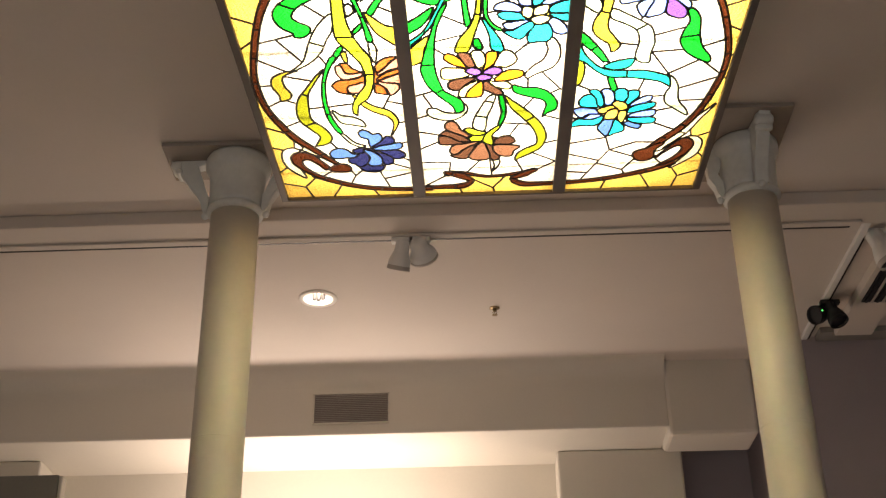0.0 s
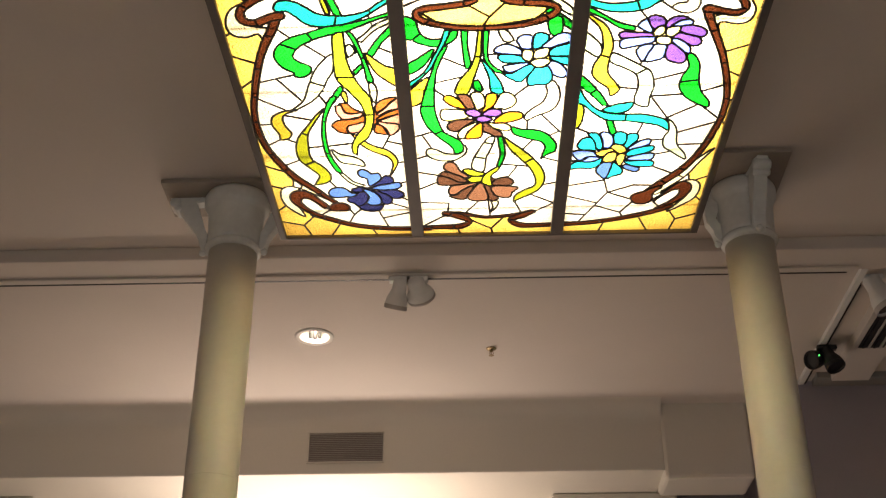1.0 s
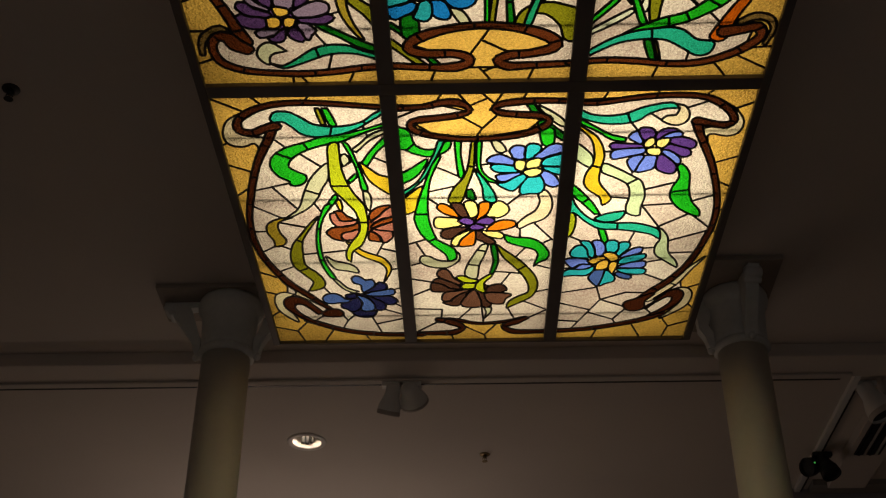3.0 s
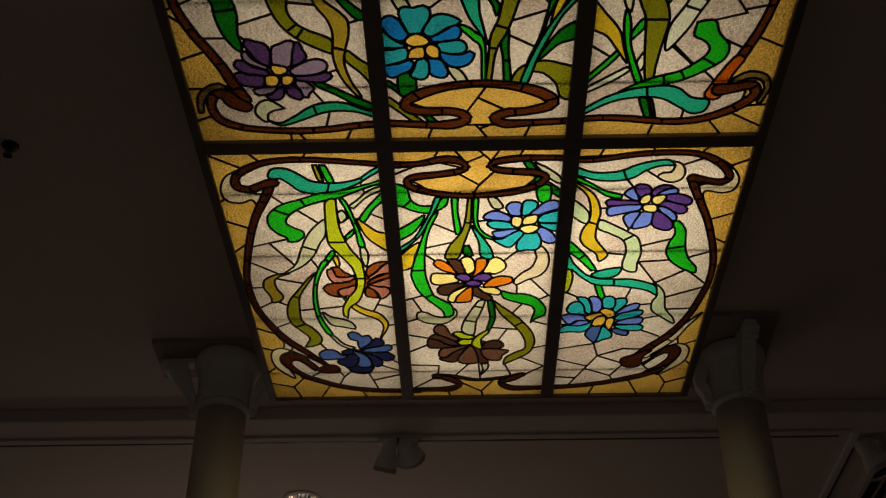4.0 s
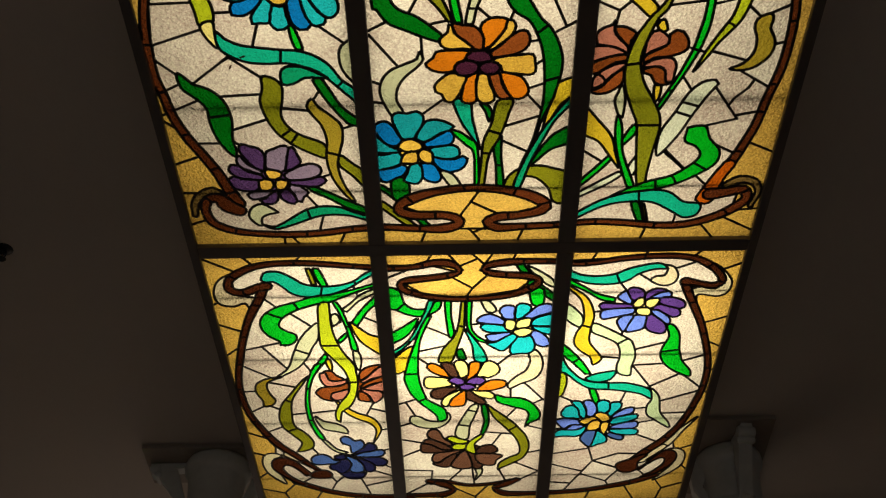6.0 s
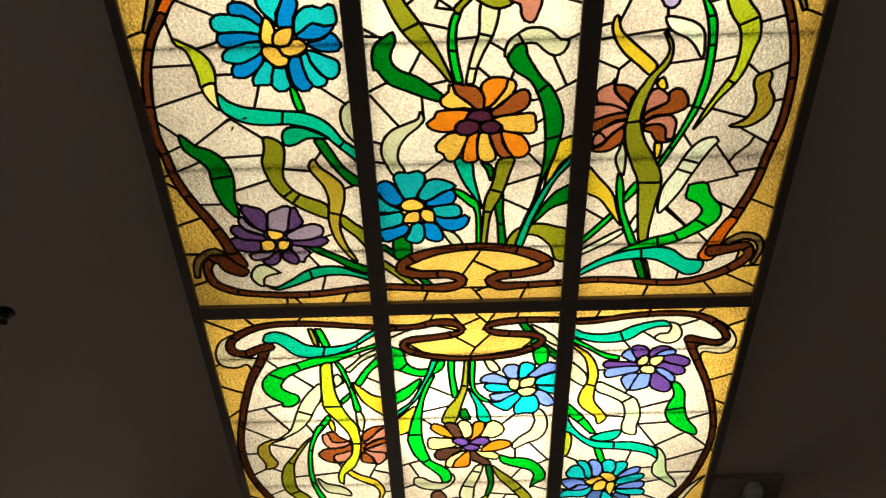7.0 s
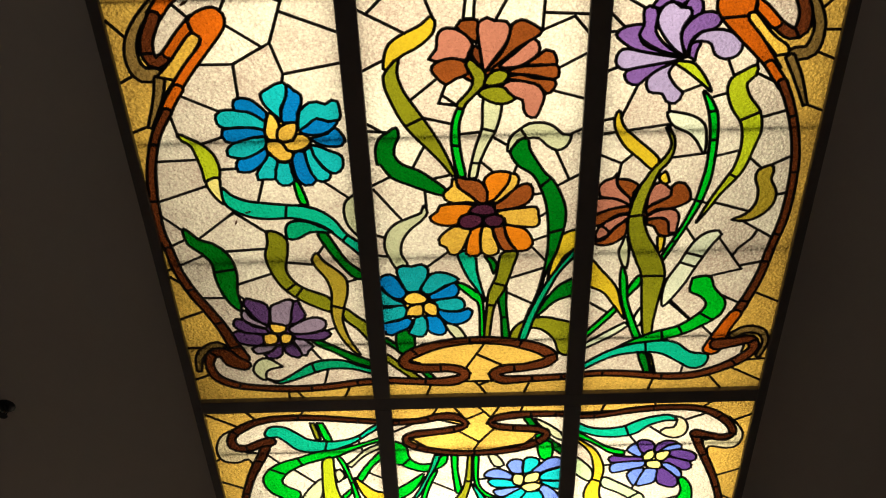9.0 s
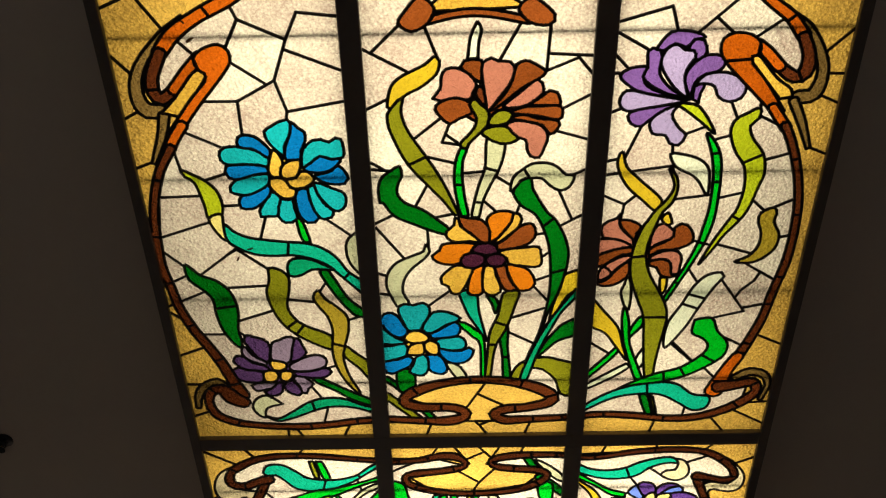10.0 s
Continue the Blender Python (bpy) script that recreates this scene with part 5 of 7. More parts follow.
row_near.lead((13.1, 184.6), (20.7, 187.6))
row_near.lead((12.2, 179.4), (19.0, 175.0))
row_near.lead((-6.8, 188.5), (-1.2, 193.8))
row_near.lead((-17.8, 192.7), (-15.5, 192.3))
row_near.lead((1.8, 185.0), (3.7, 186.5))
row_near.lead((-7.2, 163.4), (-3.1, 159.6))
row_near.lead((30.4, 262.7), (41.5, 266.3))
row_near.lead((31.1, 260.7), (37.2, 264.0))
row_near.lead((31.1, 261.1), (38.5, 256.3))
row_near.lead((40.8, 268.6), (43.1, 260.5))
row_near.lead((46.9, 260.4), (54.3, 268.3))
row_near.lead((50.1, 263.8), (53.6, 260.3))
row_near.lead((31.2, 256.0), (34.9, 251.7))
row_near.lead((30.5, 251.4), (34.2, 251.6))
row_near.lead((30.8, 241.8), (34.4, 243.5))
row_near.lead((57.8, 258.9), (63.0, 263.3))
row_near.lead((55.3, 244.6), (57.3, 239.9))
row_near.lead((61.5, 246.9), (61.4, 241.7))
row_near.lead((61.2, 241.0), (67.3, 237.5))
row_near.lead((47.6, 236.7), (51.1, 238.3))
row_near.lead((53.4, 235.0), (57.4, 236.3))
row_near.lead((38.2, 239.4), (35.6, 231.7))
row_near.lead((30.8, 229.6), (34.8, 230.6))
row_near.lead((30.7, 226.0), (35.4, 226.8), (45.5, 228.4))
row_near.lead((44.7, 234.4), (45.1, 230.6))
row_near.lead((45.3, 228.4), (47.2, 222.0))
row_near.lead((30.5, 221.1), (36.1, 218.1), (39.4, 221.7))
row_near.lead((36.1, 218.1), (35.5, 213.0))
row_near.lead((47.2, 219.4), (54.3, 220.4))
row_near.lead((55.9, 219.4), (61.4, 221.0))
row_near.lead((63.1, 229.1), (70.6, 231.6))
row_near.lead((63.9, 218.3), (67.2, 214.9))
row_near.lead((68.6, 216.8), (73.3, 219.5))
row_near.lead((70.2, 207.9), (74.5, 209.0))
row_near.lead((58.2, 206.0), (67.1, 202.8))
row_near.lead((64.0, 200.8), (72.5, 194.8))
row_near.lead((68.4, 198.0), (67.3, 195.2), (64.6, 192.1))
row_near.lead((52.6, 198.0), (55.8, 192.6))
row_near.lead((59.1, 196.8), (66.2, 185.6))
row_near.lead((57.1, 184.5), (70.4, 187.7))
row_near.lead((64.6, 192.1), (63.6, 189.6))
row_near.lead((50.6, 175.9), (56.8, 168.2))
row_near.lead((63.3, 176.6), (68.3, 173.5))
row_near.lead((59.8, 165.9), (63.4, 161.6))
row_near.lead((32.4, 174.8), (37.6, 170.6))
row_near.lead((51.2, 207.8), (55.1, 206.4))
row_near.lead((56.0, 147.8), (56.3, 151.3))
row_near.lead((38.0, 158.8), (39.1, 154.2))
row_near.piece("lime", (-57.6, 229.4), (-55.3, 228.0), (-53.0, 226.4), (-50.9, 223.7), (-50.1, 219.8), (-50.8, 216.4), (-53.6, 215.8), (-54.0, 219.8), (-55.2, 225.8), (-56.9, 227.4))
row_near.piece("lemon", (-53.6, 215.8), (-50.7, 217.1), (-50.7, 213.6), (-50.5, 209.5), (-52.3, 211.6))
row_near.piece("green", (-34.6, 216.4), (-33.3, 214.3), (-32.2, 208.7), (-33.6, 208.8), (-34.4, 211.9))
row_near.piece("forest", (-30.9, 199.7), (-29.2, 200.4), (-27.4, 196.7), (-25.0, 191.3), (-20.7, 186.2), (-23.2, 185.4), (-25.8, 188.6), (-28.7, 194.0))
row_near.piece("teal", (-50.5, 214.3), (-48.8, 212.2), (-45.9, 210.4), (-42.3, 209.6), (-37.0, 208.8), (-33.4, 208.4), (-29.8, 206.9), (-26.8, 204.0), (-24.4, 199.6), (-20.7, 195.8), (-20.7, 192.0), (-24.1, 195.8), (-26.6, 198.9), (-29.1, 201.9), (-32.2, 203.7), (-36.4, 204.9), (-40.7, 204.8), (-44.9, 205.4), (-48.4, 207.3), (-50.5, 209.8))
row_near.joint((-37.0, 208.8), (-37.6, 204.6))
row_near.joint((-25.7, 197.4), (-23.9, 199.6))
row_near.piece("emerald", (-37.9, 202.0), (-36.5, 203.8), (-33.3, 203.8), (-30.2, 202.2), (-27.6, 200.4), (-29.8, 200.4), (-32.5, 200.5), (-35.4, 198.7), (-37.8, 198.7))
row_near.piece("pale", (-20.7, 212.0), (-20.8, 211.7), (-20.7, 197.3), (-20.7, 197.3), (-23.7, 201.8), (-24.5, 206.1), (-23.7, 209.6))
row_near.piece("forest", (-60.9, 202.6), (-57.9, 199.2), (-54.8, 197.6), (-52.4, 194.9), (-51.2, 191.4), (-50.9, 187.4), (-51.6, 181.8), (-51.3, 177.7), (-51.8, 175.6), (-53.6, 177.7), (-55.3, 181.9), (-56.1, 186.8), (-56.2, 191.5), (-58.0, 194.6), (-60.8, 198.1))
row_near.joint((-55.8, 188.7), (-51.2, 189.4))
row_near.piece("moss", (-42.2, 201.1), (-39.5, 200.3), (-38.1, 198.0), (-38.4, 194.2), (-39.3, 188.8), (-37.8, 184.8), (-35.1, 182.3), (-30.2, 179.3), (-30.0, 174.7), (-33.9, 176.5), (-38.2, 179.9), (-41.3, 184.0), (-43.0, 188.9), (-43.6, 193.6), (-42.6, 197.4))
row_near.joint((-40.1, 182.0), (-37.5, 184.4))
row_near.joint((-38.0, 179.9), (-36.2, 182.7))
row_near.piece("moss", (-26.7, 175.5), (-24.3, 172.9), (-20.7, 168.6), (-20.7, 162.5), (-24.0, 167.8), (-27.3, 172.2))
row_near.piece("forest", (-35.9, 164.5), (-33.8, 164.5), (-30.4, 162.2), (-26.4, 159.4), (-20.7, 155.7), (-20.7, 153.8), (-26.0, 156.2), (-30.6, 160.0), (-34.0, 162.3))
row_near.piece("olive", (-33.1, 191.8), (-31.8, 194.1), (-30.4, 191.4), (-27.8, 188.6), (-25.7, 185.3), (-25.8, 180.5), (-27.0, 175.5), (-27.6, 171.3), (-26.6, 165.2), (-24.3, 158.9), (-26.3, 160.8), (-29.1, 167.0), (-30.1, 173.9), (-29.5, 180.6), (-30.3, 185.4), (-32.2, 189.1))
row_near.joint((-29.8, 176.6), (-26.7, 175.4))
row_near.piece("pale", (-51.6, 154.0), (-50.3, 157.2), (-47.7, 158.5), (-44.9, 156.2), (-44.1, 155.2), (-46.9, 154.4), (-48.4, 153.0), (-48.9, 150.2), (-50.4, 151.2))
row_near.piece("emerald", (-48.6, 150.7), (-45.6, 149.7), (-41.6, 152.4), (-37.6, 155.6), (-33.8, 157.1), (-29.0, 157.0), (-24.8, 154.8), (-20.7, 152.9), (-20.7, 151.2), (-26.2, 153.5), (-31.0, 154.0), (-34.8, 153.2), (-38.6, 151.4), (-42.5, 149.6), (-45.7, 148.7))
row_near.joint((-36.7, 156.0), (-36.1, 152.3))
row_near.oval("gold", -35.4, 227.4, 4.5, 4.5)
row_near.piece("sky", (-38.9, 238.8), (-37.3, 240.1), (-35.4, 241.3), (-33.9, 241.7), (-33.2, 240.5), (-33.9, 237.7), (-35.2, 234.9), (-35.4, 232.2), (-36.3, 233.2), (-37.5, 234.7), (-38.5, 236.4))
row_near.piece("blue", (-33.2, 241.0), (-32.0, 239.6), (-30.7, 238.4), (-30.8, 236.2), (-31.8, 233.8), (-32.2, 231.4), (-33.6, 231.4), (-35.1, 231.4), (-35.4, 232.2), (-34.9, 235.1), (-33.7, 238.2))
row_near.piece("sky", (-31.9, 231.9), (-31.3, 234.3), (-29.2, 236.4), (-27.6, 236.6), (-25.9, 235.9), (-24.5, 236.9), (-23.4, 236.5), (-23.0, 234.1), (-23.3, 231.9), (-25.7, 231.5), (-28.0, 232.3), (-30.5, 230.1), (-32.0, 229.4))
row_near.piece("blue", (-31.8, 229.2), (-30.1, 230.6), (-28.0, 232.3), (-25.7, 231.4), (-23.7, 231.7), (-24.7, 229.8), (-26.8, 228.3), (-29.2, 228.0), (-31.5, 228.5))
row_near.piece("blue", (-29.8, 227.1), (-27.6, 227.8), (-25.9, 228.5), (-24.5, 229.8), (-23.2, 228.2), (-22.6, 226.2), (-23.4, 225.0), (-25.5, 224.8), (-27.4, 225.2), (-28.9, 226.1))
row_near.piece("sky", (-30.0, 225.4), (-28.6, 225.1), (-26.3, 223.8), (-23.7, 222.2), (-23.7, 219.0), (-25.2, 217.5), (-26.8, 218.1), (-28.6, 220.7), (-29.8, 223.3))
row_near.piece("sky", (-31.3, 224.1), (-30.0, 224.8), (-29.5, 222.3), (-27.9, 219.1), (-26.4, 217.5), (-27.0, 215.7), (-28.5, 215.2), (-30.0, 216.3), (-30.9, 219.2), (-31.3, 221.8))
row_near.piece("blue", (-34.0, 222.9), (-32.7, 223.9), (-31.5, 223.6), (-31.2, 220.8), (-30.5, 217.6), (-29.6, 215.7), (-30.6, 214.4), (-32.2, 214.3), (-33.7, 216.1), (-34.2, 218.7), (-34.3, 221.3))
row_near.piece("sky", (-37.4, 221.1), (-36.0, 220.8), (-34.9, 220.9), (-34.7, 218.2), (-34.3, 215.6), (-35.5, 214.5), (-37.1, 214.4), (-38.4, 216.2), (-38.2, 218.5))
row_near.piece("sky", (-39.2, 223.0), (-38.2, 222.7), (-37.4, 221.1), (-38.1, 218.8), (-38.5, 216.4), (-40.4, 216.3), (-42.2, 216.2), (-42.3, 217.8), (-40.9, 220.4))
row_near.piece("blue", (-39.6, 224.8), (-39.3, 223.0), (-40.5, 220.9), (-42.1, 219.4), (-43.8, 218.4), (-46.2, 218.7), (-46.4, 220.0), (-45.8, 221.8), (-43.2, 223.3), (-41.2, 224.6))
row_near.piece("sky", (-39.3, 227.8), (-39.1, 226.5), (-39.6, 225.0), (-41.6, 223.5), (-44.1, 222.3), (-46.1, 222.4), (-47.8, 223.2), (-47.8, 224.4), (-46.4, 226.2), (-43.5, 227.4), (-41.0, 227.8))
row_near.piece("blue", (-39.3, 229.6), (-39.2, 228.1), (-41.4, 227.9), (-43.9, 227.1), (-46.2, 226.4), (-47.7, 227.0), (-48.3, 228.5), (-47.9, 230.0), (-45.9, 230.4), (-42.3, 230.4))
row_near.piece("sky", (-38.8, 231.8), (-39.2, 229.8), (-41.1, 230.3), (-44.3, 230.5), (-47.4, 230.5), (-48.8, 231.7), (-48.7, 233.9), (-47.6, 234.9), (-45.2, 235.1), (-42.2, 234.5), (-40.2, 233.3))
row_near.piece("blue", (-38.2, 234.0), (-38.8, 232.0), (-40.4, 233.4), (-42.2, 234.5), (-44.7, 235.0), (-44.5, 237.4), (-42.9, 238.0), (-41.2, 237.6), (-39.7, 236.2))
row_near.piece("gold", (-37.6, 234.2), (-36.2, 232.2), (-36.0, 229.5), (-36.8, 227.0), (-38.4, 227.0), (-39.2, 228.6), (-38.8, 231.0))
row_near.piece("gold", (-36.7, 227.0), (-36.5, 229.3), (-35.4, 230.7), (-33.8, 231.4), (-32.4, 231.5), (-32.4, 229.4), (-33.6, 226.9), (-35.7, 226.4))
row_near.piece("gold", (-35.7, 226.2), (-33.6, 226.7), (-32.5, 228.4), (-31.1, 228.4), (-29.7, 226.4), (-31.1, 224.6), (-33.1, 223.8), (-34.9, 224.2))
row_near.piece("gold", (-39.2, 226.3), (-37.6, 226.8), (-35.9, 226.2), (-35.1, 224.2), (-33.9, 223.7), (-34.3, 221.6), (-36.2, 221.1), (-37.7, 221.9), (-39.3, 224.3))
row_near.oval("plum", -43.0, 167.6, 5.0, 5.0)
row_near.piece("plum", (-50.8, 177.9), (-49.9, 179.8), (-48.2, 179.1), (-46.1, 178.3), (-44.9, 175.9), (-45.6, 171.0), (-46.5, 170.3), (-48.5, 172.7), (-49.8, 175.3))
row_near.piece("mauve", (-51.6, 175.3), (-50.8, 176.0), (-49.4, 173.0), (-46.1, 170.3), (-46.4, 169.3), (-48.8, 170.4), (-50.9, 171.7), (-51.8, 173.4))
row_near.piece("plum", (-54.2, 171.1), (-53.3, 172.8), (-51.7, 172.6), (-49.7, 170.4), (-46.5, 169.0), (-46.2, 167.3), (-49.2, 167.5), (-51.8, 168.1), (-53.5, 169.5))
row_near.piece("plum", (-54.9, 167.5), (-53.1, 168.7), (-51.4, 167.8), (-47.6, 167.0), (-48.0, 163.6), (-50.6, 163.3), (-53.3, 164.1), (-54.5, 165.5))
row_near.piece("mauve", (-50.8, 162.0), (-49.7, 163.0), (-46.9, 163.3), (-44.2, 163.1), (-45.0, 161.5), (-47.2, 160.7), (-49.8, 160.2))
row_near.piece("plum", (-48.0, 159.8), (-46.3, 160.8), (-44.1, 163.2), (-43.1, 163.5), (-43.6, 159.8), (-45.1, 158.4), (-47.2, 158.6))
row_near.piece("plum", (-42.9, 161.8), (-41.8, 163.5), (-40.6, 163.8), (-39.4, 161.7), (-38.7, 159.3), (-39.5, 158.4), (-41.3, 159.0), (-42.6, 160.4))
row_near.piece("mauve", (-40.3, 164.2), (-39.2, 165.8), (-37.5, 164.8), (-35.7, 162.4), (-37.0, 160.7), (-37.6, 159.1), (-38.7, 159.3), (-39.2, 161.7))
row_near.piece("plum", (-40.2, 166.9), (-37.3, 167.0), (-34.5, 167.4), (-32.2, 168.2), (-30.9, 166.7), (-32.4, 165.0), (-34.8, 164.5), (-37.5, 165.0), (-39.7, 165.5))
row_near.piece("mauve", (-41.0, 168.9), (-38.8, 170.8), (-35.9, 172.4), (-33.6, 172.7), (-31.9, 171.4), (-32.1, 169.0), (-34.5, 167.6), (-37.3, 167.1), (-40.0, 167.2))
row_near.piece("plum", (-40.4, 170.5), (-39.7, 174.5), (-38.9, 178.3), (-37.8, 178.6), (-37.1, 176.0), (-36.4, 173.7), (-37.3, 172.1), (-39.0, 170.8))
row_near.piece("mauve", (-44.9, 171.0), (-44.8, 174.6), (-44.2, 177.1), (-42.3, 178.1), (-40.6, 179.0), (-38.9, 178.6), (-39.6, 175.1), (-40.6, 170.5), (-42.5, 170.2))
row_near.piece("gold", (-45.2, 171.0), (-43.3, 170.7), (-41.6, 169.9), (-41.8, 168.2), (-43.2, 167.4), (-45.0, 167.8), (-45.5, 169.3))
row_near.piece("gold", (-47.4, 167.0), (-45.9, 167.6), (-44.2, 167.1), (-43.9, 165.6), (-44.8, 163.6), (-47.3, 163.6))
row_near.piece("gold", (-43.3, 166.6), (-41.8, 167.4), (-40.3, 166.9), (-40.7, 164.8), (-42.0, 163.5), (-43.4, 163.9))
row_near.band("forest", (-17.7, 164.0, 1.6), (-14.0, 159.9, 1.5), (-6.4, 148.6, 1.7))
row_near.band("moss", (-18.0, 157.8, 2.1), (-10.1, 148.7, 2.0))
row_near.piece("mint", (4.6, 263.7, 1), (3.3, 260.4), (2.7, 255.4, 1), (4.7, 255.4, 1), (4.9, 259.1), (5.4, 262.0))
row_near.piece("pale", (-6.8, 207.7), (-6.0, 205.5), (-7.2, 203.3), (-10.1, 200.3), (-12.0, 196.8), (-12.4, 192.9), (-11.1, 189.3), (-13.5, 188.1), (-15.1, 191.4), (-16.1, 195.3), (-15.5, 199.2), (-13.4, 202.2), (-10.0, 204.1), (-7.4, 205.5))
row_near.piece("pale", (-3.0, 169.2), (0.0, 168.3), (2.1, 163.7), (-0.1, 163.3))
row_near.piece("forest", (-14.7, 167.2), (-11.0, 166.2), (-11.0, 159.4), (-14.7, 159.5))
row_near.piece("teal", (0.3, 193.0), (1.7, 193.4), (4.3, 193.0), (4.9, 186.9), (5.8, 181.9), (6.7, 176.8), (4.6, 181.1), (2.2, 186.1))
row_near.piece("forest", (6.6, 191.7), (8.6, 190.9), (9.5, 188.4), (8.7, 186.0), (7.8, 189.3))
row_near.piece("forest", (10.2, 179.8), (11.7, 181.4), (11.8, 174.2), (12.6, 163.1), (11.0, 163.1), (10.5, 171.6), (9.9, 176.8))
row_near.joint((10.3, 171.1), (12.3, 171.1))
row_near.piece("green", (-0.4, 183.3), (1.6, 182.9), (4.0, 180.7), (6.1, 177.3), (6.4, 163.2), (5.5, 163.2), (5.2, 175.2), (3.4, 178.2), (1.0, 181.2))
row_near.piece("moss", (10.6, 192.4), (14.1, 192.8), (13.3, 188.4), (11.4, 181.0), (8.8, 174.2), (7.6, 163.2), (6.4, 163.2), (7.0, 172.5), (7.5, 179.4), (9.3, 185.2))
row_near.joint((8.4, 183.1), (11.4, 181.8))
row_near.joint((7.0, 175.6), (8.8, 175.3))
row_near.piece("yellow", (28.4, 199.2), (28.4, 194.5), (25.3, 191.3), (23.8, 188.2), (21.4, 182.5), (22.0, 188.2), (23.5, 193.8), (24.2, 197.7))
row_near.piece("forest", (28.4, 184.0), (28.4, 179.0), (23.7, 176.5), (20.8, 173.1), (18.5, 170.5), (20.2, 174.9), (22.4, 179.1), (24.6, 182.0))
row_near.piece("moss", (12.6, 163.1), (13.7, 167.1), (16.1, 169.7), (20.3, 170.9), (24.0, 170.0), (28.4, 167.3), (28.4, 157.7), (25.1, 157.7), (23.7, 162.4), (21.4, 165.6), (19.2, 167.0), (16.2, 166.6), (14.7, 163.0))
row_near.joint((23.3, 164.7), (25.6, 167.7))
row_near.piece("forest", (-11.7, 229.4), (-11.3, 226.8), (-12.1, 224.9), (-12.5, 222.2), (-11.0, 219.5), (-7.3, 217.5), (-4.1, 214.6), (-1.7, 212.0), (-2.3, 210.4), (-5.3, 211.4), (-9.6, 213.6), (-13.4, 215.8), (-15.6, 219.4), (-16.3, 219.6), (-16.4, 223.6), (-15.4, 226.6), (-13.5, 228.2))
row_near.piece("yellow", (-3.6, 256.2), (-2.8, 255.1), (-3.1, 252.8), (-4.2, 251.1), (-6.7, 248.9), (-9.2, 247.5), (-11.2, 245.8), (-12.9, 243.7), (-13.5, 244.3), (-13.0, 247.8), (-12.0, 250.1), (-10.0, 251.8), (-7.5, 253.2), (-5.6, 254.3))
row_near.piece("moss", (-12.9, 243.8), (-11.2, 246.0), (-10.3, 246.5), (-10.8, 243.1), (-10.0, 239.4), (-8.6, 236.3), (-6.0, 231.6), (-3.8, 227.3), (-1.8, 222.7), (0.5, 215.9), (-0.3, 215.8), (-2.4, 219.3), (-5.4, 223.4), (-8.9, 228.1), (-11.0, 232.0), (-12.6, 236.4), (-13.5, 239.5), (-13.6, 242.5))
row_near.joint((-10.1, 229.4), (-6.0, 231.7))
row_near.piece("green", (1.2, 233.9), (2.4, 233.6), (1.6, 230.5), (1.4, 226.6), (1.8, 221.3), (2.6, 215.5), (1.2, 215.5), (0.2, 220.0), (-0.3, 225.3), (0.1, 230.5))
row_near.joint((-0.2, 224.3), (1.6, 224.0))
row_near.piece("pale", (6.7, 236.3), (10.0, 235.3), (10.1, 232.2), (9.0, 227.7), (7.3, 223.8), (5.7, 219.2), (4.9, 215.1), (3.4, 215.1), (3.9, 219.2), (4.9, 223.9), (6.2, 228.8))
row_near.joint((6.0, 228.6), (9.0, 227.6))
row_near.joint((3.6, 219.4), (5.7, 219.2))
row_near.piece("pale", (14.1, 228.0), (16.1, 229.5), (19.2, 229.6), (21.3, 228.5), (23.2, 226.5), (25.0, 226.1), (24.1, 223.2), (22.1, 222.2), (19.9, 223.6), (18.1, 225.6), (15.7, 225.6), (13.7, 225.0), (12.5, 221.7), (11.6, 222.4), (11.9, 225.1), (12.9, 227.0))
row_near.joint((14.4, 228.0), (15.8, 225.3))
row_near.piece("forest", (13.0, 223.7), (14.2, 225.3), (15.9, 225.6), (16.3, 223.0), (17.5, 220.3), (19.7, 216.2), (21.5, 214.1), (23.3, 210.4), (24.6, 206.0), (24.8, 202.2), (24.2, 197.7), (23.0, 192.2), (20.9, 185.8), (19.9, 180.8), (18.3, 175.8), (17.3, 171.4), (16.1, 168.8), (16.9, 172.3), (18.8, 178.3), (20.1, 185.0), (21.0, 192.2), (21.0, 199.3), (20.4, 206.1), (19.1, 211.2), (17.1, 215.6), (13.9, 218.3), (12.2, 221.7))
row_near.joint((19.4, 212.7), (21.5, 214.8))
row_near.joint((21.0, 198.3), (24.3, 199.4))
row_near.piece("emerald", (28.4, 195.3), (28.4, 192.5), (24.4, 186.5), (22.0, 180.8), (19.0, 172.3), (16.6, 163.0), (15.0, 163.5), (17.0, 171.4), (19.7, 179.1), (22.7, 185.7))
row_near.oval("wine", 6.3, 203.5, 4.0, 4.0)
row_near.piece("gold", (-2.2, 211.1), (-0.5, 213.0), (-0.3, 215.0), (0.5, 214.9), (0.9, 212.7), (2.7, 210.8), (5.2, 208.0), (2.7, 208.3), (-0.2, 208.1), (-2.0, 209.2))
row_near.piece("sienna", (0.5, 215.4), (2.6, 214.9), (5.2, 214.5), (6.6, 212.9), (7.3, 211.0), (7.1, 208.0), (5.4, 208.0), (3.2, 210.5), (1.3, 212.2))
row_near.piece("orange", (7.3, 207.9), (7.3, 211.0), (6.6, 213.4), (7.0, 215.3), (8.9, 216.7), (11.3, 216.7), (12.5, 216.2), (12.2, 214.1), (10.6, 211.4), (8.7, 208.7))
row_near.piece("gold", (7.9, 207.4), (10.2, 210.6), (12.0, 213.8), (12.4, 216.2), (13.5, 215.9), (14.2, 214.3), (13.4, 211.9), (11.4, 209.8), (9.4, 207.9))
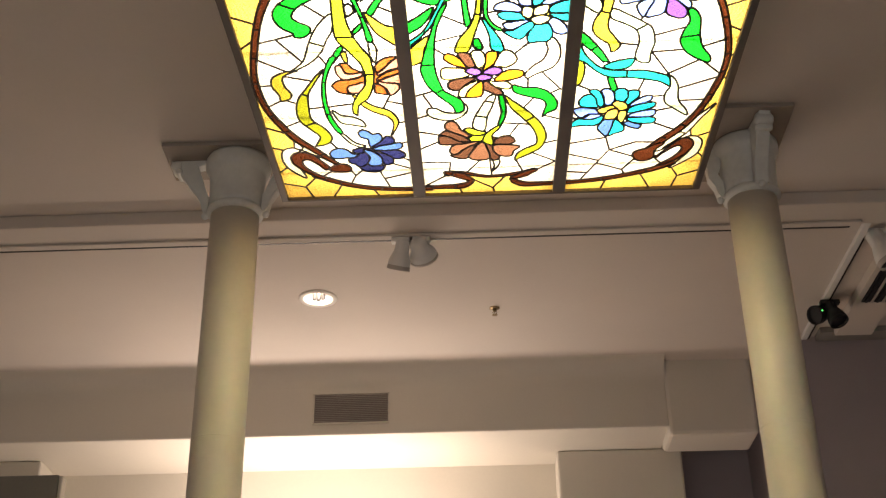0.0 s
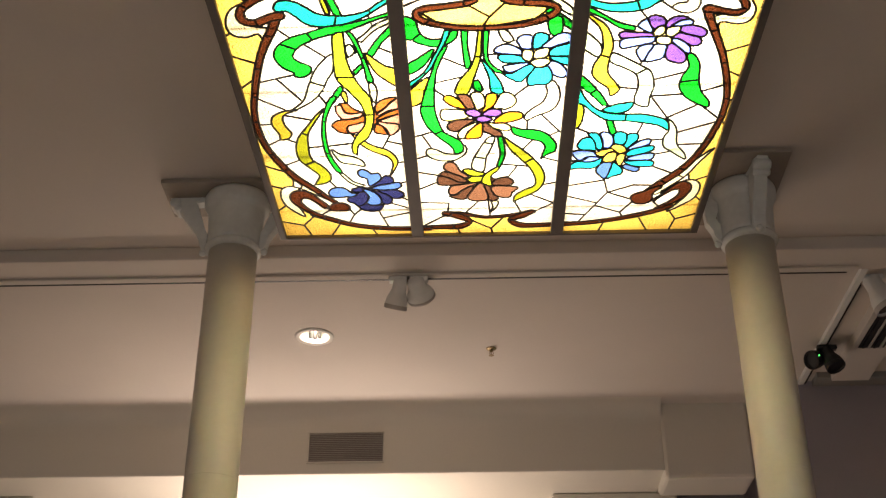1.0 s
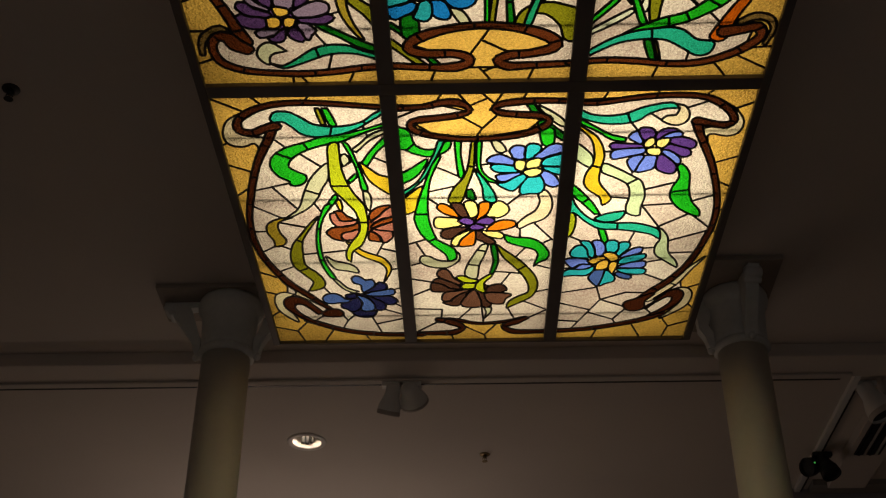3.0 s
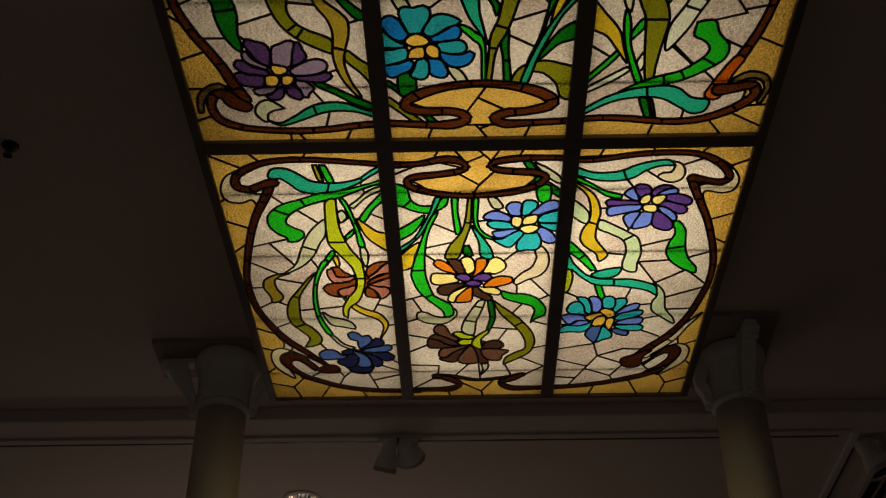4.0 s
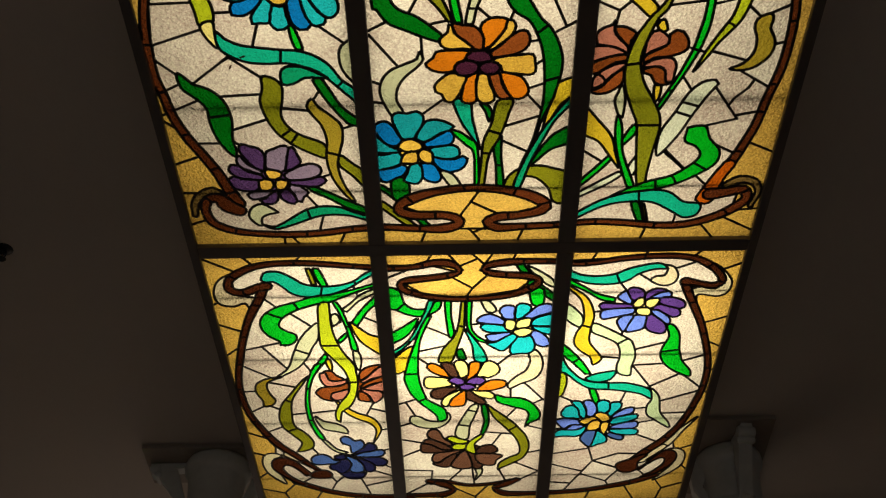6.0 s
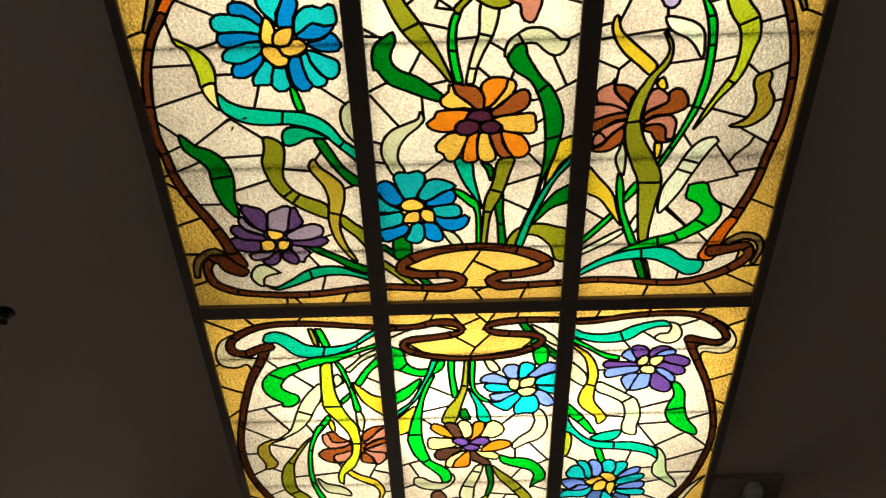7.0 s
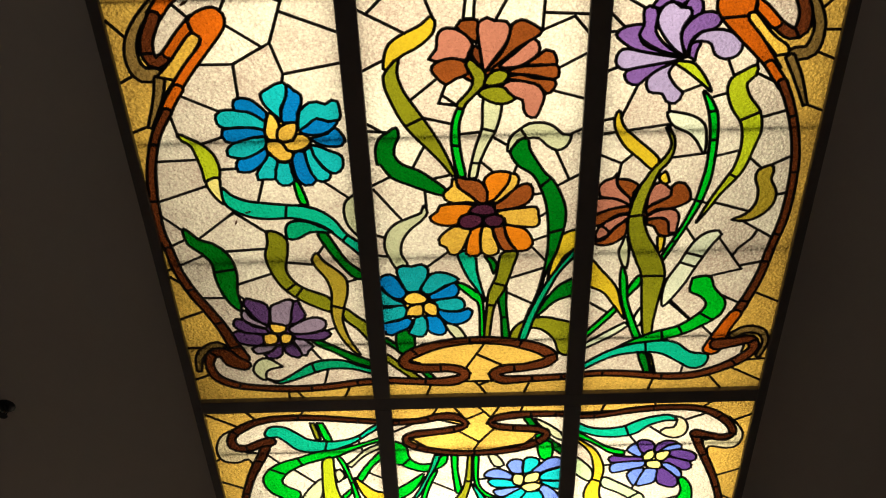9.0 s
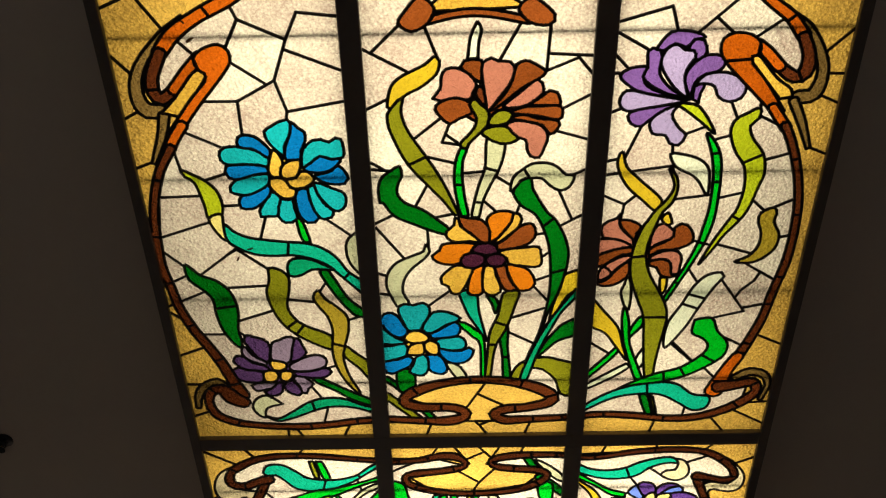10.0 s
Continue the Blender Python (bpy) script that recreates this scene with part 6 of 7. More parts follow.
row_near.piece("sienna", (8.8, 207.1), (11.0, 209.0), (13.0, 211.4), (15.0, 213.0), (16.7, 212.8), (17.4, 210.2), (16.4, 207.8), (14.0, 206.4), (11.1, 205.7), (9.0, 205.7))
row_near.piece("gold", (9.2, 204.7), (11.1, 205.7), (14.4, 206.1), (18.1, 206.3), (18.7, 204.1), (18.9, 201.3), (17.5, 200.3), (14.1, 200.8), (11.6, 201.1), (11.1, 203.1))
row_near.piece("orange", (11.1, 201.1), (13.2, 200.8), (15.6, 199.9), (17.1, 197.6), (17.6, 195.2), (16.4, 193.3), (14.1, 193.1), (12.7, 195.3), (11.6, 198.3))
row_near.piece("sienna", (8.6, 200.6), (10.9, 200.9), (11.5, 197.7), (12.7, 195.0), (13.6, 193.5), (11.3, 193.0), (9.9, 195.1), (9.1, 197.7))
row_near.piece("gold", (6.5, 200.9), (8.2, 200.6), (8.8, 197.7), (9.7, 195.1), (9.8, 192.7), (7.8, 191.7), (6.1, 192.8), (5.7, 195.8), (5.9, 198.9))
row_near.piece("orange", (6.1, 201.2), (5.7, 198.7), (5.7, 195.2), (5.7, 192.5), (4.2, 191.8), (2.4, 192.6), (2.7, 196.4), (3.7, 199.9))
row_near.piece("gold", (-3.7, 197.1), (-2.8, 198.8), (-0.3, 201.1), (1.8, 200.8), (3.5, 199.9), (2.7, 197.0), (1.6, 194.1), (0.3, 192.3), (-1.4, 192.7), (-2.1, 194.7), (-3.5, 195.6))
row_near.piece("orange", (-5.5, 204.0), (-3.8, 205.7), (-3.1, 207.4), (-0.6, 207.8), (2.3, 207.8), (4.2, 207.2), (3.1, 205.0), (0.8, 201.9), (-1.9, 201.4), (-4.5, 202.3))
row_near.piece("wine", (3.3, 205.5), (4.8, 207.4), (7.3, 207.6), (8.8, 206.5), (9.0, 204.7), (6.9, 204.1), (4.8, 204.5))
row_near.piece("wine", (0.8, 202.2), (1.7, 204.2), (4.0, 204.8), (6.1, 203.8), (6.1, 201.8), (4.4, 200.4), (1.8, 200.5))
row_near.piece("wine", (6.5, 203.2), (8.2, 204.4), (10.2, 204.0), (11.1, 202.3), (10.3, 200.9), (8.2, 200.6), (6.7, 201.5))
row_near.oval("gold", -9.5, 176.0, 4.0, 4.0)
row_near.piece("lagoon", (-13.7, 188.1), (-12.3, 189.3), (-10.2, 188.9), (-8.0, 189.6), (-6.5, 187.9), (-6.8, 185.2), (-8.2, 182.4), (-8.7, 180.9), (-11.6, 180.6), (-12.8, 183.5), (-13.6, 185.9))
row_near.piece("lagoon", (-8.4, 180.9), (-7.3, 184.0), (-5.7, 186.4), (-3.5, 186.8), (-1.3, 186.0), (0.6, 184.4), (-0.5, 183.2), (-2.7, 182.3), (-4.9, 180.5), (-6.7, 179.6))
row_near.piece("blue", (-6.7, 179.2), (-4.7, 180.5), (-2.3, 182.3), (-0.5, 183.2), (0.6, 181.3), (-0.1, 178.8), (-2.3, 177.9), (-5.0, 177.8), (-6.3, 177.8))
row_near.piece("lagoon", (-5.2, 177.3), (-2.3, 178.1), (0.4, 178.3), (1.7, 176.8), (1.7, 174.6), (-0.1, 173.7), (-2.4, 173.8), (-4.4, 174.4))
row_near.piece("blue", (-4.5, 174.4), (-2.4, 173.7), (0.8, 173.6), (2.6, 174.6), (3.7, 173.6), (3.0, 171.0), (1.2, 169.4), (-1.1, 169.1), (-2.9, 170.1), (-4.4, 172.4))
row_near.piece("blue", (-7.5, 172.2), (-4.9, 172.1), (-3.6, 170.5), (-2.7, 167.1), (-3.7, 165.5), (-5.7, 165.8), (-7.2, 167.2), (-7.4, 169.9))
row_near.piece("lagoon", (-10.1, 171.6), (-8.3, 172.4), (-7.4, 171.2), (-7.3, 167.2), (-8.5, 165.1), (-10.3, 165.2), (-11.9, 166.3), (-10.9, 168.9))
row_near.piece("blue", (-17.7, 170.1), (-14.7, 170.7), (-11.9, 171.9), (-10.8, 170.9), (-11.8, 168.3), (-13.9, 167.0), (-16.1, 165.7), (-17.4, 166.1))
row_near.piece("lagoon", (-18.6, 174.7), (-15.4, 175.6), (-12.9, 176.2), (-12.0, 174.5), (-12.3, 172.3), (-14.7, 171.0), (-18.8, 170.2))
row_near.piece("lagoon", (-18.6, 182.3), (-16.5, 180.1), (-14.8, 178.3), (-12.2, 176.5), (-14.5, 176.0), (-16.9, 176.1), (-18.9, 176.9))
row_near.piece("blue", (-18.0, 184.2), (-17.1, 186.1), (-15.3, 186.5), (-13.8, 185.0), (-12.6, 182.2), (-11.8, 180.3), (-13.0, 178.4), (-15.2, 178.8), (-17.1, 181.3))
row_near.piece("gold", (-12.8, 177.8), (-11.6, 180.0), (-9.6, 180.6), (-7.6, 179.3), (-6.9, 177.5), (-8.6, 176.5), (-10.9, 176.3))
row_near.piece("gold", (-12.1, 173.9), (-11.1, 175.8), (-8.4, 176.3), (-8.3, 172.5), (-10.6, 172.2), (-12.4, 172.5))
row_near.piece("gold", (-8.0, 175.8), (-6.8, 177.1), (-5.0, 176.2), (-4.6, 174.4), (-4.9, 172.3), (-6.9, 172.5), (-7.9, 173.8))
row_near.oval("sienna", 9.1, 243.6, 7.5, 4.0)
row_near.piece("sienna", (1.3, 253.6), (2.1, 255.0), (5.4, 255.0), (5.6, 252.6), (5.2, 249.8), (4.0, 250.7), (2.5, 252.1))
row_near.piece("sienna", (-3.9, 243.5), (-2.9, 245.3), (0.0, 246.3), (3.0, 245.2), (3.4, 242.5), (1.0, 241.3), (-1.0, 239.9), (-2.2, 240.8))
row_near.piece("rose", (-4.3, 246.2), (-2.8, 248.5), (-2.5, 251.4), (-1.5, 253.1), (0.6, 253.3), (3.0, 251.8), (4.4, 249.5), (3.7, 247.5), (3.0, 245.8), (0.0, 246.3), (-2.9, 245.6))
row_near.piece("brown", (4.2, 247.2), (4.9, 249.2), (5.9, 248.3), (6.5, 244.5), (5.4, 244.8))
row_near.piece("sienna", (11.9, 252.5), (12.3, 253.9), (14.0, 254.8), (15.7, 254.1), (18.1, 252.1), (16.5, 250.4), (13.6, 248.5), (10.8, 245.9), (7.9, 243.3), (6.8, 243.0), (9.3, 245.9), (11.2, 249.4))
row_near.piece("rose", (5.4, 252.7), (5.6, 254.3), (7.3, 255.5), (8.7, 254.8), (11.1, 254.5), (11.9, 252.5), (11.0, 249.4), (8.8, 245.9), (6.8, 243.0), (6.3, 245.1))
row_near.piece("rose", (9.8, 244.0), (12.7, 247.0), (16.5, 250.4), (17.8, 248.1), (17.1, 246.4), (14.7, 244.4), (12.3, 243.7))
row_near.piece("sienna", (15.2, 244.3), (17.6, 246.4), (19.0, 247.7), (20.5, 247.2), (21.2, 244.1), (18.2, 244.2))
row_near.piece("sienna", (11.3, 242.6), (13.8, 243.8), (17.7, 244.0), (21.2, 244.0), (21.8, 242.1), (21.0, 240.6), (16.8, 241.6), (13.8, 242.0))
row_near.piece("sienna", (11.4, 241.1), (13.8, 242.0), (16.8, 241.0), (21.0, 240.3), (20.9, 238.2), (19.4, 237.0), (17.8, 239.2), (15.3, 240.1))
row_near.piece("rose", (10.4, 239.3), (12.1, 240.5), (15.3, 240.1), (17.9, 238.9), (19.0, 236.4), (18.3, 233.3), (17.4, 231.1), (15.6, 231.5), (14.8, 233.4), (14.5, 235.6), (12.4, 236.5), (11.2, 237.8))
row_near.piece("moss", (3.0, 244.6), (4.0, 246.0), (5.4, 244.5), (6.9, 242.7), (6.7, 239.7), (4.9, 237.3), (2.9, 234.9), (2.4, 233.6), (0.9, 234.6), (2.4, 236.7), (3.9, 238.8), (4.4, 241.3))
row_near.piece("moss", (6.7, 239.7), (7.9, 242.4), (9.8, 243.3), (11.7, 242.3), (10.9, 240.2), (8.9, 239.4))
row_near.piece("moss", (5.4, 237.6), (7.4, 239.1), (10.4, 239.1), (11.7, 237.5), (13.0, 235.9), (10.5, 234.7), (7.9, 235.4))
row_near.facet("gold", (-5.5, 266.1), (-2.2, 269.4), (10.4, 269.2), (14.2, 266.7), (4.1, 266.2))
row_near.band("sienna", (-5.4, 263.9, 1.6), (-0.2, 265.3, 1.6), (4.1, 265.7, 1.6), (8.4, 265.2, 1.6), (14.3, 263.8, 1.6))
row_near.piece("sienna", (-10.5, 263.5), (-9.1, 266.2), (-6.3, 269.2), (-3.6, 266.8), (-4.9, 263.4), (-8.0, 261.7))
row_near.piece("sienna", (12.4, 266.5), (15.2, 268.6), (19.3, 264.9), (18.3, 262.7), (14.6, 263.3))
row_near.piece("green", (42.8, 184.3), (43.2, 181.3), (40.4, 176.9), (37.1, 170.6), (30.2, 161.8), (30.2, 163.7), (35.2, 170.6), (39.2, 176.5), (41.2, 181.8))
row_near.piece("mint", (30.2, 160.1), (40.5, 168.2), (41.5, 167.3), (37.6, 163.5), (30.2, 158.6))
row_near.piece("mint", (42.6, 169.6), (44.4, 173.7), (44.6, 168.6), (43.5, 166.7))
row_near.piece("pale", (38.7, 197.0), (39.7, 192.5), (39.6, 186.6), (38.6, 187.4), (37.4, 191.7), (38.0, 194.6))
row_near.piece("yellow", (30.2, 190.6), (34.1, 185.8), (37.6, 180.5), (39.0, 175.1), (40.3, 169.6), (37.4, 174.3), (34.6, 178.8), (30.2, 182.4))
row_near.piece("forest", (44.7, 156.6), (46.6, 156.6), (48.3, 149.6), (47.0, 149.3))
row_near.piece("moss", (47.1, 157.1), (48.0, 156.1), (49.6, 149.2), (49.0, 149.3))
row_near.piece("green", (38.6, 187.4), (39.9, 183.1), (40.8, 175.1), (43.5, 166.7), (44.8, 162.4), (43.2, 162.5), (41.1, 168.7), (39.2, 176.0), (38.3, 183.1))
row_near.piece("mint", (59.5, 197.8), (60.3, 196.6), (58.3, 192.9), (55.5, 186.2), (53.2, 180.2), (49.2, 173.6), (49.0, 181.2), (51.7, 188.0), (54.0, 193.9), (56.6, 197.1))
row_near.joint((53.2, 191.0), (57.0, 189.6))
row_near.joint((52.0, 188.0), (56.1, 186.2))
row_near.piece("yellow", (44.5, 213.8), (45.8, 215.6), (46.9, 212.6), (45.9, 211.8))
row_near.piece("yellow", (45.9, 196.5), (47.4, 196.5), (47.4, 192.3), (46.5, 191.1))
row_near.piece("lime", (61.5, 242.8), (61.6, 240.2), (60.1, 238.3), (61.1, 235.1), (63.8, 231.1), (64.8, 226.3), (64.1, 222.2), (62.4, 215.1), (58.6, 208.9), (56.8, 205.1), (54.1, 200.4), (56.5, 207.4), (59.2, 213.5), (60.5, 216.6), (61.1, 222.2), (60.3, 227.8), (57.9, 231.8), (56.3, 236.5), (56.8, 239.7), (59.1, 241.5))
row_near.joint((59.9, 228.8), (63.8, 230.9))
row_near.joint((59.9, 214.2), (62.1, 212.7))
row_near.piece("mint", (44.6, 231.4), (46.7, 231.4), (50.1, 230.3), (52.5, 228.3), (53.4, 225.2), (53.5, 220.3), (51.4, 223.8), (49.5, 225.9), (46.0, 228.1))
row_near.piece("green", (51.4, 236.6), (53.3, 234.6), (55.1, 230.6), (55.8, 225.1), (56.0, 219.5), (55.9, 213.8), (55.3, 209.7), (54.4, 205.9), (52.2, 199.6), (50.3, 194.8), (47.9, 189.0), (47.2, 189.8), (49.1, 194.8), (51.0, 199.6), (53.1, 206.7), (53.9, 212.1), (54.4, 216.7), (54.2, 225.2), (53.1, 231.3))
row_near.joint((53.1, 231.3), (55.0, 231.6))
row_near.joint((54.1, 223.8), (56.0, 223.9))
row_near.joint((53.4, 206.9), (54.9, 206.5))
row_near.joint((49.4, 194.9), (51.0, 194.3))
row_near.piece("lime", (44.3, 244.2), (46.9, 244.0), (49.0, 243.3), (51.5, 239.8), (53.0, 236.5), (50.1, 239.2), (47.2, 241.8))
row_near.piece("yellow", (34.7, 232.3), (35.8, 228.3), (38.8, 224.8), (44.0, 219.1), (42.9, 216.2), (39.9, 219.1), (36.5, 222.7), (34.3, 226.9), (33.8, 230.3))
row_near.piece("olive", (65.8, 215.2), (68.4, 216.6), (69.2, 214.8), (69.0, 212.5), (70.7, 208.7), (70.3, 204.8), (67.8, 201.7), (65.1, 200.6), (62.0, 201.0), (64.8, 202.6), (66.6, 205.7), (66.6, 209.5), (65.6, 212.6))
row_near.oval("sienna", 40.4, 203.7, 3.0, 4.0)
row_near.piece("rose", (31.8, 209.9), (31.7, 211.8), (33.0, 213.4), (34.8, 214.2), (35.5, 215.5), (35.5, 212.6), (36.5, 210.6), (38.8, 207.9), (38.7, 206.2), (36.3, 207.6), (33.4, 208.5), (32.1, 208.8))
row_near.piece("sienna", (35.4, 213.5), (37.1, 213.7), (38.7, 213.1), (40.3, 211.7), (39.4, 209.8), (39.1, 207.9), (36.9, 210.4), (35.8, 212.0))
row_near.piece("rose", (29.7, 206.7), (30.7, 208.0), (32.9, 208.4), (35.9, 207.9), (38.9, 205.9), (36.9, 205.7), (34.0, 204.9), (31.6, 203.8), (29.9, 203.6))
row_near.piece("sienna", (30.0, 203.3), (31.6, 203.6), (34.0, 204.8), (36.9, 205.6), (38.9, 205.7), (38.9, 204.0), (36.6, 203.5), (34.6, 202.1), (32.7, 200.4), (30.1, 200.5))
row_near.piece("rose", (33.1, 200.4), (35.1, 202.1), (37.1, 203.2), (39.0, 203.2), (38.2, 201.7), (36.1, 199.8), (34.7, 198.1))
row_near.piece("rose", (31.9, 198.4), (32.9, 200.1), (34.7, 198.1), (33.8, 196.7), (31.9, 195.9))
row_near.piece("sienna", (31.3, 194.9), (33.8, 196.1), (35.7, 198.9), (38.3, 201.4), (38.7, 198.0), (37.6, 196.0), (35.2, 194.3), (32.7, 194.2))
row_near.piece("rose", (42.6, 206.4), (42.9, 209.7), (43.9, 212.1), (45.1, 212.6), (46.7, 211.3), (47.7, 210.2), (47.6, 208.5), (45.8, 207.5), (43.9, 206.4), (42.6, 205.0))
row_near.piece("sienna", (42.4, 204.5), (43.9, 206.1), (46.1, 207.4), (47.6, 208.8), (47.6, 211.2), (49.0, 212.4), (50.3, 212.0), (51.8, 209.5), (51.9, 207.1), (50.2, 205.7), (47.8, 204.9), (44.9, 204.7), (42.9, 203.1))
row_near.piece("rose", (42.6, 202.2), (44.5, 203.9), (47.0, 204.7), (49.1, 204.3), (50.1, 202.3), (50.0, 200.1), (49.8, 197.5), (48.3, 197.5), (47.8, 200.7), (46.4, 202.1), (44.3, 201.9))
row_near.piece("sienna", (42.7, 201.1), (44.3, 201.9), (46.2, 202.0), (47.8, 200.7), (48.3, 197.5), (49.8, 197.3), (47.8, 196.5), (45.8, 197.3), (44.7, 199.6), (43.2, 200.2))
row_near.piece("moss", (44.7, 227.7), (46.6, 225.3), (47.1, 221.8), (46.3, 218.3), (44.6, 215.8), (43.3, 211.5), (42.3, 206.9), (42.1, 203.0), (43.5, 197.4), (46.4, 191.5), (48.1, 187.3), (48.7, 182.9), (48.0, 175.9), (47.4, 168.5), (47.2, 164.3), (45.4, 163.4), (44.1, 174.1), (43.2, 183.9), (41.5, 189.1), (39.4, 195.8), (38.8, 201.5), (39.4, 207.0), (40.9, 212.3), (41.5, 213.3), (42.9, 216.2), (45.3, 219.7), (46.3, 223.2))
row_near.joint((38.9, 202.7), (42.6, 203.2))
row_near.joint((43.4, 183.9), (48.3, 183.8))
row_near.piece("green", (55.3, 182.8), (59.3, 183.3), (61.0, 179.2), (63.9, 175.1), (63.9, 171.4), (62.1, 168.7), (56.8, 164.6), (51.9, 162.3), (46.9, 161.0), (41.8, 159.9), (37.4, 157.5), (41.7, 161.1), (47.8, 164.5), (53.4, 166.5), (58.0, 170.6), (59.5, 173.8), (57.9, 176.6), (55.2, 178.4), (55.2, 181.5))
row_near.joint((58.7, 170.6), (61.5, 168.5))
row_near.joint((53.4, 167.0), (55.0, 163.7))
row_near.joint((49.7, 165.5), (50.2, 161.9))
row_near.piece("teal", (30.2, 152.2), (36.1, 157.3), (41.8, 160.1), (46.2, 161.0), (50.7, 161.4), (54.1, 160.3), (57.7, 156.9), (62.1, 155.8), (61.6, 151.8), (58.4, 150.9), (54.8, 153.5), (50.6, 156.5), (46.6, 157.3), (40.7, 156.7), (36.3, 154.8), (30.2, 150.6))
row_near.joint((46.2, 161.0), (46.6, 157.1))
row_near.piece("amethyst", (32.7, 250.8), (34.5, 252.6), (38.1, 252.8), (37.4, 250.0), (39.3, 247.6), (46.3, 245.0, 1), (37.7, 246.8), (34.6, 248.5))
row_near.piece("lilac", (33.0, 244.5), (33.6, 246.8), (35.2, 247.4), (38.9, 246.4), (46.4, 244.8, 1), (41.5, 243.2), (35.9, 242.4), (33.9, 242.8))
row_near.piece("amethyst", (35.4, 242.1), (41.2, 243.5), (45.3, 244.2, 1), (39.5, 240.2), (37.9, 238.6), (35.7, 239.3))
row_near.piece("lilac", (45.3, 244.1, 1), (43.9, 241.4), (45.4, 238.3), (47.2, 236.1), (45.9, 233.7), (44.0, 234.3), (43.0, 236.2), (40.3, 236.8), (39.6, 239.8), (41.6, 242.1))
row_near.piece("amethyst", (37.9, 252.7), (37.7, 256.5), (39.5, 257.0), (40.5, 255.2), (40.4, 251.3), (42.7, 247.9), (46.3, 245.3, 1), (42.3, 246.5), (38.7, 248.7), (37.2, 250.6))
row_near.piece("amethyst", (39.3, 256.8), (40.9, 259.8), (42.9, 261.0), (46.4, 260.5), (48.3, 259.4), (46.0, 258.0), (45.0, 257.2), (42.7, 258.0), (40.7, 256.5))
row_near.piece("amethyst", (45.4, 256.6), (46.4, 258.9), (48.3, 258.6), (49.1, 256.1), (48.5, 254.7), (47.0, 254.2), (46.5, 256.1))
row_near.piece("lilac", (41.4, 257.0), (43.2, 257.9), (44.8, 256.6), (46.5, 256.4), (47.0, 254.8), (46.0, 253.1), (45.4, 250.5), (46.1, 247.2), (46.9, 245.0, 1), (44.4, 247.0), (41.8, 250.5), (40.4, 253.9))
row_near.piece("amethyst", (47.3, 254.0), (49.5, 255.4), (52.0, 255.1), (53.0, 253.4), (51.9, 251.6), (49.5, 251.0), (47.6, 249.0), (47.1, 245.3, 1), (45.8, 248.3), (45.6, 251.2))
row_near.piece("amethyst", (47.7, 248.2), (49.6, 248.7), (49.0, 246.5), (48.8, 244.2, 1), (47.6, 245.0))
row_near.piece("lilac", (47.6, 248.5, 1), (49.6, 250.9), (53.4, 251.3), (56.8, 249.7), (57.9, 247.6), (57.2, 245.2), (54.9, 244.3), (52.7, 245.4), (51.5, 248.0), (49.8, 248.7))
row_near.band("khaki", (-51.5, 266.0, 0.3), (-55.9, 261.9, 1.5), (-60.6, 256.2, 1.9), (-62.8, 251.4, 2.4), (-63.0, 246.9, 2.9), (-61.6, 244.4, 3.7), (-59.0, 244.4, 3.0))
row_near.band("khaki", (-58.6, 243.1, 2.2), (-59.9, 238.2, 1.8), (-62.8, 231.0, 0.9))
row_near.band("khaki", (64.4, 264.5, 0.4), (67.8, 261.2, 1.6), (71.0, 255.6, 2.1), (72.4, 250.7, 2.2), (71.5, 245.9, 3.0), (68.5, 245.1, 3.1))
row_near.band("khaki", (67.8, 244.3, 1.9), (70.2, 239.2, 1.7), (72.8, 232.4, 0.9))
row_near.band("khaki", (-65.1, 154.6, 1.3), (-64.4, 158.8, 1.8), (-62.6, 161.7, 2.3), (-59.2, 163.2, 3.3), (-57.4, 161.1, 1.9))
row_near.band("khaki", (74.8, 154.9, 1.2), (75.8, 160.1, 1.4), (74.1, 163.8, 2.1), (70.5, 164.7, 2.5), (67.4, 162.7, 2.0))
row_near.band("rust", (-39.0, 271.6, 2.6), (-43.0, 269.0, 2.9), (-48.8, 265.7, 2.6), (-53.7, 262.1, 3.0), (-57.0, 257.9, 2.8))
row_near.band("brown", (-57.0, 257.9, 2.5), (-59.4, 252.6, 2.5), (-59.7, 248.6, 2.6), (-58.3, 247.1, 2.6), (-55.6, 249.2, 2.2))
row_near.band("rust", (-55.6, 249.2, 2.5), (-52.2, 253.7, 2.4), (-49.4, 257.0, 2.2))
row_near.piece("gold", (-51.4, 253.1), (-49.9, 253.9), (-48.8, 252.8), (-49.7, 250.8), (-53.0, 246.2), (-55.5, 242.8, 1), (-59.0, 243.8, 1), (-56.2, 246.8), (-53.4, 250.5))
row_near.piece("rust", (-50.7, 256.5), (-48.7, 258.6), (-45.5, 259.6), (-43.7, 258.1), (-43.6, 255.6), (-45.2, 252.9), (-48.4, 248.8), (-51.5, 244.8), (-56.2, 238.2, 1), (-58.1, 239.3, 1), (-53.0, 246.5), (-49.2, 251.2), (-49.1, 253.1), (-50.1, 253.9))
row_near.joint((-50.7, 256.5), (-50.1, 253.9))
row_near.band("rust", (-55.4, 240.7, 2.3), (-57.5, 237.5, 2.3), (-59.2, 234.2, 2.3))
row_near.band("brown", (-58.6, 235.0, 2.0), (-61.7, 229.5, 1.8), (-63.8, 223.5, 1.8), (-65.2, 217.2, 1.8), (-65.8, 210.8, 1.8), (-66.1, 202.4, 1.8), (-65.2, 195.8, 1.9), (-64.3, 189.1, 2.0), (-62.2, 182.2, 2.2), (-59.6, 176.4, 2.3), (-57.2, 170.5, 2.5), (-55.5, 164.8, 2.7), (-53.8, 158.6, 3.9))
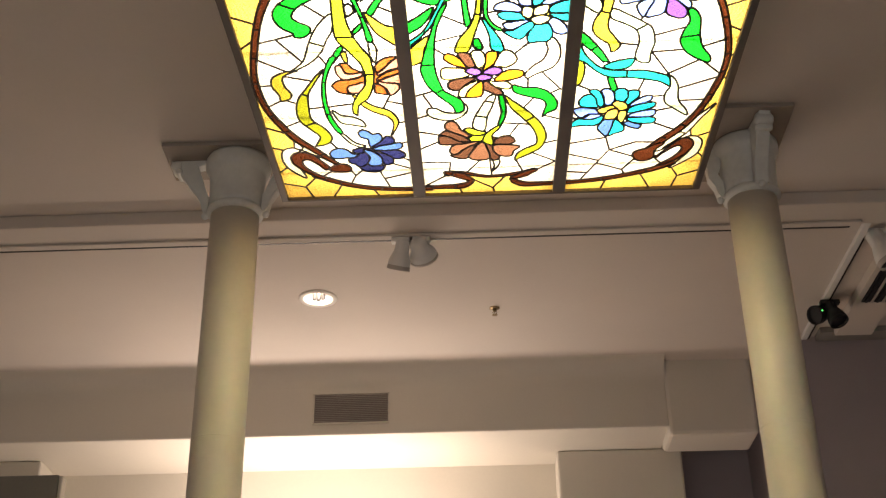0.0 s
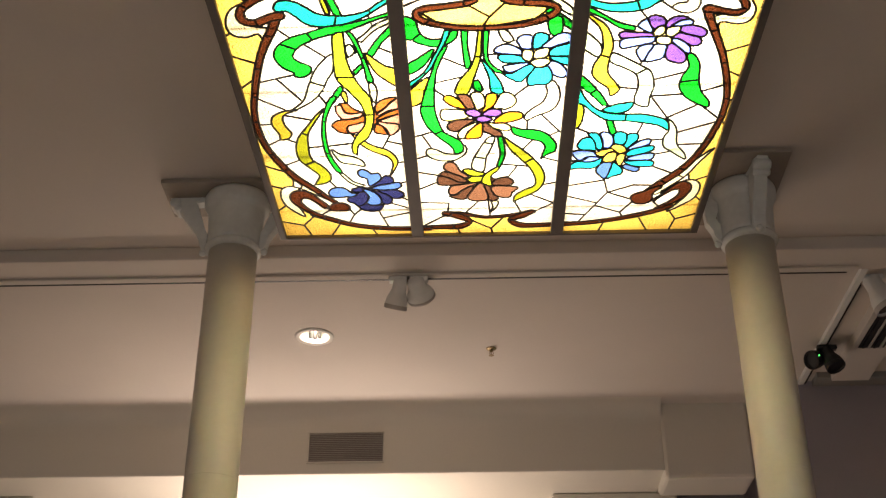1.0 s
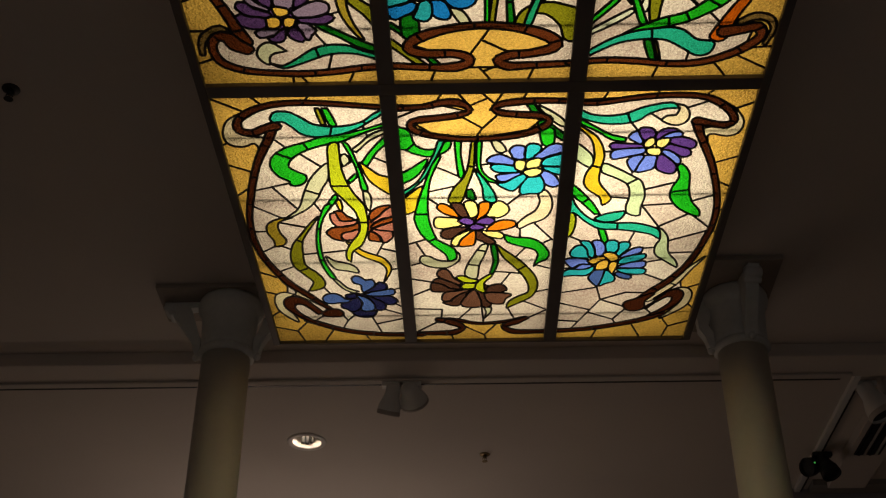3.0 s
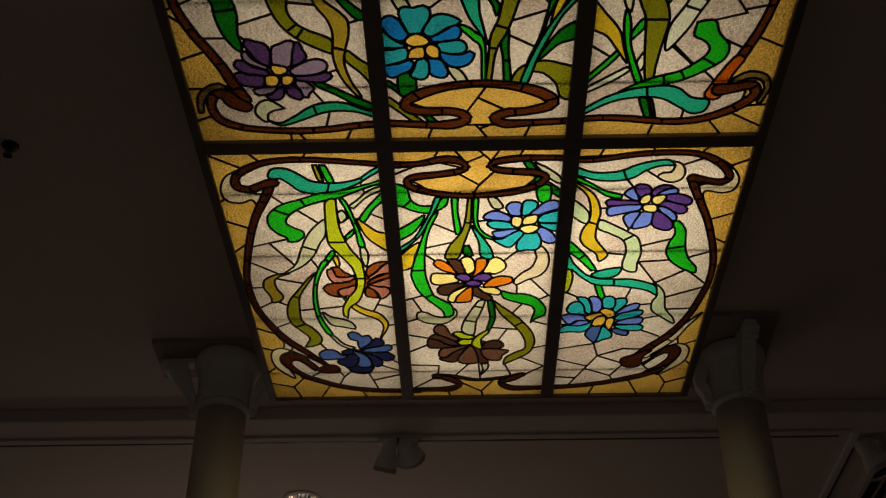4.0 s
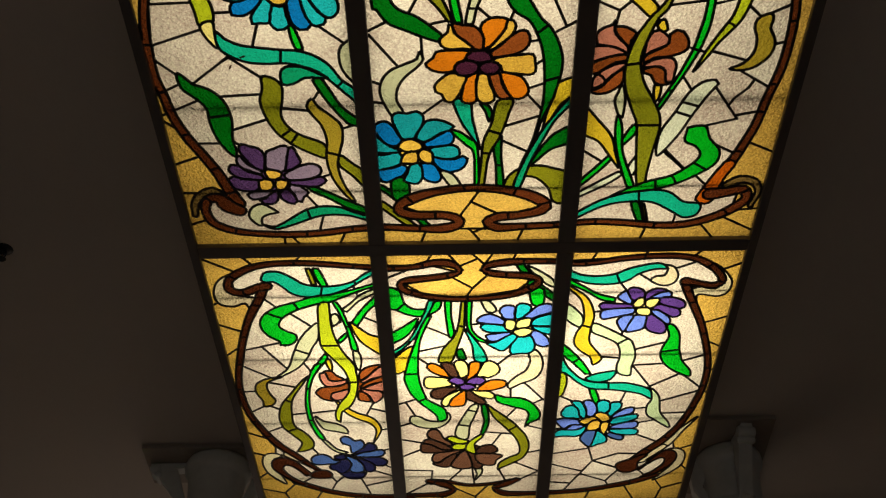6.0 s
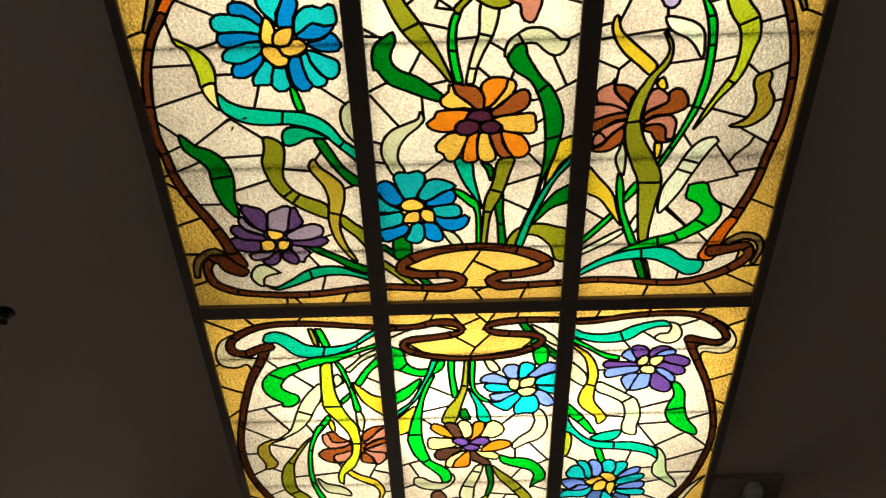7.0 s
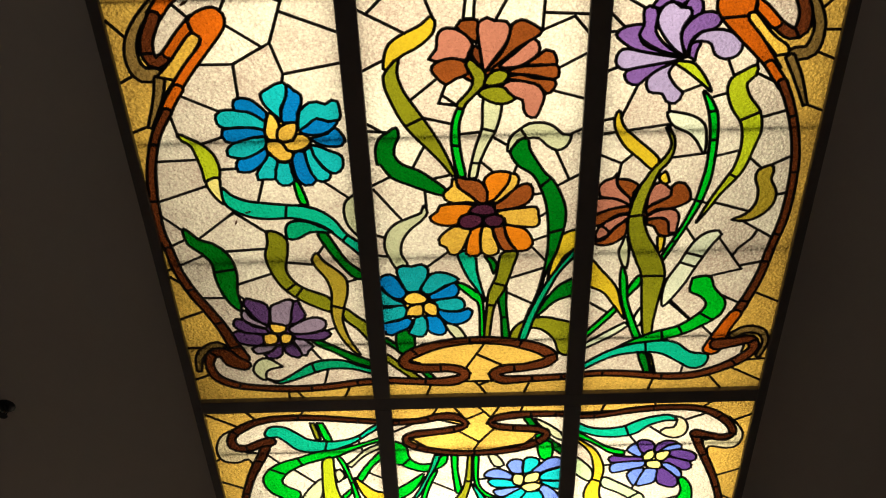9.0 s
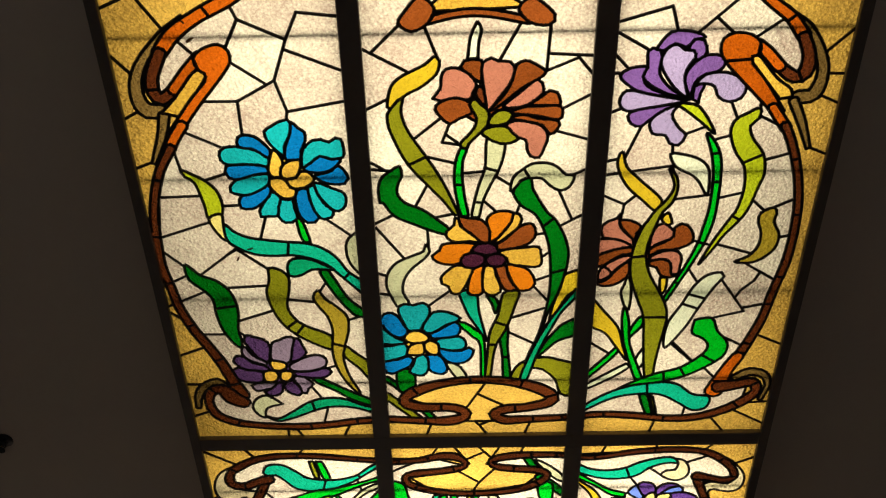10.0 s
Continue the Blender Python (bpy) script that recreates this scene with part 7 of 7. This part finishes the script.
row_near.band("rust", (56.9, 269.7, 1.9), (60.5, 266.5, 2.1), (64.3, 263.3, 2.3), (67.3, 259.2, 2.5))
row_near.band("brown", (67.3, 259.2, 2.2), (69.0, 254.9, 2.5), (68.9, 251.0, 2.9), (66.9, 250.0, 2.6), (63.7, 252.4, 2.1))
row_near.band("rust", (63.7, 252.4, 2.4), (60.7, 255.8, 2.4), (58.7, 257.9, 1.7))
row_near.piece("gold", (59.6, 254.8), (58.3, 255.4), (57.9, 254.1), (60.7, 250.2), (64.9, 244.8, 1), (67.3, 245.2, 1), (66.8, 247.1), (63.6, 249.8))
row_near.piece("rust", (59.2, 257.9), (57.1, 259.8), (54.0, 260.3), (52.0, 259.0), (51.7, 256.3), (53.2, 253.4), (56.4, 249.7), (60.4, 245.3), (64.7, 240.5, 1), (66.3, 241.9, 1), (61.8, 248.8), (58.3, 253.3), (58.0, 254.8), (59.3, 255.3))
row_near.joint((59.2, 257.9), (59.1, 255.1))
row_near.joint((53.3, 253.9), (58.3, 254.3))
row_near.band("rust", (63.9, 242.8, 2.0), (66.0, 239.7, 2.1), (67.5, 237.4, 2.1))
row_near.band("brown", (67.2, 238.3, 1.8), (69.7, 232.5, 1.7), (71.9, 225.3, 1.6), (73.3, 217.6, 1.7), (73.8, 208.8, 1.7), (73.5, 200.5, 1.8), (72.1, 191.8, 1.8), (71.0, 183.6, 1.9), (69.0, 175.8, 2.1), (66.8, 169.2, 2.6))
row_near.band("rust", (67.1, 170.3, 2.9), (65.0, 165.4, 3.2), (62.8, 157.9, 4.4))
row_near.band("brown", (-53.6, 156.0, 3.6), (-56.2, 157.8, 4.4), (-58.0, 160.7, 3.6), (-60.8, 160.4, 2.6), (-62.2, 156.6, 2.0), (-61.2, 151.9, 2.3), (-57.6, 149.0, 2.3), (-52.1, 147.4, 1.9), (-42.1, 146.5, 2.1), (-33.4, 147.0, 2.1), (-24.7, 148.4, 2.1), (-16.1, 148.8, 2.1))
row_near.facet("amber", (3.6, 162.4), (-3.0, 161.7), (-10.4, 158.7), (-12.3, 156.5), (-7.4, 153.8), (0.3, 152.8), (1.9, 151.1), (1.0, 147.8), (9.6, 147.7), (7.8, 150.5), (10.2, 152.6), (18.0, 153.7), (22.1, 156.2), (18.5, 159.2), (10.8, 161.8))
row_near.joint((6.0, 160.9), (2.2, 153.6))
row_near.joint((4.3, 158.2), (10.6, 153.9))
row_near.band("brown", (-17.6, 148.9, 2.1), (-7.6, 148.0, 2.3), (-1.9, 148.1, 3.3), (1.3, 149.6, 2.8), (1.0, 151.7, 2.7), (-2.5, 153.1, 2.6), (-8.9, 153.2, 3.0), (-12.8, 154.4, 3.1), (-13.5, 156.5, 2.6), (-10.8, 159.2, 3.3), (-4.4, 161.9, 2.5), (3.9, 163.2, 2.2), (12.2, 162.4, 2.5), (19.2, 160.0, 3.3), (22.9, 157.0, 3.3), (22.2, 154.5, 3.2), (16.6, 152.7, 2.6), (11.7, 152.2, 3.0), (8.8, 150.3, 2.6), (11.3, 148.1, 3.0), (16.7, 148.2, 2.3), (28.1, 148.8, 1.9))
row_near.band("brown", (26.7, 148.8, 1.9), (35.2, 149.7, 1.9), (43.0, 149.2, 2.1), (52.4, 147.9, 2.1), (60.2, 148.4, 2.3), (66.9, 151.3, 2.5), (71.3, 154.8, 2.8), (73.3, 158.1, 2.3), (71.8, 161.0, 2.9), (68.4, 160.3, 3.0), (64.0, 159.5, 4.0))
SADDLE_BARS = [1.196, 0.894, 0.538, 0.187, 2.611, 2.265, 1.915, 1.625]

# columns of glass edges in centimetres, and the rows
COLS = [(-66.6, -22.0), (-17.7, 27.1), (31.5, 76.6)]
ROWS_W = [(1.2, 138.4), (143.0, 289.0)]
for (w0, w1), cartoon in zip(ROWS_W, (row_far, row_near)):
    for u0, u1 in COLS:
        glaze(cartoon, u0, u1, w0, w1, light_panel)

# metal frame: side rails, cross bars and mullions
for name, x0, x1, w0, w1 in (("side_rail", -0.690, -0.666, 0, 2.915), ("side_rail", 0.766, 0.790, 0, 2.915),
                             ("end_rail", -0.666, 0.766, 0, 0.012), ("end_rail", -0.666, 0.766, 2.89, 2.915),
                             ("cross_bar", -0.666, 0.766, 1.384, 1.430),
                             ("mullion", -0.220, -0.177, 0.012, 1.384), ("mullion", 0.271, 0.315, 0.012, 1.384),
                             ("mullion", -0.220, -0.177, 1.430, 2.89), ("mullion", 0.271, 0.315, 1.430, 2.89)):
    part(name, box(x0, x1, -w1, -w0, -0.012, 0.03, 0.002), FRAME, light_panel)
# housing of the light box
for x0, x1, w0, w1 in ((-0.688, -0.670, 0.002, 2.913), (0.770, 0.788, 0.002, 2.913), (-0.670, 0.770, 0.002, 0.016), (-0.670, 0.770, 2.894, 2.913)):
    part("housing_side", box(x0, x1, -w1, -w0, 0.031, 0.225), BOX_WHITE, light_panel)
part("housing_divider", box(-0.669, 0.769, -1.413, -1.401, 0.031, 0.225), BOX_WHITE, light_panel)
part("housing_lid", box(-0.688, 0.788, -2.913, -0.002, 0.226, 0.236), BOX_WHITE, light_panel)
# stiffening bars that lie on the glass
for w in SADDLE_BARS:
    part("saddle_bar", box(-0.666, 0.766, -w - 0.004, -w + 0.004, 0.005, 0.011), LEAD, light_panel)
# dry specks caught on the glass
for i, (u, w, size, turn) in enumerate(((-0.507, 2.606, 0.011, -35), (-0.457, 2.069, 0.010, -20), (-0.488, 2.039, 0.008, -60), (-0.515, 2.646, 0.007, 50),
                                        (0.67, 0.12, 0.006, 30), (-0.48, 0.13, 0.007, 80), (0.12, 0.11, 0.005, 50), (-0.30, 0.62, 0.004, 0))):
    rnd = random.Random(i)
    bm = bmesh.new()
    ring = [bm.verts.new((size * math.cos(a) * rnd.uniform(0.6, 1.2), size * 0.35 * math.sin(a) * rnd.uniform(0.6, 1.3), 0.0)) for a in (0, 0.8, 1.6, 2.4, 3.1, 3.9, 4.7, 5.5)]
    tip = bm.verts.new((0, 0, -0.0012))
    for a, b in zip(ring, ring[1:] + ring[:1]):
        bm.faces.new((b, a, tip))
    bmesh.ops.transform(bm, matrix=Matrix.Translation((u, -w, 0.0004)) @ pose(0, 0, 0, 0, 0, turn), verts=bm.verts)
    part("speck", bm, SPECK, light_panel, "dry brown speck of debris")

# ---- columns ----
def column(x, y, plate, arms):
    """Cast-iron column: shaft, collar, flared capital, bearing plate (half sizes in x and y) and gusset arms by direction."""
    ob = thing("cast_iron_column", "cream painted cast-iron column with a bracketed capital", "column", pose(x, y, 0), "ceiling columns")
    part("shaft", lathe([(0.0905, 0.0), (0.0898, 1.0), (0.0891, 2.0), (0.0885, 3.0), (0.088, 3.795)], 64), COLUMN, ob, smooth=True)
    part("shaft_seam", lathe([(0.0880, 2.930), (0.0893, 2.931), (0.0893, 2.9335), (0.0880, 2.9345)], 64, caps=False), COLUMN, ob, "thin painted joint round the shaft")
    part("base", lathe([(0.15, 0.0), (0.15, 0.05), (0.13, 0.08), (0.12, 0.11), (0.10, 0.14), (0.0908, 0.16)], 48), COLUMN, ob, smooth=True)
    part("collar", lathe([(0.0885, 3.792), (0.097, 3.796), (0.103, 3.804), (0.103, 3.812), (0.098, 3.820), (0.094, 3.824)], 64), CAPITAL, ob, smooth=True)
    part("capital", lathe([(0.094, 3.8245), (0.096, 3.84), (0.099, 3.90), (0.103, 3.955), (0.106, 3.968), (0.113, 3.974), (0.119, 3.984), (0.121, 4.000), (0.120, 4.018), (0.114, 4.030)], 64), CAPITAL, ob, "grey-white painted capital drum", True)
    hx, hy = plate
    part("bearing_plate", box(-hx, hx, -hy, hy, 4.031, 4.049, 0.003), PLATE, ob)
    for turn, reach in arms:
        k = reach - 0.012
        outline = [(0.097, 3.800), (0.112, 3.806), (0.122, 3.822), (0.128, 3.850), (0.148, 3.885), (k - 0.035, 3.975), (k - 0.040, 3.990), (k - 0.022, 3.985), (k - 0.008, 3.998),
                   (k - 0.012, 4.012), (k, 4.030), (0.100, 4.030), (0.102, 4.012), (k - 0.100, 4.006), (k - 0.108, 3.990), (0.112, 3.900), (0.104, 3.880), (0.098, 3.875)]
        bm = prism(outline, -0.024, 0.024)
        bmesh.ops.bevel(bm, geom=[e for e in bm.edges if abs(e.verts[0].co.y - e.verts[1].co.y) < 1e-6], offset=0.004, segments=2, affect="EDGES")
        bmesh.ops.transform(bm, matrix=pose(0, 0, 0, 0, 0, turn), verts=bm.verts)
        part("bracket", bm, CAPITAL, ob, smooth=False)
        for z, rad, out in ((4.006, 0.021, k - 0.022), (3.982, 0.013, k - 0.034)):
            roll = lathe([(0.0, -0.031), (rad * 0.8, -0.031), (rad, -0.027), (rad, 0.027), (rad * 0.8, 0.031), (0.0, 0.031)], 20,
                         m=pose(0, 0, 0, 0, 0, turn) @ Matrix.Translation((out, 0, z)) @ pose(0, 0, 0, 90))
            part("scroll", roll, CAPITAL, ob, "rounded scroll at the bracket's end", True)
        stud = lathe([(0.0, 3.788), (0.010, 3.792), (0.014, 3.802), (0.010, 3.812), (0.0, 3.815)], 16, m=pose(0, 0, 0, 0, 0, turn) @ Matrix.Translation((0.112, 0, 0)))
        part("bracket_stud", stud, CAPITAL, ob, smooth=True)
    return ob


column(-0.880, 3.85, (0.265, 0.12), ((180, 0.262), (0, 0.262)))
column(0.996, 3.85, (0.135, 0.25), ((180, 0.20), (-82, 0.245), (90, 0.245)))


# ---- track spotlights ----
def spotlight(at, aim, mat, label, length=0.105, radius=0.042, lit=False):
    """A track head: adaptor, stem, knuckle and a bell-shaped can turned to aim."""
    ob = thing("track_spotlight", label, "spotlight", pose(*at), "track spotlights")
    part("adaptor", box(-0.045, 0.045, -0.016, 0.016, -0.022, 0.0, 0.004), mat, ob)
    part("stem", lathe([(0.008, -0.030), (0.008, -0.0225)], 16), mat, ob)
    part("knuckle", lathe([(0.0, -0.046), (0.012, -0.042), (0.016, -0.035), (0.012, -0.029), (0.0, -0.0265)], 20), mat, ob, smooth=True)
    turn = Vector(aim).to_track_quat("Z", "Y").to_matrix().to_4x4()
    m = Matrix.Translation((0, 0, -0.038)) @ turn @ Matrix.Translation((0, 0, -0.02))
    r, n = radius, length
    can = part("can", lathe([(0.0, -0.012), (r * 0.45, -0.010), (r * 0.62, 0.0), (r * 0.66, n * 0.35), (r * 0.80, n * 0.50), (r * 0.96, n * 0.68), (r, n * 0.80), (r, n), (r * 0.93, n + 0.002), (r * 0.90, n - 0.010)], 40, m=m, caps=False), mat, ob, smooth=True)
    part("rim", lathe([(r * 1.01, n * 0.86), (r * 1.03, n * 0.88), (r * 1.03, n * 1.0), (r * 1.01, n * 1.02)], 40, m=m, caps=False), GREY if mat is WHITE_METAL else mat, can, smooth=True)
    part("lens", lathe([(0.0, n - 0.008), (r * 0.89, n - 0.009)], 32, m=m, caps=False), BLACK, can)
    return ob


spotlight((-0.305, 4.392, 3.983), (-0.25, 0.58, -1.0), WHITE_METAL, "white track spotlight pointing down, on the beam track", 0.115, 0.046)
spotlight((-0.235, 4.392, 3.983), (0.25, 0.80, -0.42), WHITE_METAL, "white track spotlight turned away, on the beam track", 0.085, 0.058)
TRACK_X = 1.622
structure("trim_track", box(TRACK_X - 0.018, TRACK_X + 0.010, 4.43, 5.655, CEIL - 0.022, CEIL - 0.0005, 0.002), WHITE_METAL, "white lighting track along the ceiling edge", "lighting track")
structure("trim_track_slot", box(TRACK_X + 0.0105, TRACK_X + 0.021, 4.62, 5.655, CEIL - 0.018, CEIL - 0.0008), BLACK, "black slot of the side lighting track", "track slot")
for y, aim, label in ((5.20, (0.25, -0.30, -1.0), "black track spotlight with a small green pilot light"), (5.26, (-0.95, -0.55, -0.35), "black track spotlight turned towards the columns")):
    head = spotlight((TRACK_X + 0.012, y, CEIL - 0.0225), aim, BLACK, label, 0.110, 0.044)
part("pilot_light", lathe([(0.0, -0.004), (0.0035, -0.002), (0.0035, 0.002), (0.0, 0.004)], 10, m=Matrix.Translation((-0.052, -0.100, -0.068))), glowing("pilot_green", (0.1, 1.0, 0.15), 3.0), head)
spotlight((TRACK_X + 0.05, 4.56, CEIL - 0.0005), (0.35, -0.05, -0.9), WHITE_METAL, "white track spotlight on the side track", 0.15, 0.060)

# ---- side bay of the ceiling ----
structure("beam_side", box(1.74, 1.92, 4.42, 5.548, CEIL - 0.05, CEIL - 0.001, 0.003), PLASTER, "flat plaster strip beside the side track", "beam")
# dark box just below the ceiling, painted for the shade of the gap
structure("gap_shade_strip", box(1.675, 5, 5.55, 5.655, CEIL - 0.03, CEIL - 0.0012), BOARD, "dark painted strip in place of the shaded gap where ceiling meets the mauve wall", "shadow gap")
grille = thing("ceiling_grille", "black slotted ceiling air grille", "air grille", pose(1.815, 5.00, CEIL - 0.051))
part("frame", box(-0.05, 0.07, -0.26, 0.16, -0.006, 0.0, 0.002), BLACK, grille)
for i in range(4):
    part("slat", box(-0.036 + i * 0.026, -0.026 + i * 0.026, -0.25, 0.15, -0.014, -0.0065, 0.001), GREY if i % 2 else BLACK, grille)
structure("wall_panel", prism([(1.60, 1.0), (4.5, 1.0), (4.5, 3.667), (1.775, 3.667), (1.60, 3.488)], 5.650, 5.6595), MAUVE, "thin mauve board with a cut corner on the wall", "wall panel")

# ---- recessed downlight ----
LAMP_GLOW = glowing("lamp_glow", (1.0, 0.88, 0.74), 1.6)
down = thing("recessed_downlight", "recessed round downlight with a white rim, switched on", "downlight", pose(-0.741, 5.065, CEIL))
part("trim_ring", lathe([(0.066, -0.004), (0.070, -0.008), (0.086, -0.007), (0.090, -0.0008), (0.075, 0.002)], 48, caps=False), RING, down, smooth=True)
part("reflector", lathe([(0.067, -0.003), (0.064, 0.03), (0.056, 0.075), (0.042, 0.115), (0.040, 0.119), (0.0, 0.120)], 48, caps=False), RING, down, "white reflector cup lit from within", True)
part("lamp_holder", box(-0.030, 0.030, -0.012, 0.012, 0.085, 0.118, 0.003), BLACK, down)
for x, y, low, rad, mat in ((-0.024, -0.026, 0.050, 0.0065, LAMP_GLOW), (0.024, -0.026, 0.050, 0.0065, LAMP_GLOW),
                            (-0.019, 0.012, -0.004, 0.0095, BLACK), (0.001, 0.012, -0.008, 0.0105, BLACK), (0.022, 0.012, -0.004, 0.0085, BLACK)):
    part("lamp_tube", lathe([(0.0, low), (rad * 0.8, low + 0.001), (rad, low + 0.006), (rad, 0.0845)], 14, m=Matrix.Translation((x, y, 0))), mat, down, smooth=True)


# ---- sprinklers ----
def sprinkler(x, y, size, mat):
    ob = thing("sprinkler_head", "small dark brass sprinkler head hanging from the ceiling", "sprinkler", pose(x, y, CEIL), "ceiling sprinklers")
    s = size
    part("rosette", lathe([(1.05 * s, -0.0005), (1.0 * s, -0.10 * s), (0.55 * s, -0.28 * s), (0.4 * s, -0.3 * s)], 28), mat, ob, smooth=True)
    part("body", lathe([(0.38 * s, -0.3 * s), (0.36 * s, -0.75 * s), (0.25 * s, -0.8 * s)], 20), mat, ob, smooth=True)
    for side in (-1, 1):
        bm = prism([(side * 0.34 * s, -0.78 * s), (side * 0.42 * s, -0.78 * s), (side * 0.46 * s, -1.1 * s), (side * 0.12 * s, -1.5 * s), (side * 0.06 * s, -1.45 * s), (side * 0.36 * s, -1.08 * s)], -0.05 * s, 0.05 * s)
        part("yoke_arm", bm, mat, ob)
    part("bulb", lathe([(0.0, -1.42 * s), (0.08 * s, -1.38 * s), (0.08 * s, -0.85 * s), (0.0, -0.8 * s)], 12), BRASS, ob, smooth=True)
    part("deflector", lathe([(0.0, -1.52 * s), (0.5 * s, -1.53 * s), (0.55 * s, -1.5 * s), (0.0, -1.47 * s)], 24), mat, ob)
    return ob


sprinkler(0.075, 5.225, 0.024, BRASS)
sprinkler(-1.345, 2.665, 0.026, BLACK)

# ---- air vent in the bulkhead ----
vent = thing("air_vent", "grey louvred air vent set in the bulkhead", "air vent", pose(-0.673, 5.9295, 3.8355))
for x0, x1, z0, z1 in ((-0.200, 0.200, 0.077, 0.087), (-0.200, 0.200, -0.087, -0.077), (-0.200, -0.190, -0.0765, 0.0765), (0.190, 0.200, -0.0765, 0.0765)):
    part("frame", box(x0, x1, -0.008, 0.0, z0, z1, 0.002), WALL, vent)
# flat sheet, its darker colour standing in for the shaded opening behind the slats
part("backing", box(-0.1895, 0.1895, -0.002, -0.0005, -0.0765, 0.0765), DARK, vent)
for i in range(15):
    z = -0.070 + i * 0.010
    bm = box(-0.189, 0.189, -0.0040, 0.0040, -0.0008, 0.0008)
    bmesh.ops.transform(bm, matrix=pose(0, -0.006, z, 35), verts=bm.verts)
    part("slat", bm, GREY, vent)

# ---- furniture below ----
part_board = thing("display_partition", "tall dark grey display partition with a pale rounded edge", "partition", pose(-2.6, 5.0, 0))
part("panel", box(-0.8, 0.795, -0.03, 0.03, 0.0, 3.205, 0.004), BOARD, part_board)
part("edge_strip", box(0.7955, 0.812, -0.028, 0.028, 0.0, 3.203, 0.007), WALL, part_board, "pale rounded edge strip")
structure("pilaster_left", box(-4.9, -2.36, 6.21, 6.489, 0, 3.691, 0.01), WALL, "cream pilaster beside the lit back wall", "pilaster")
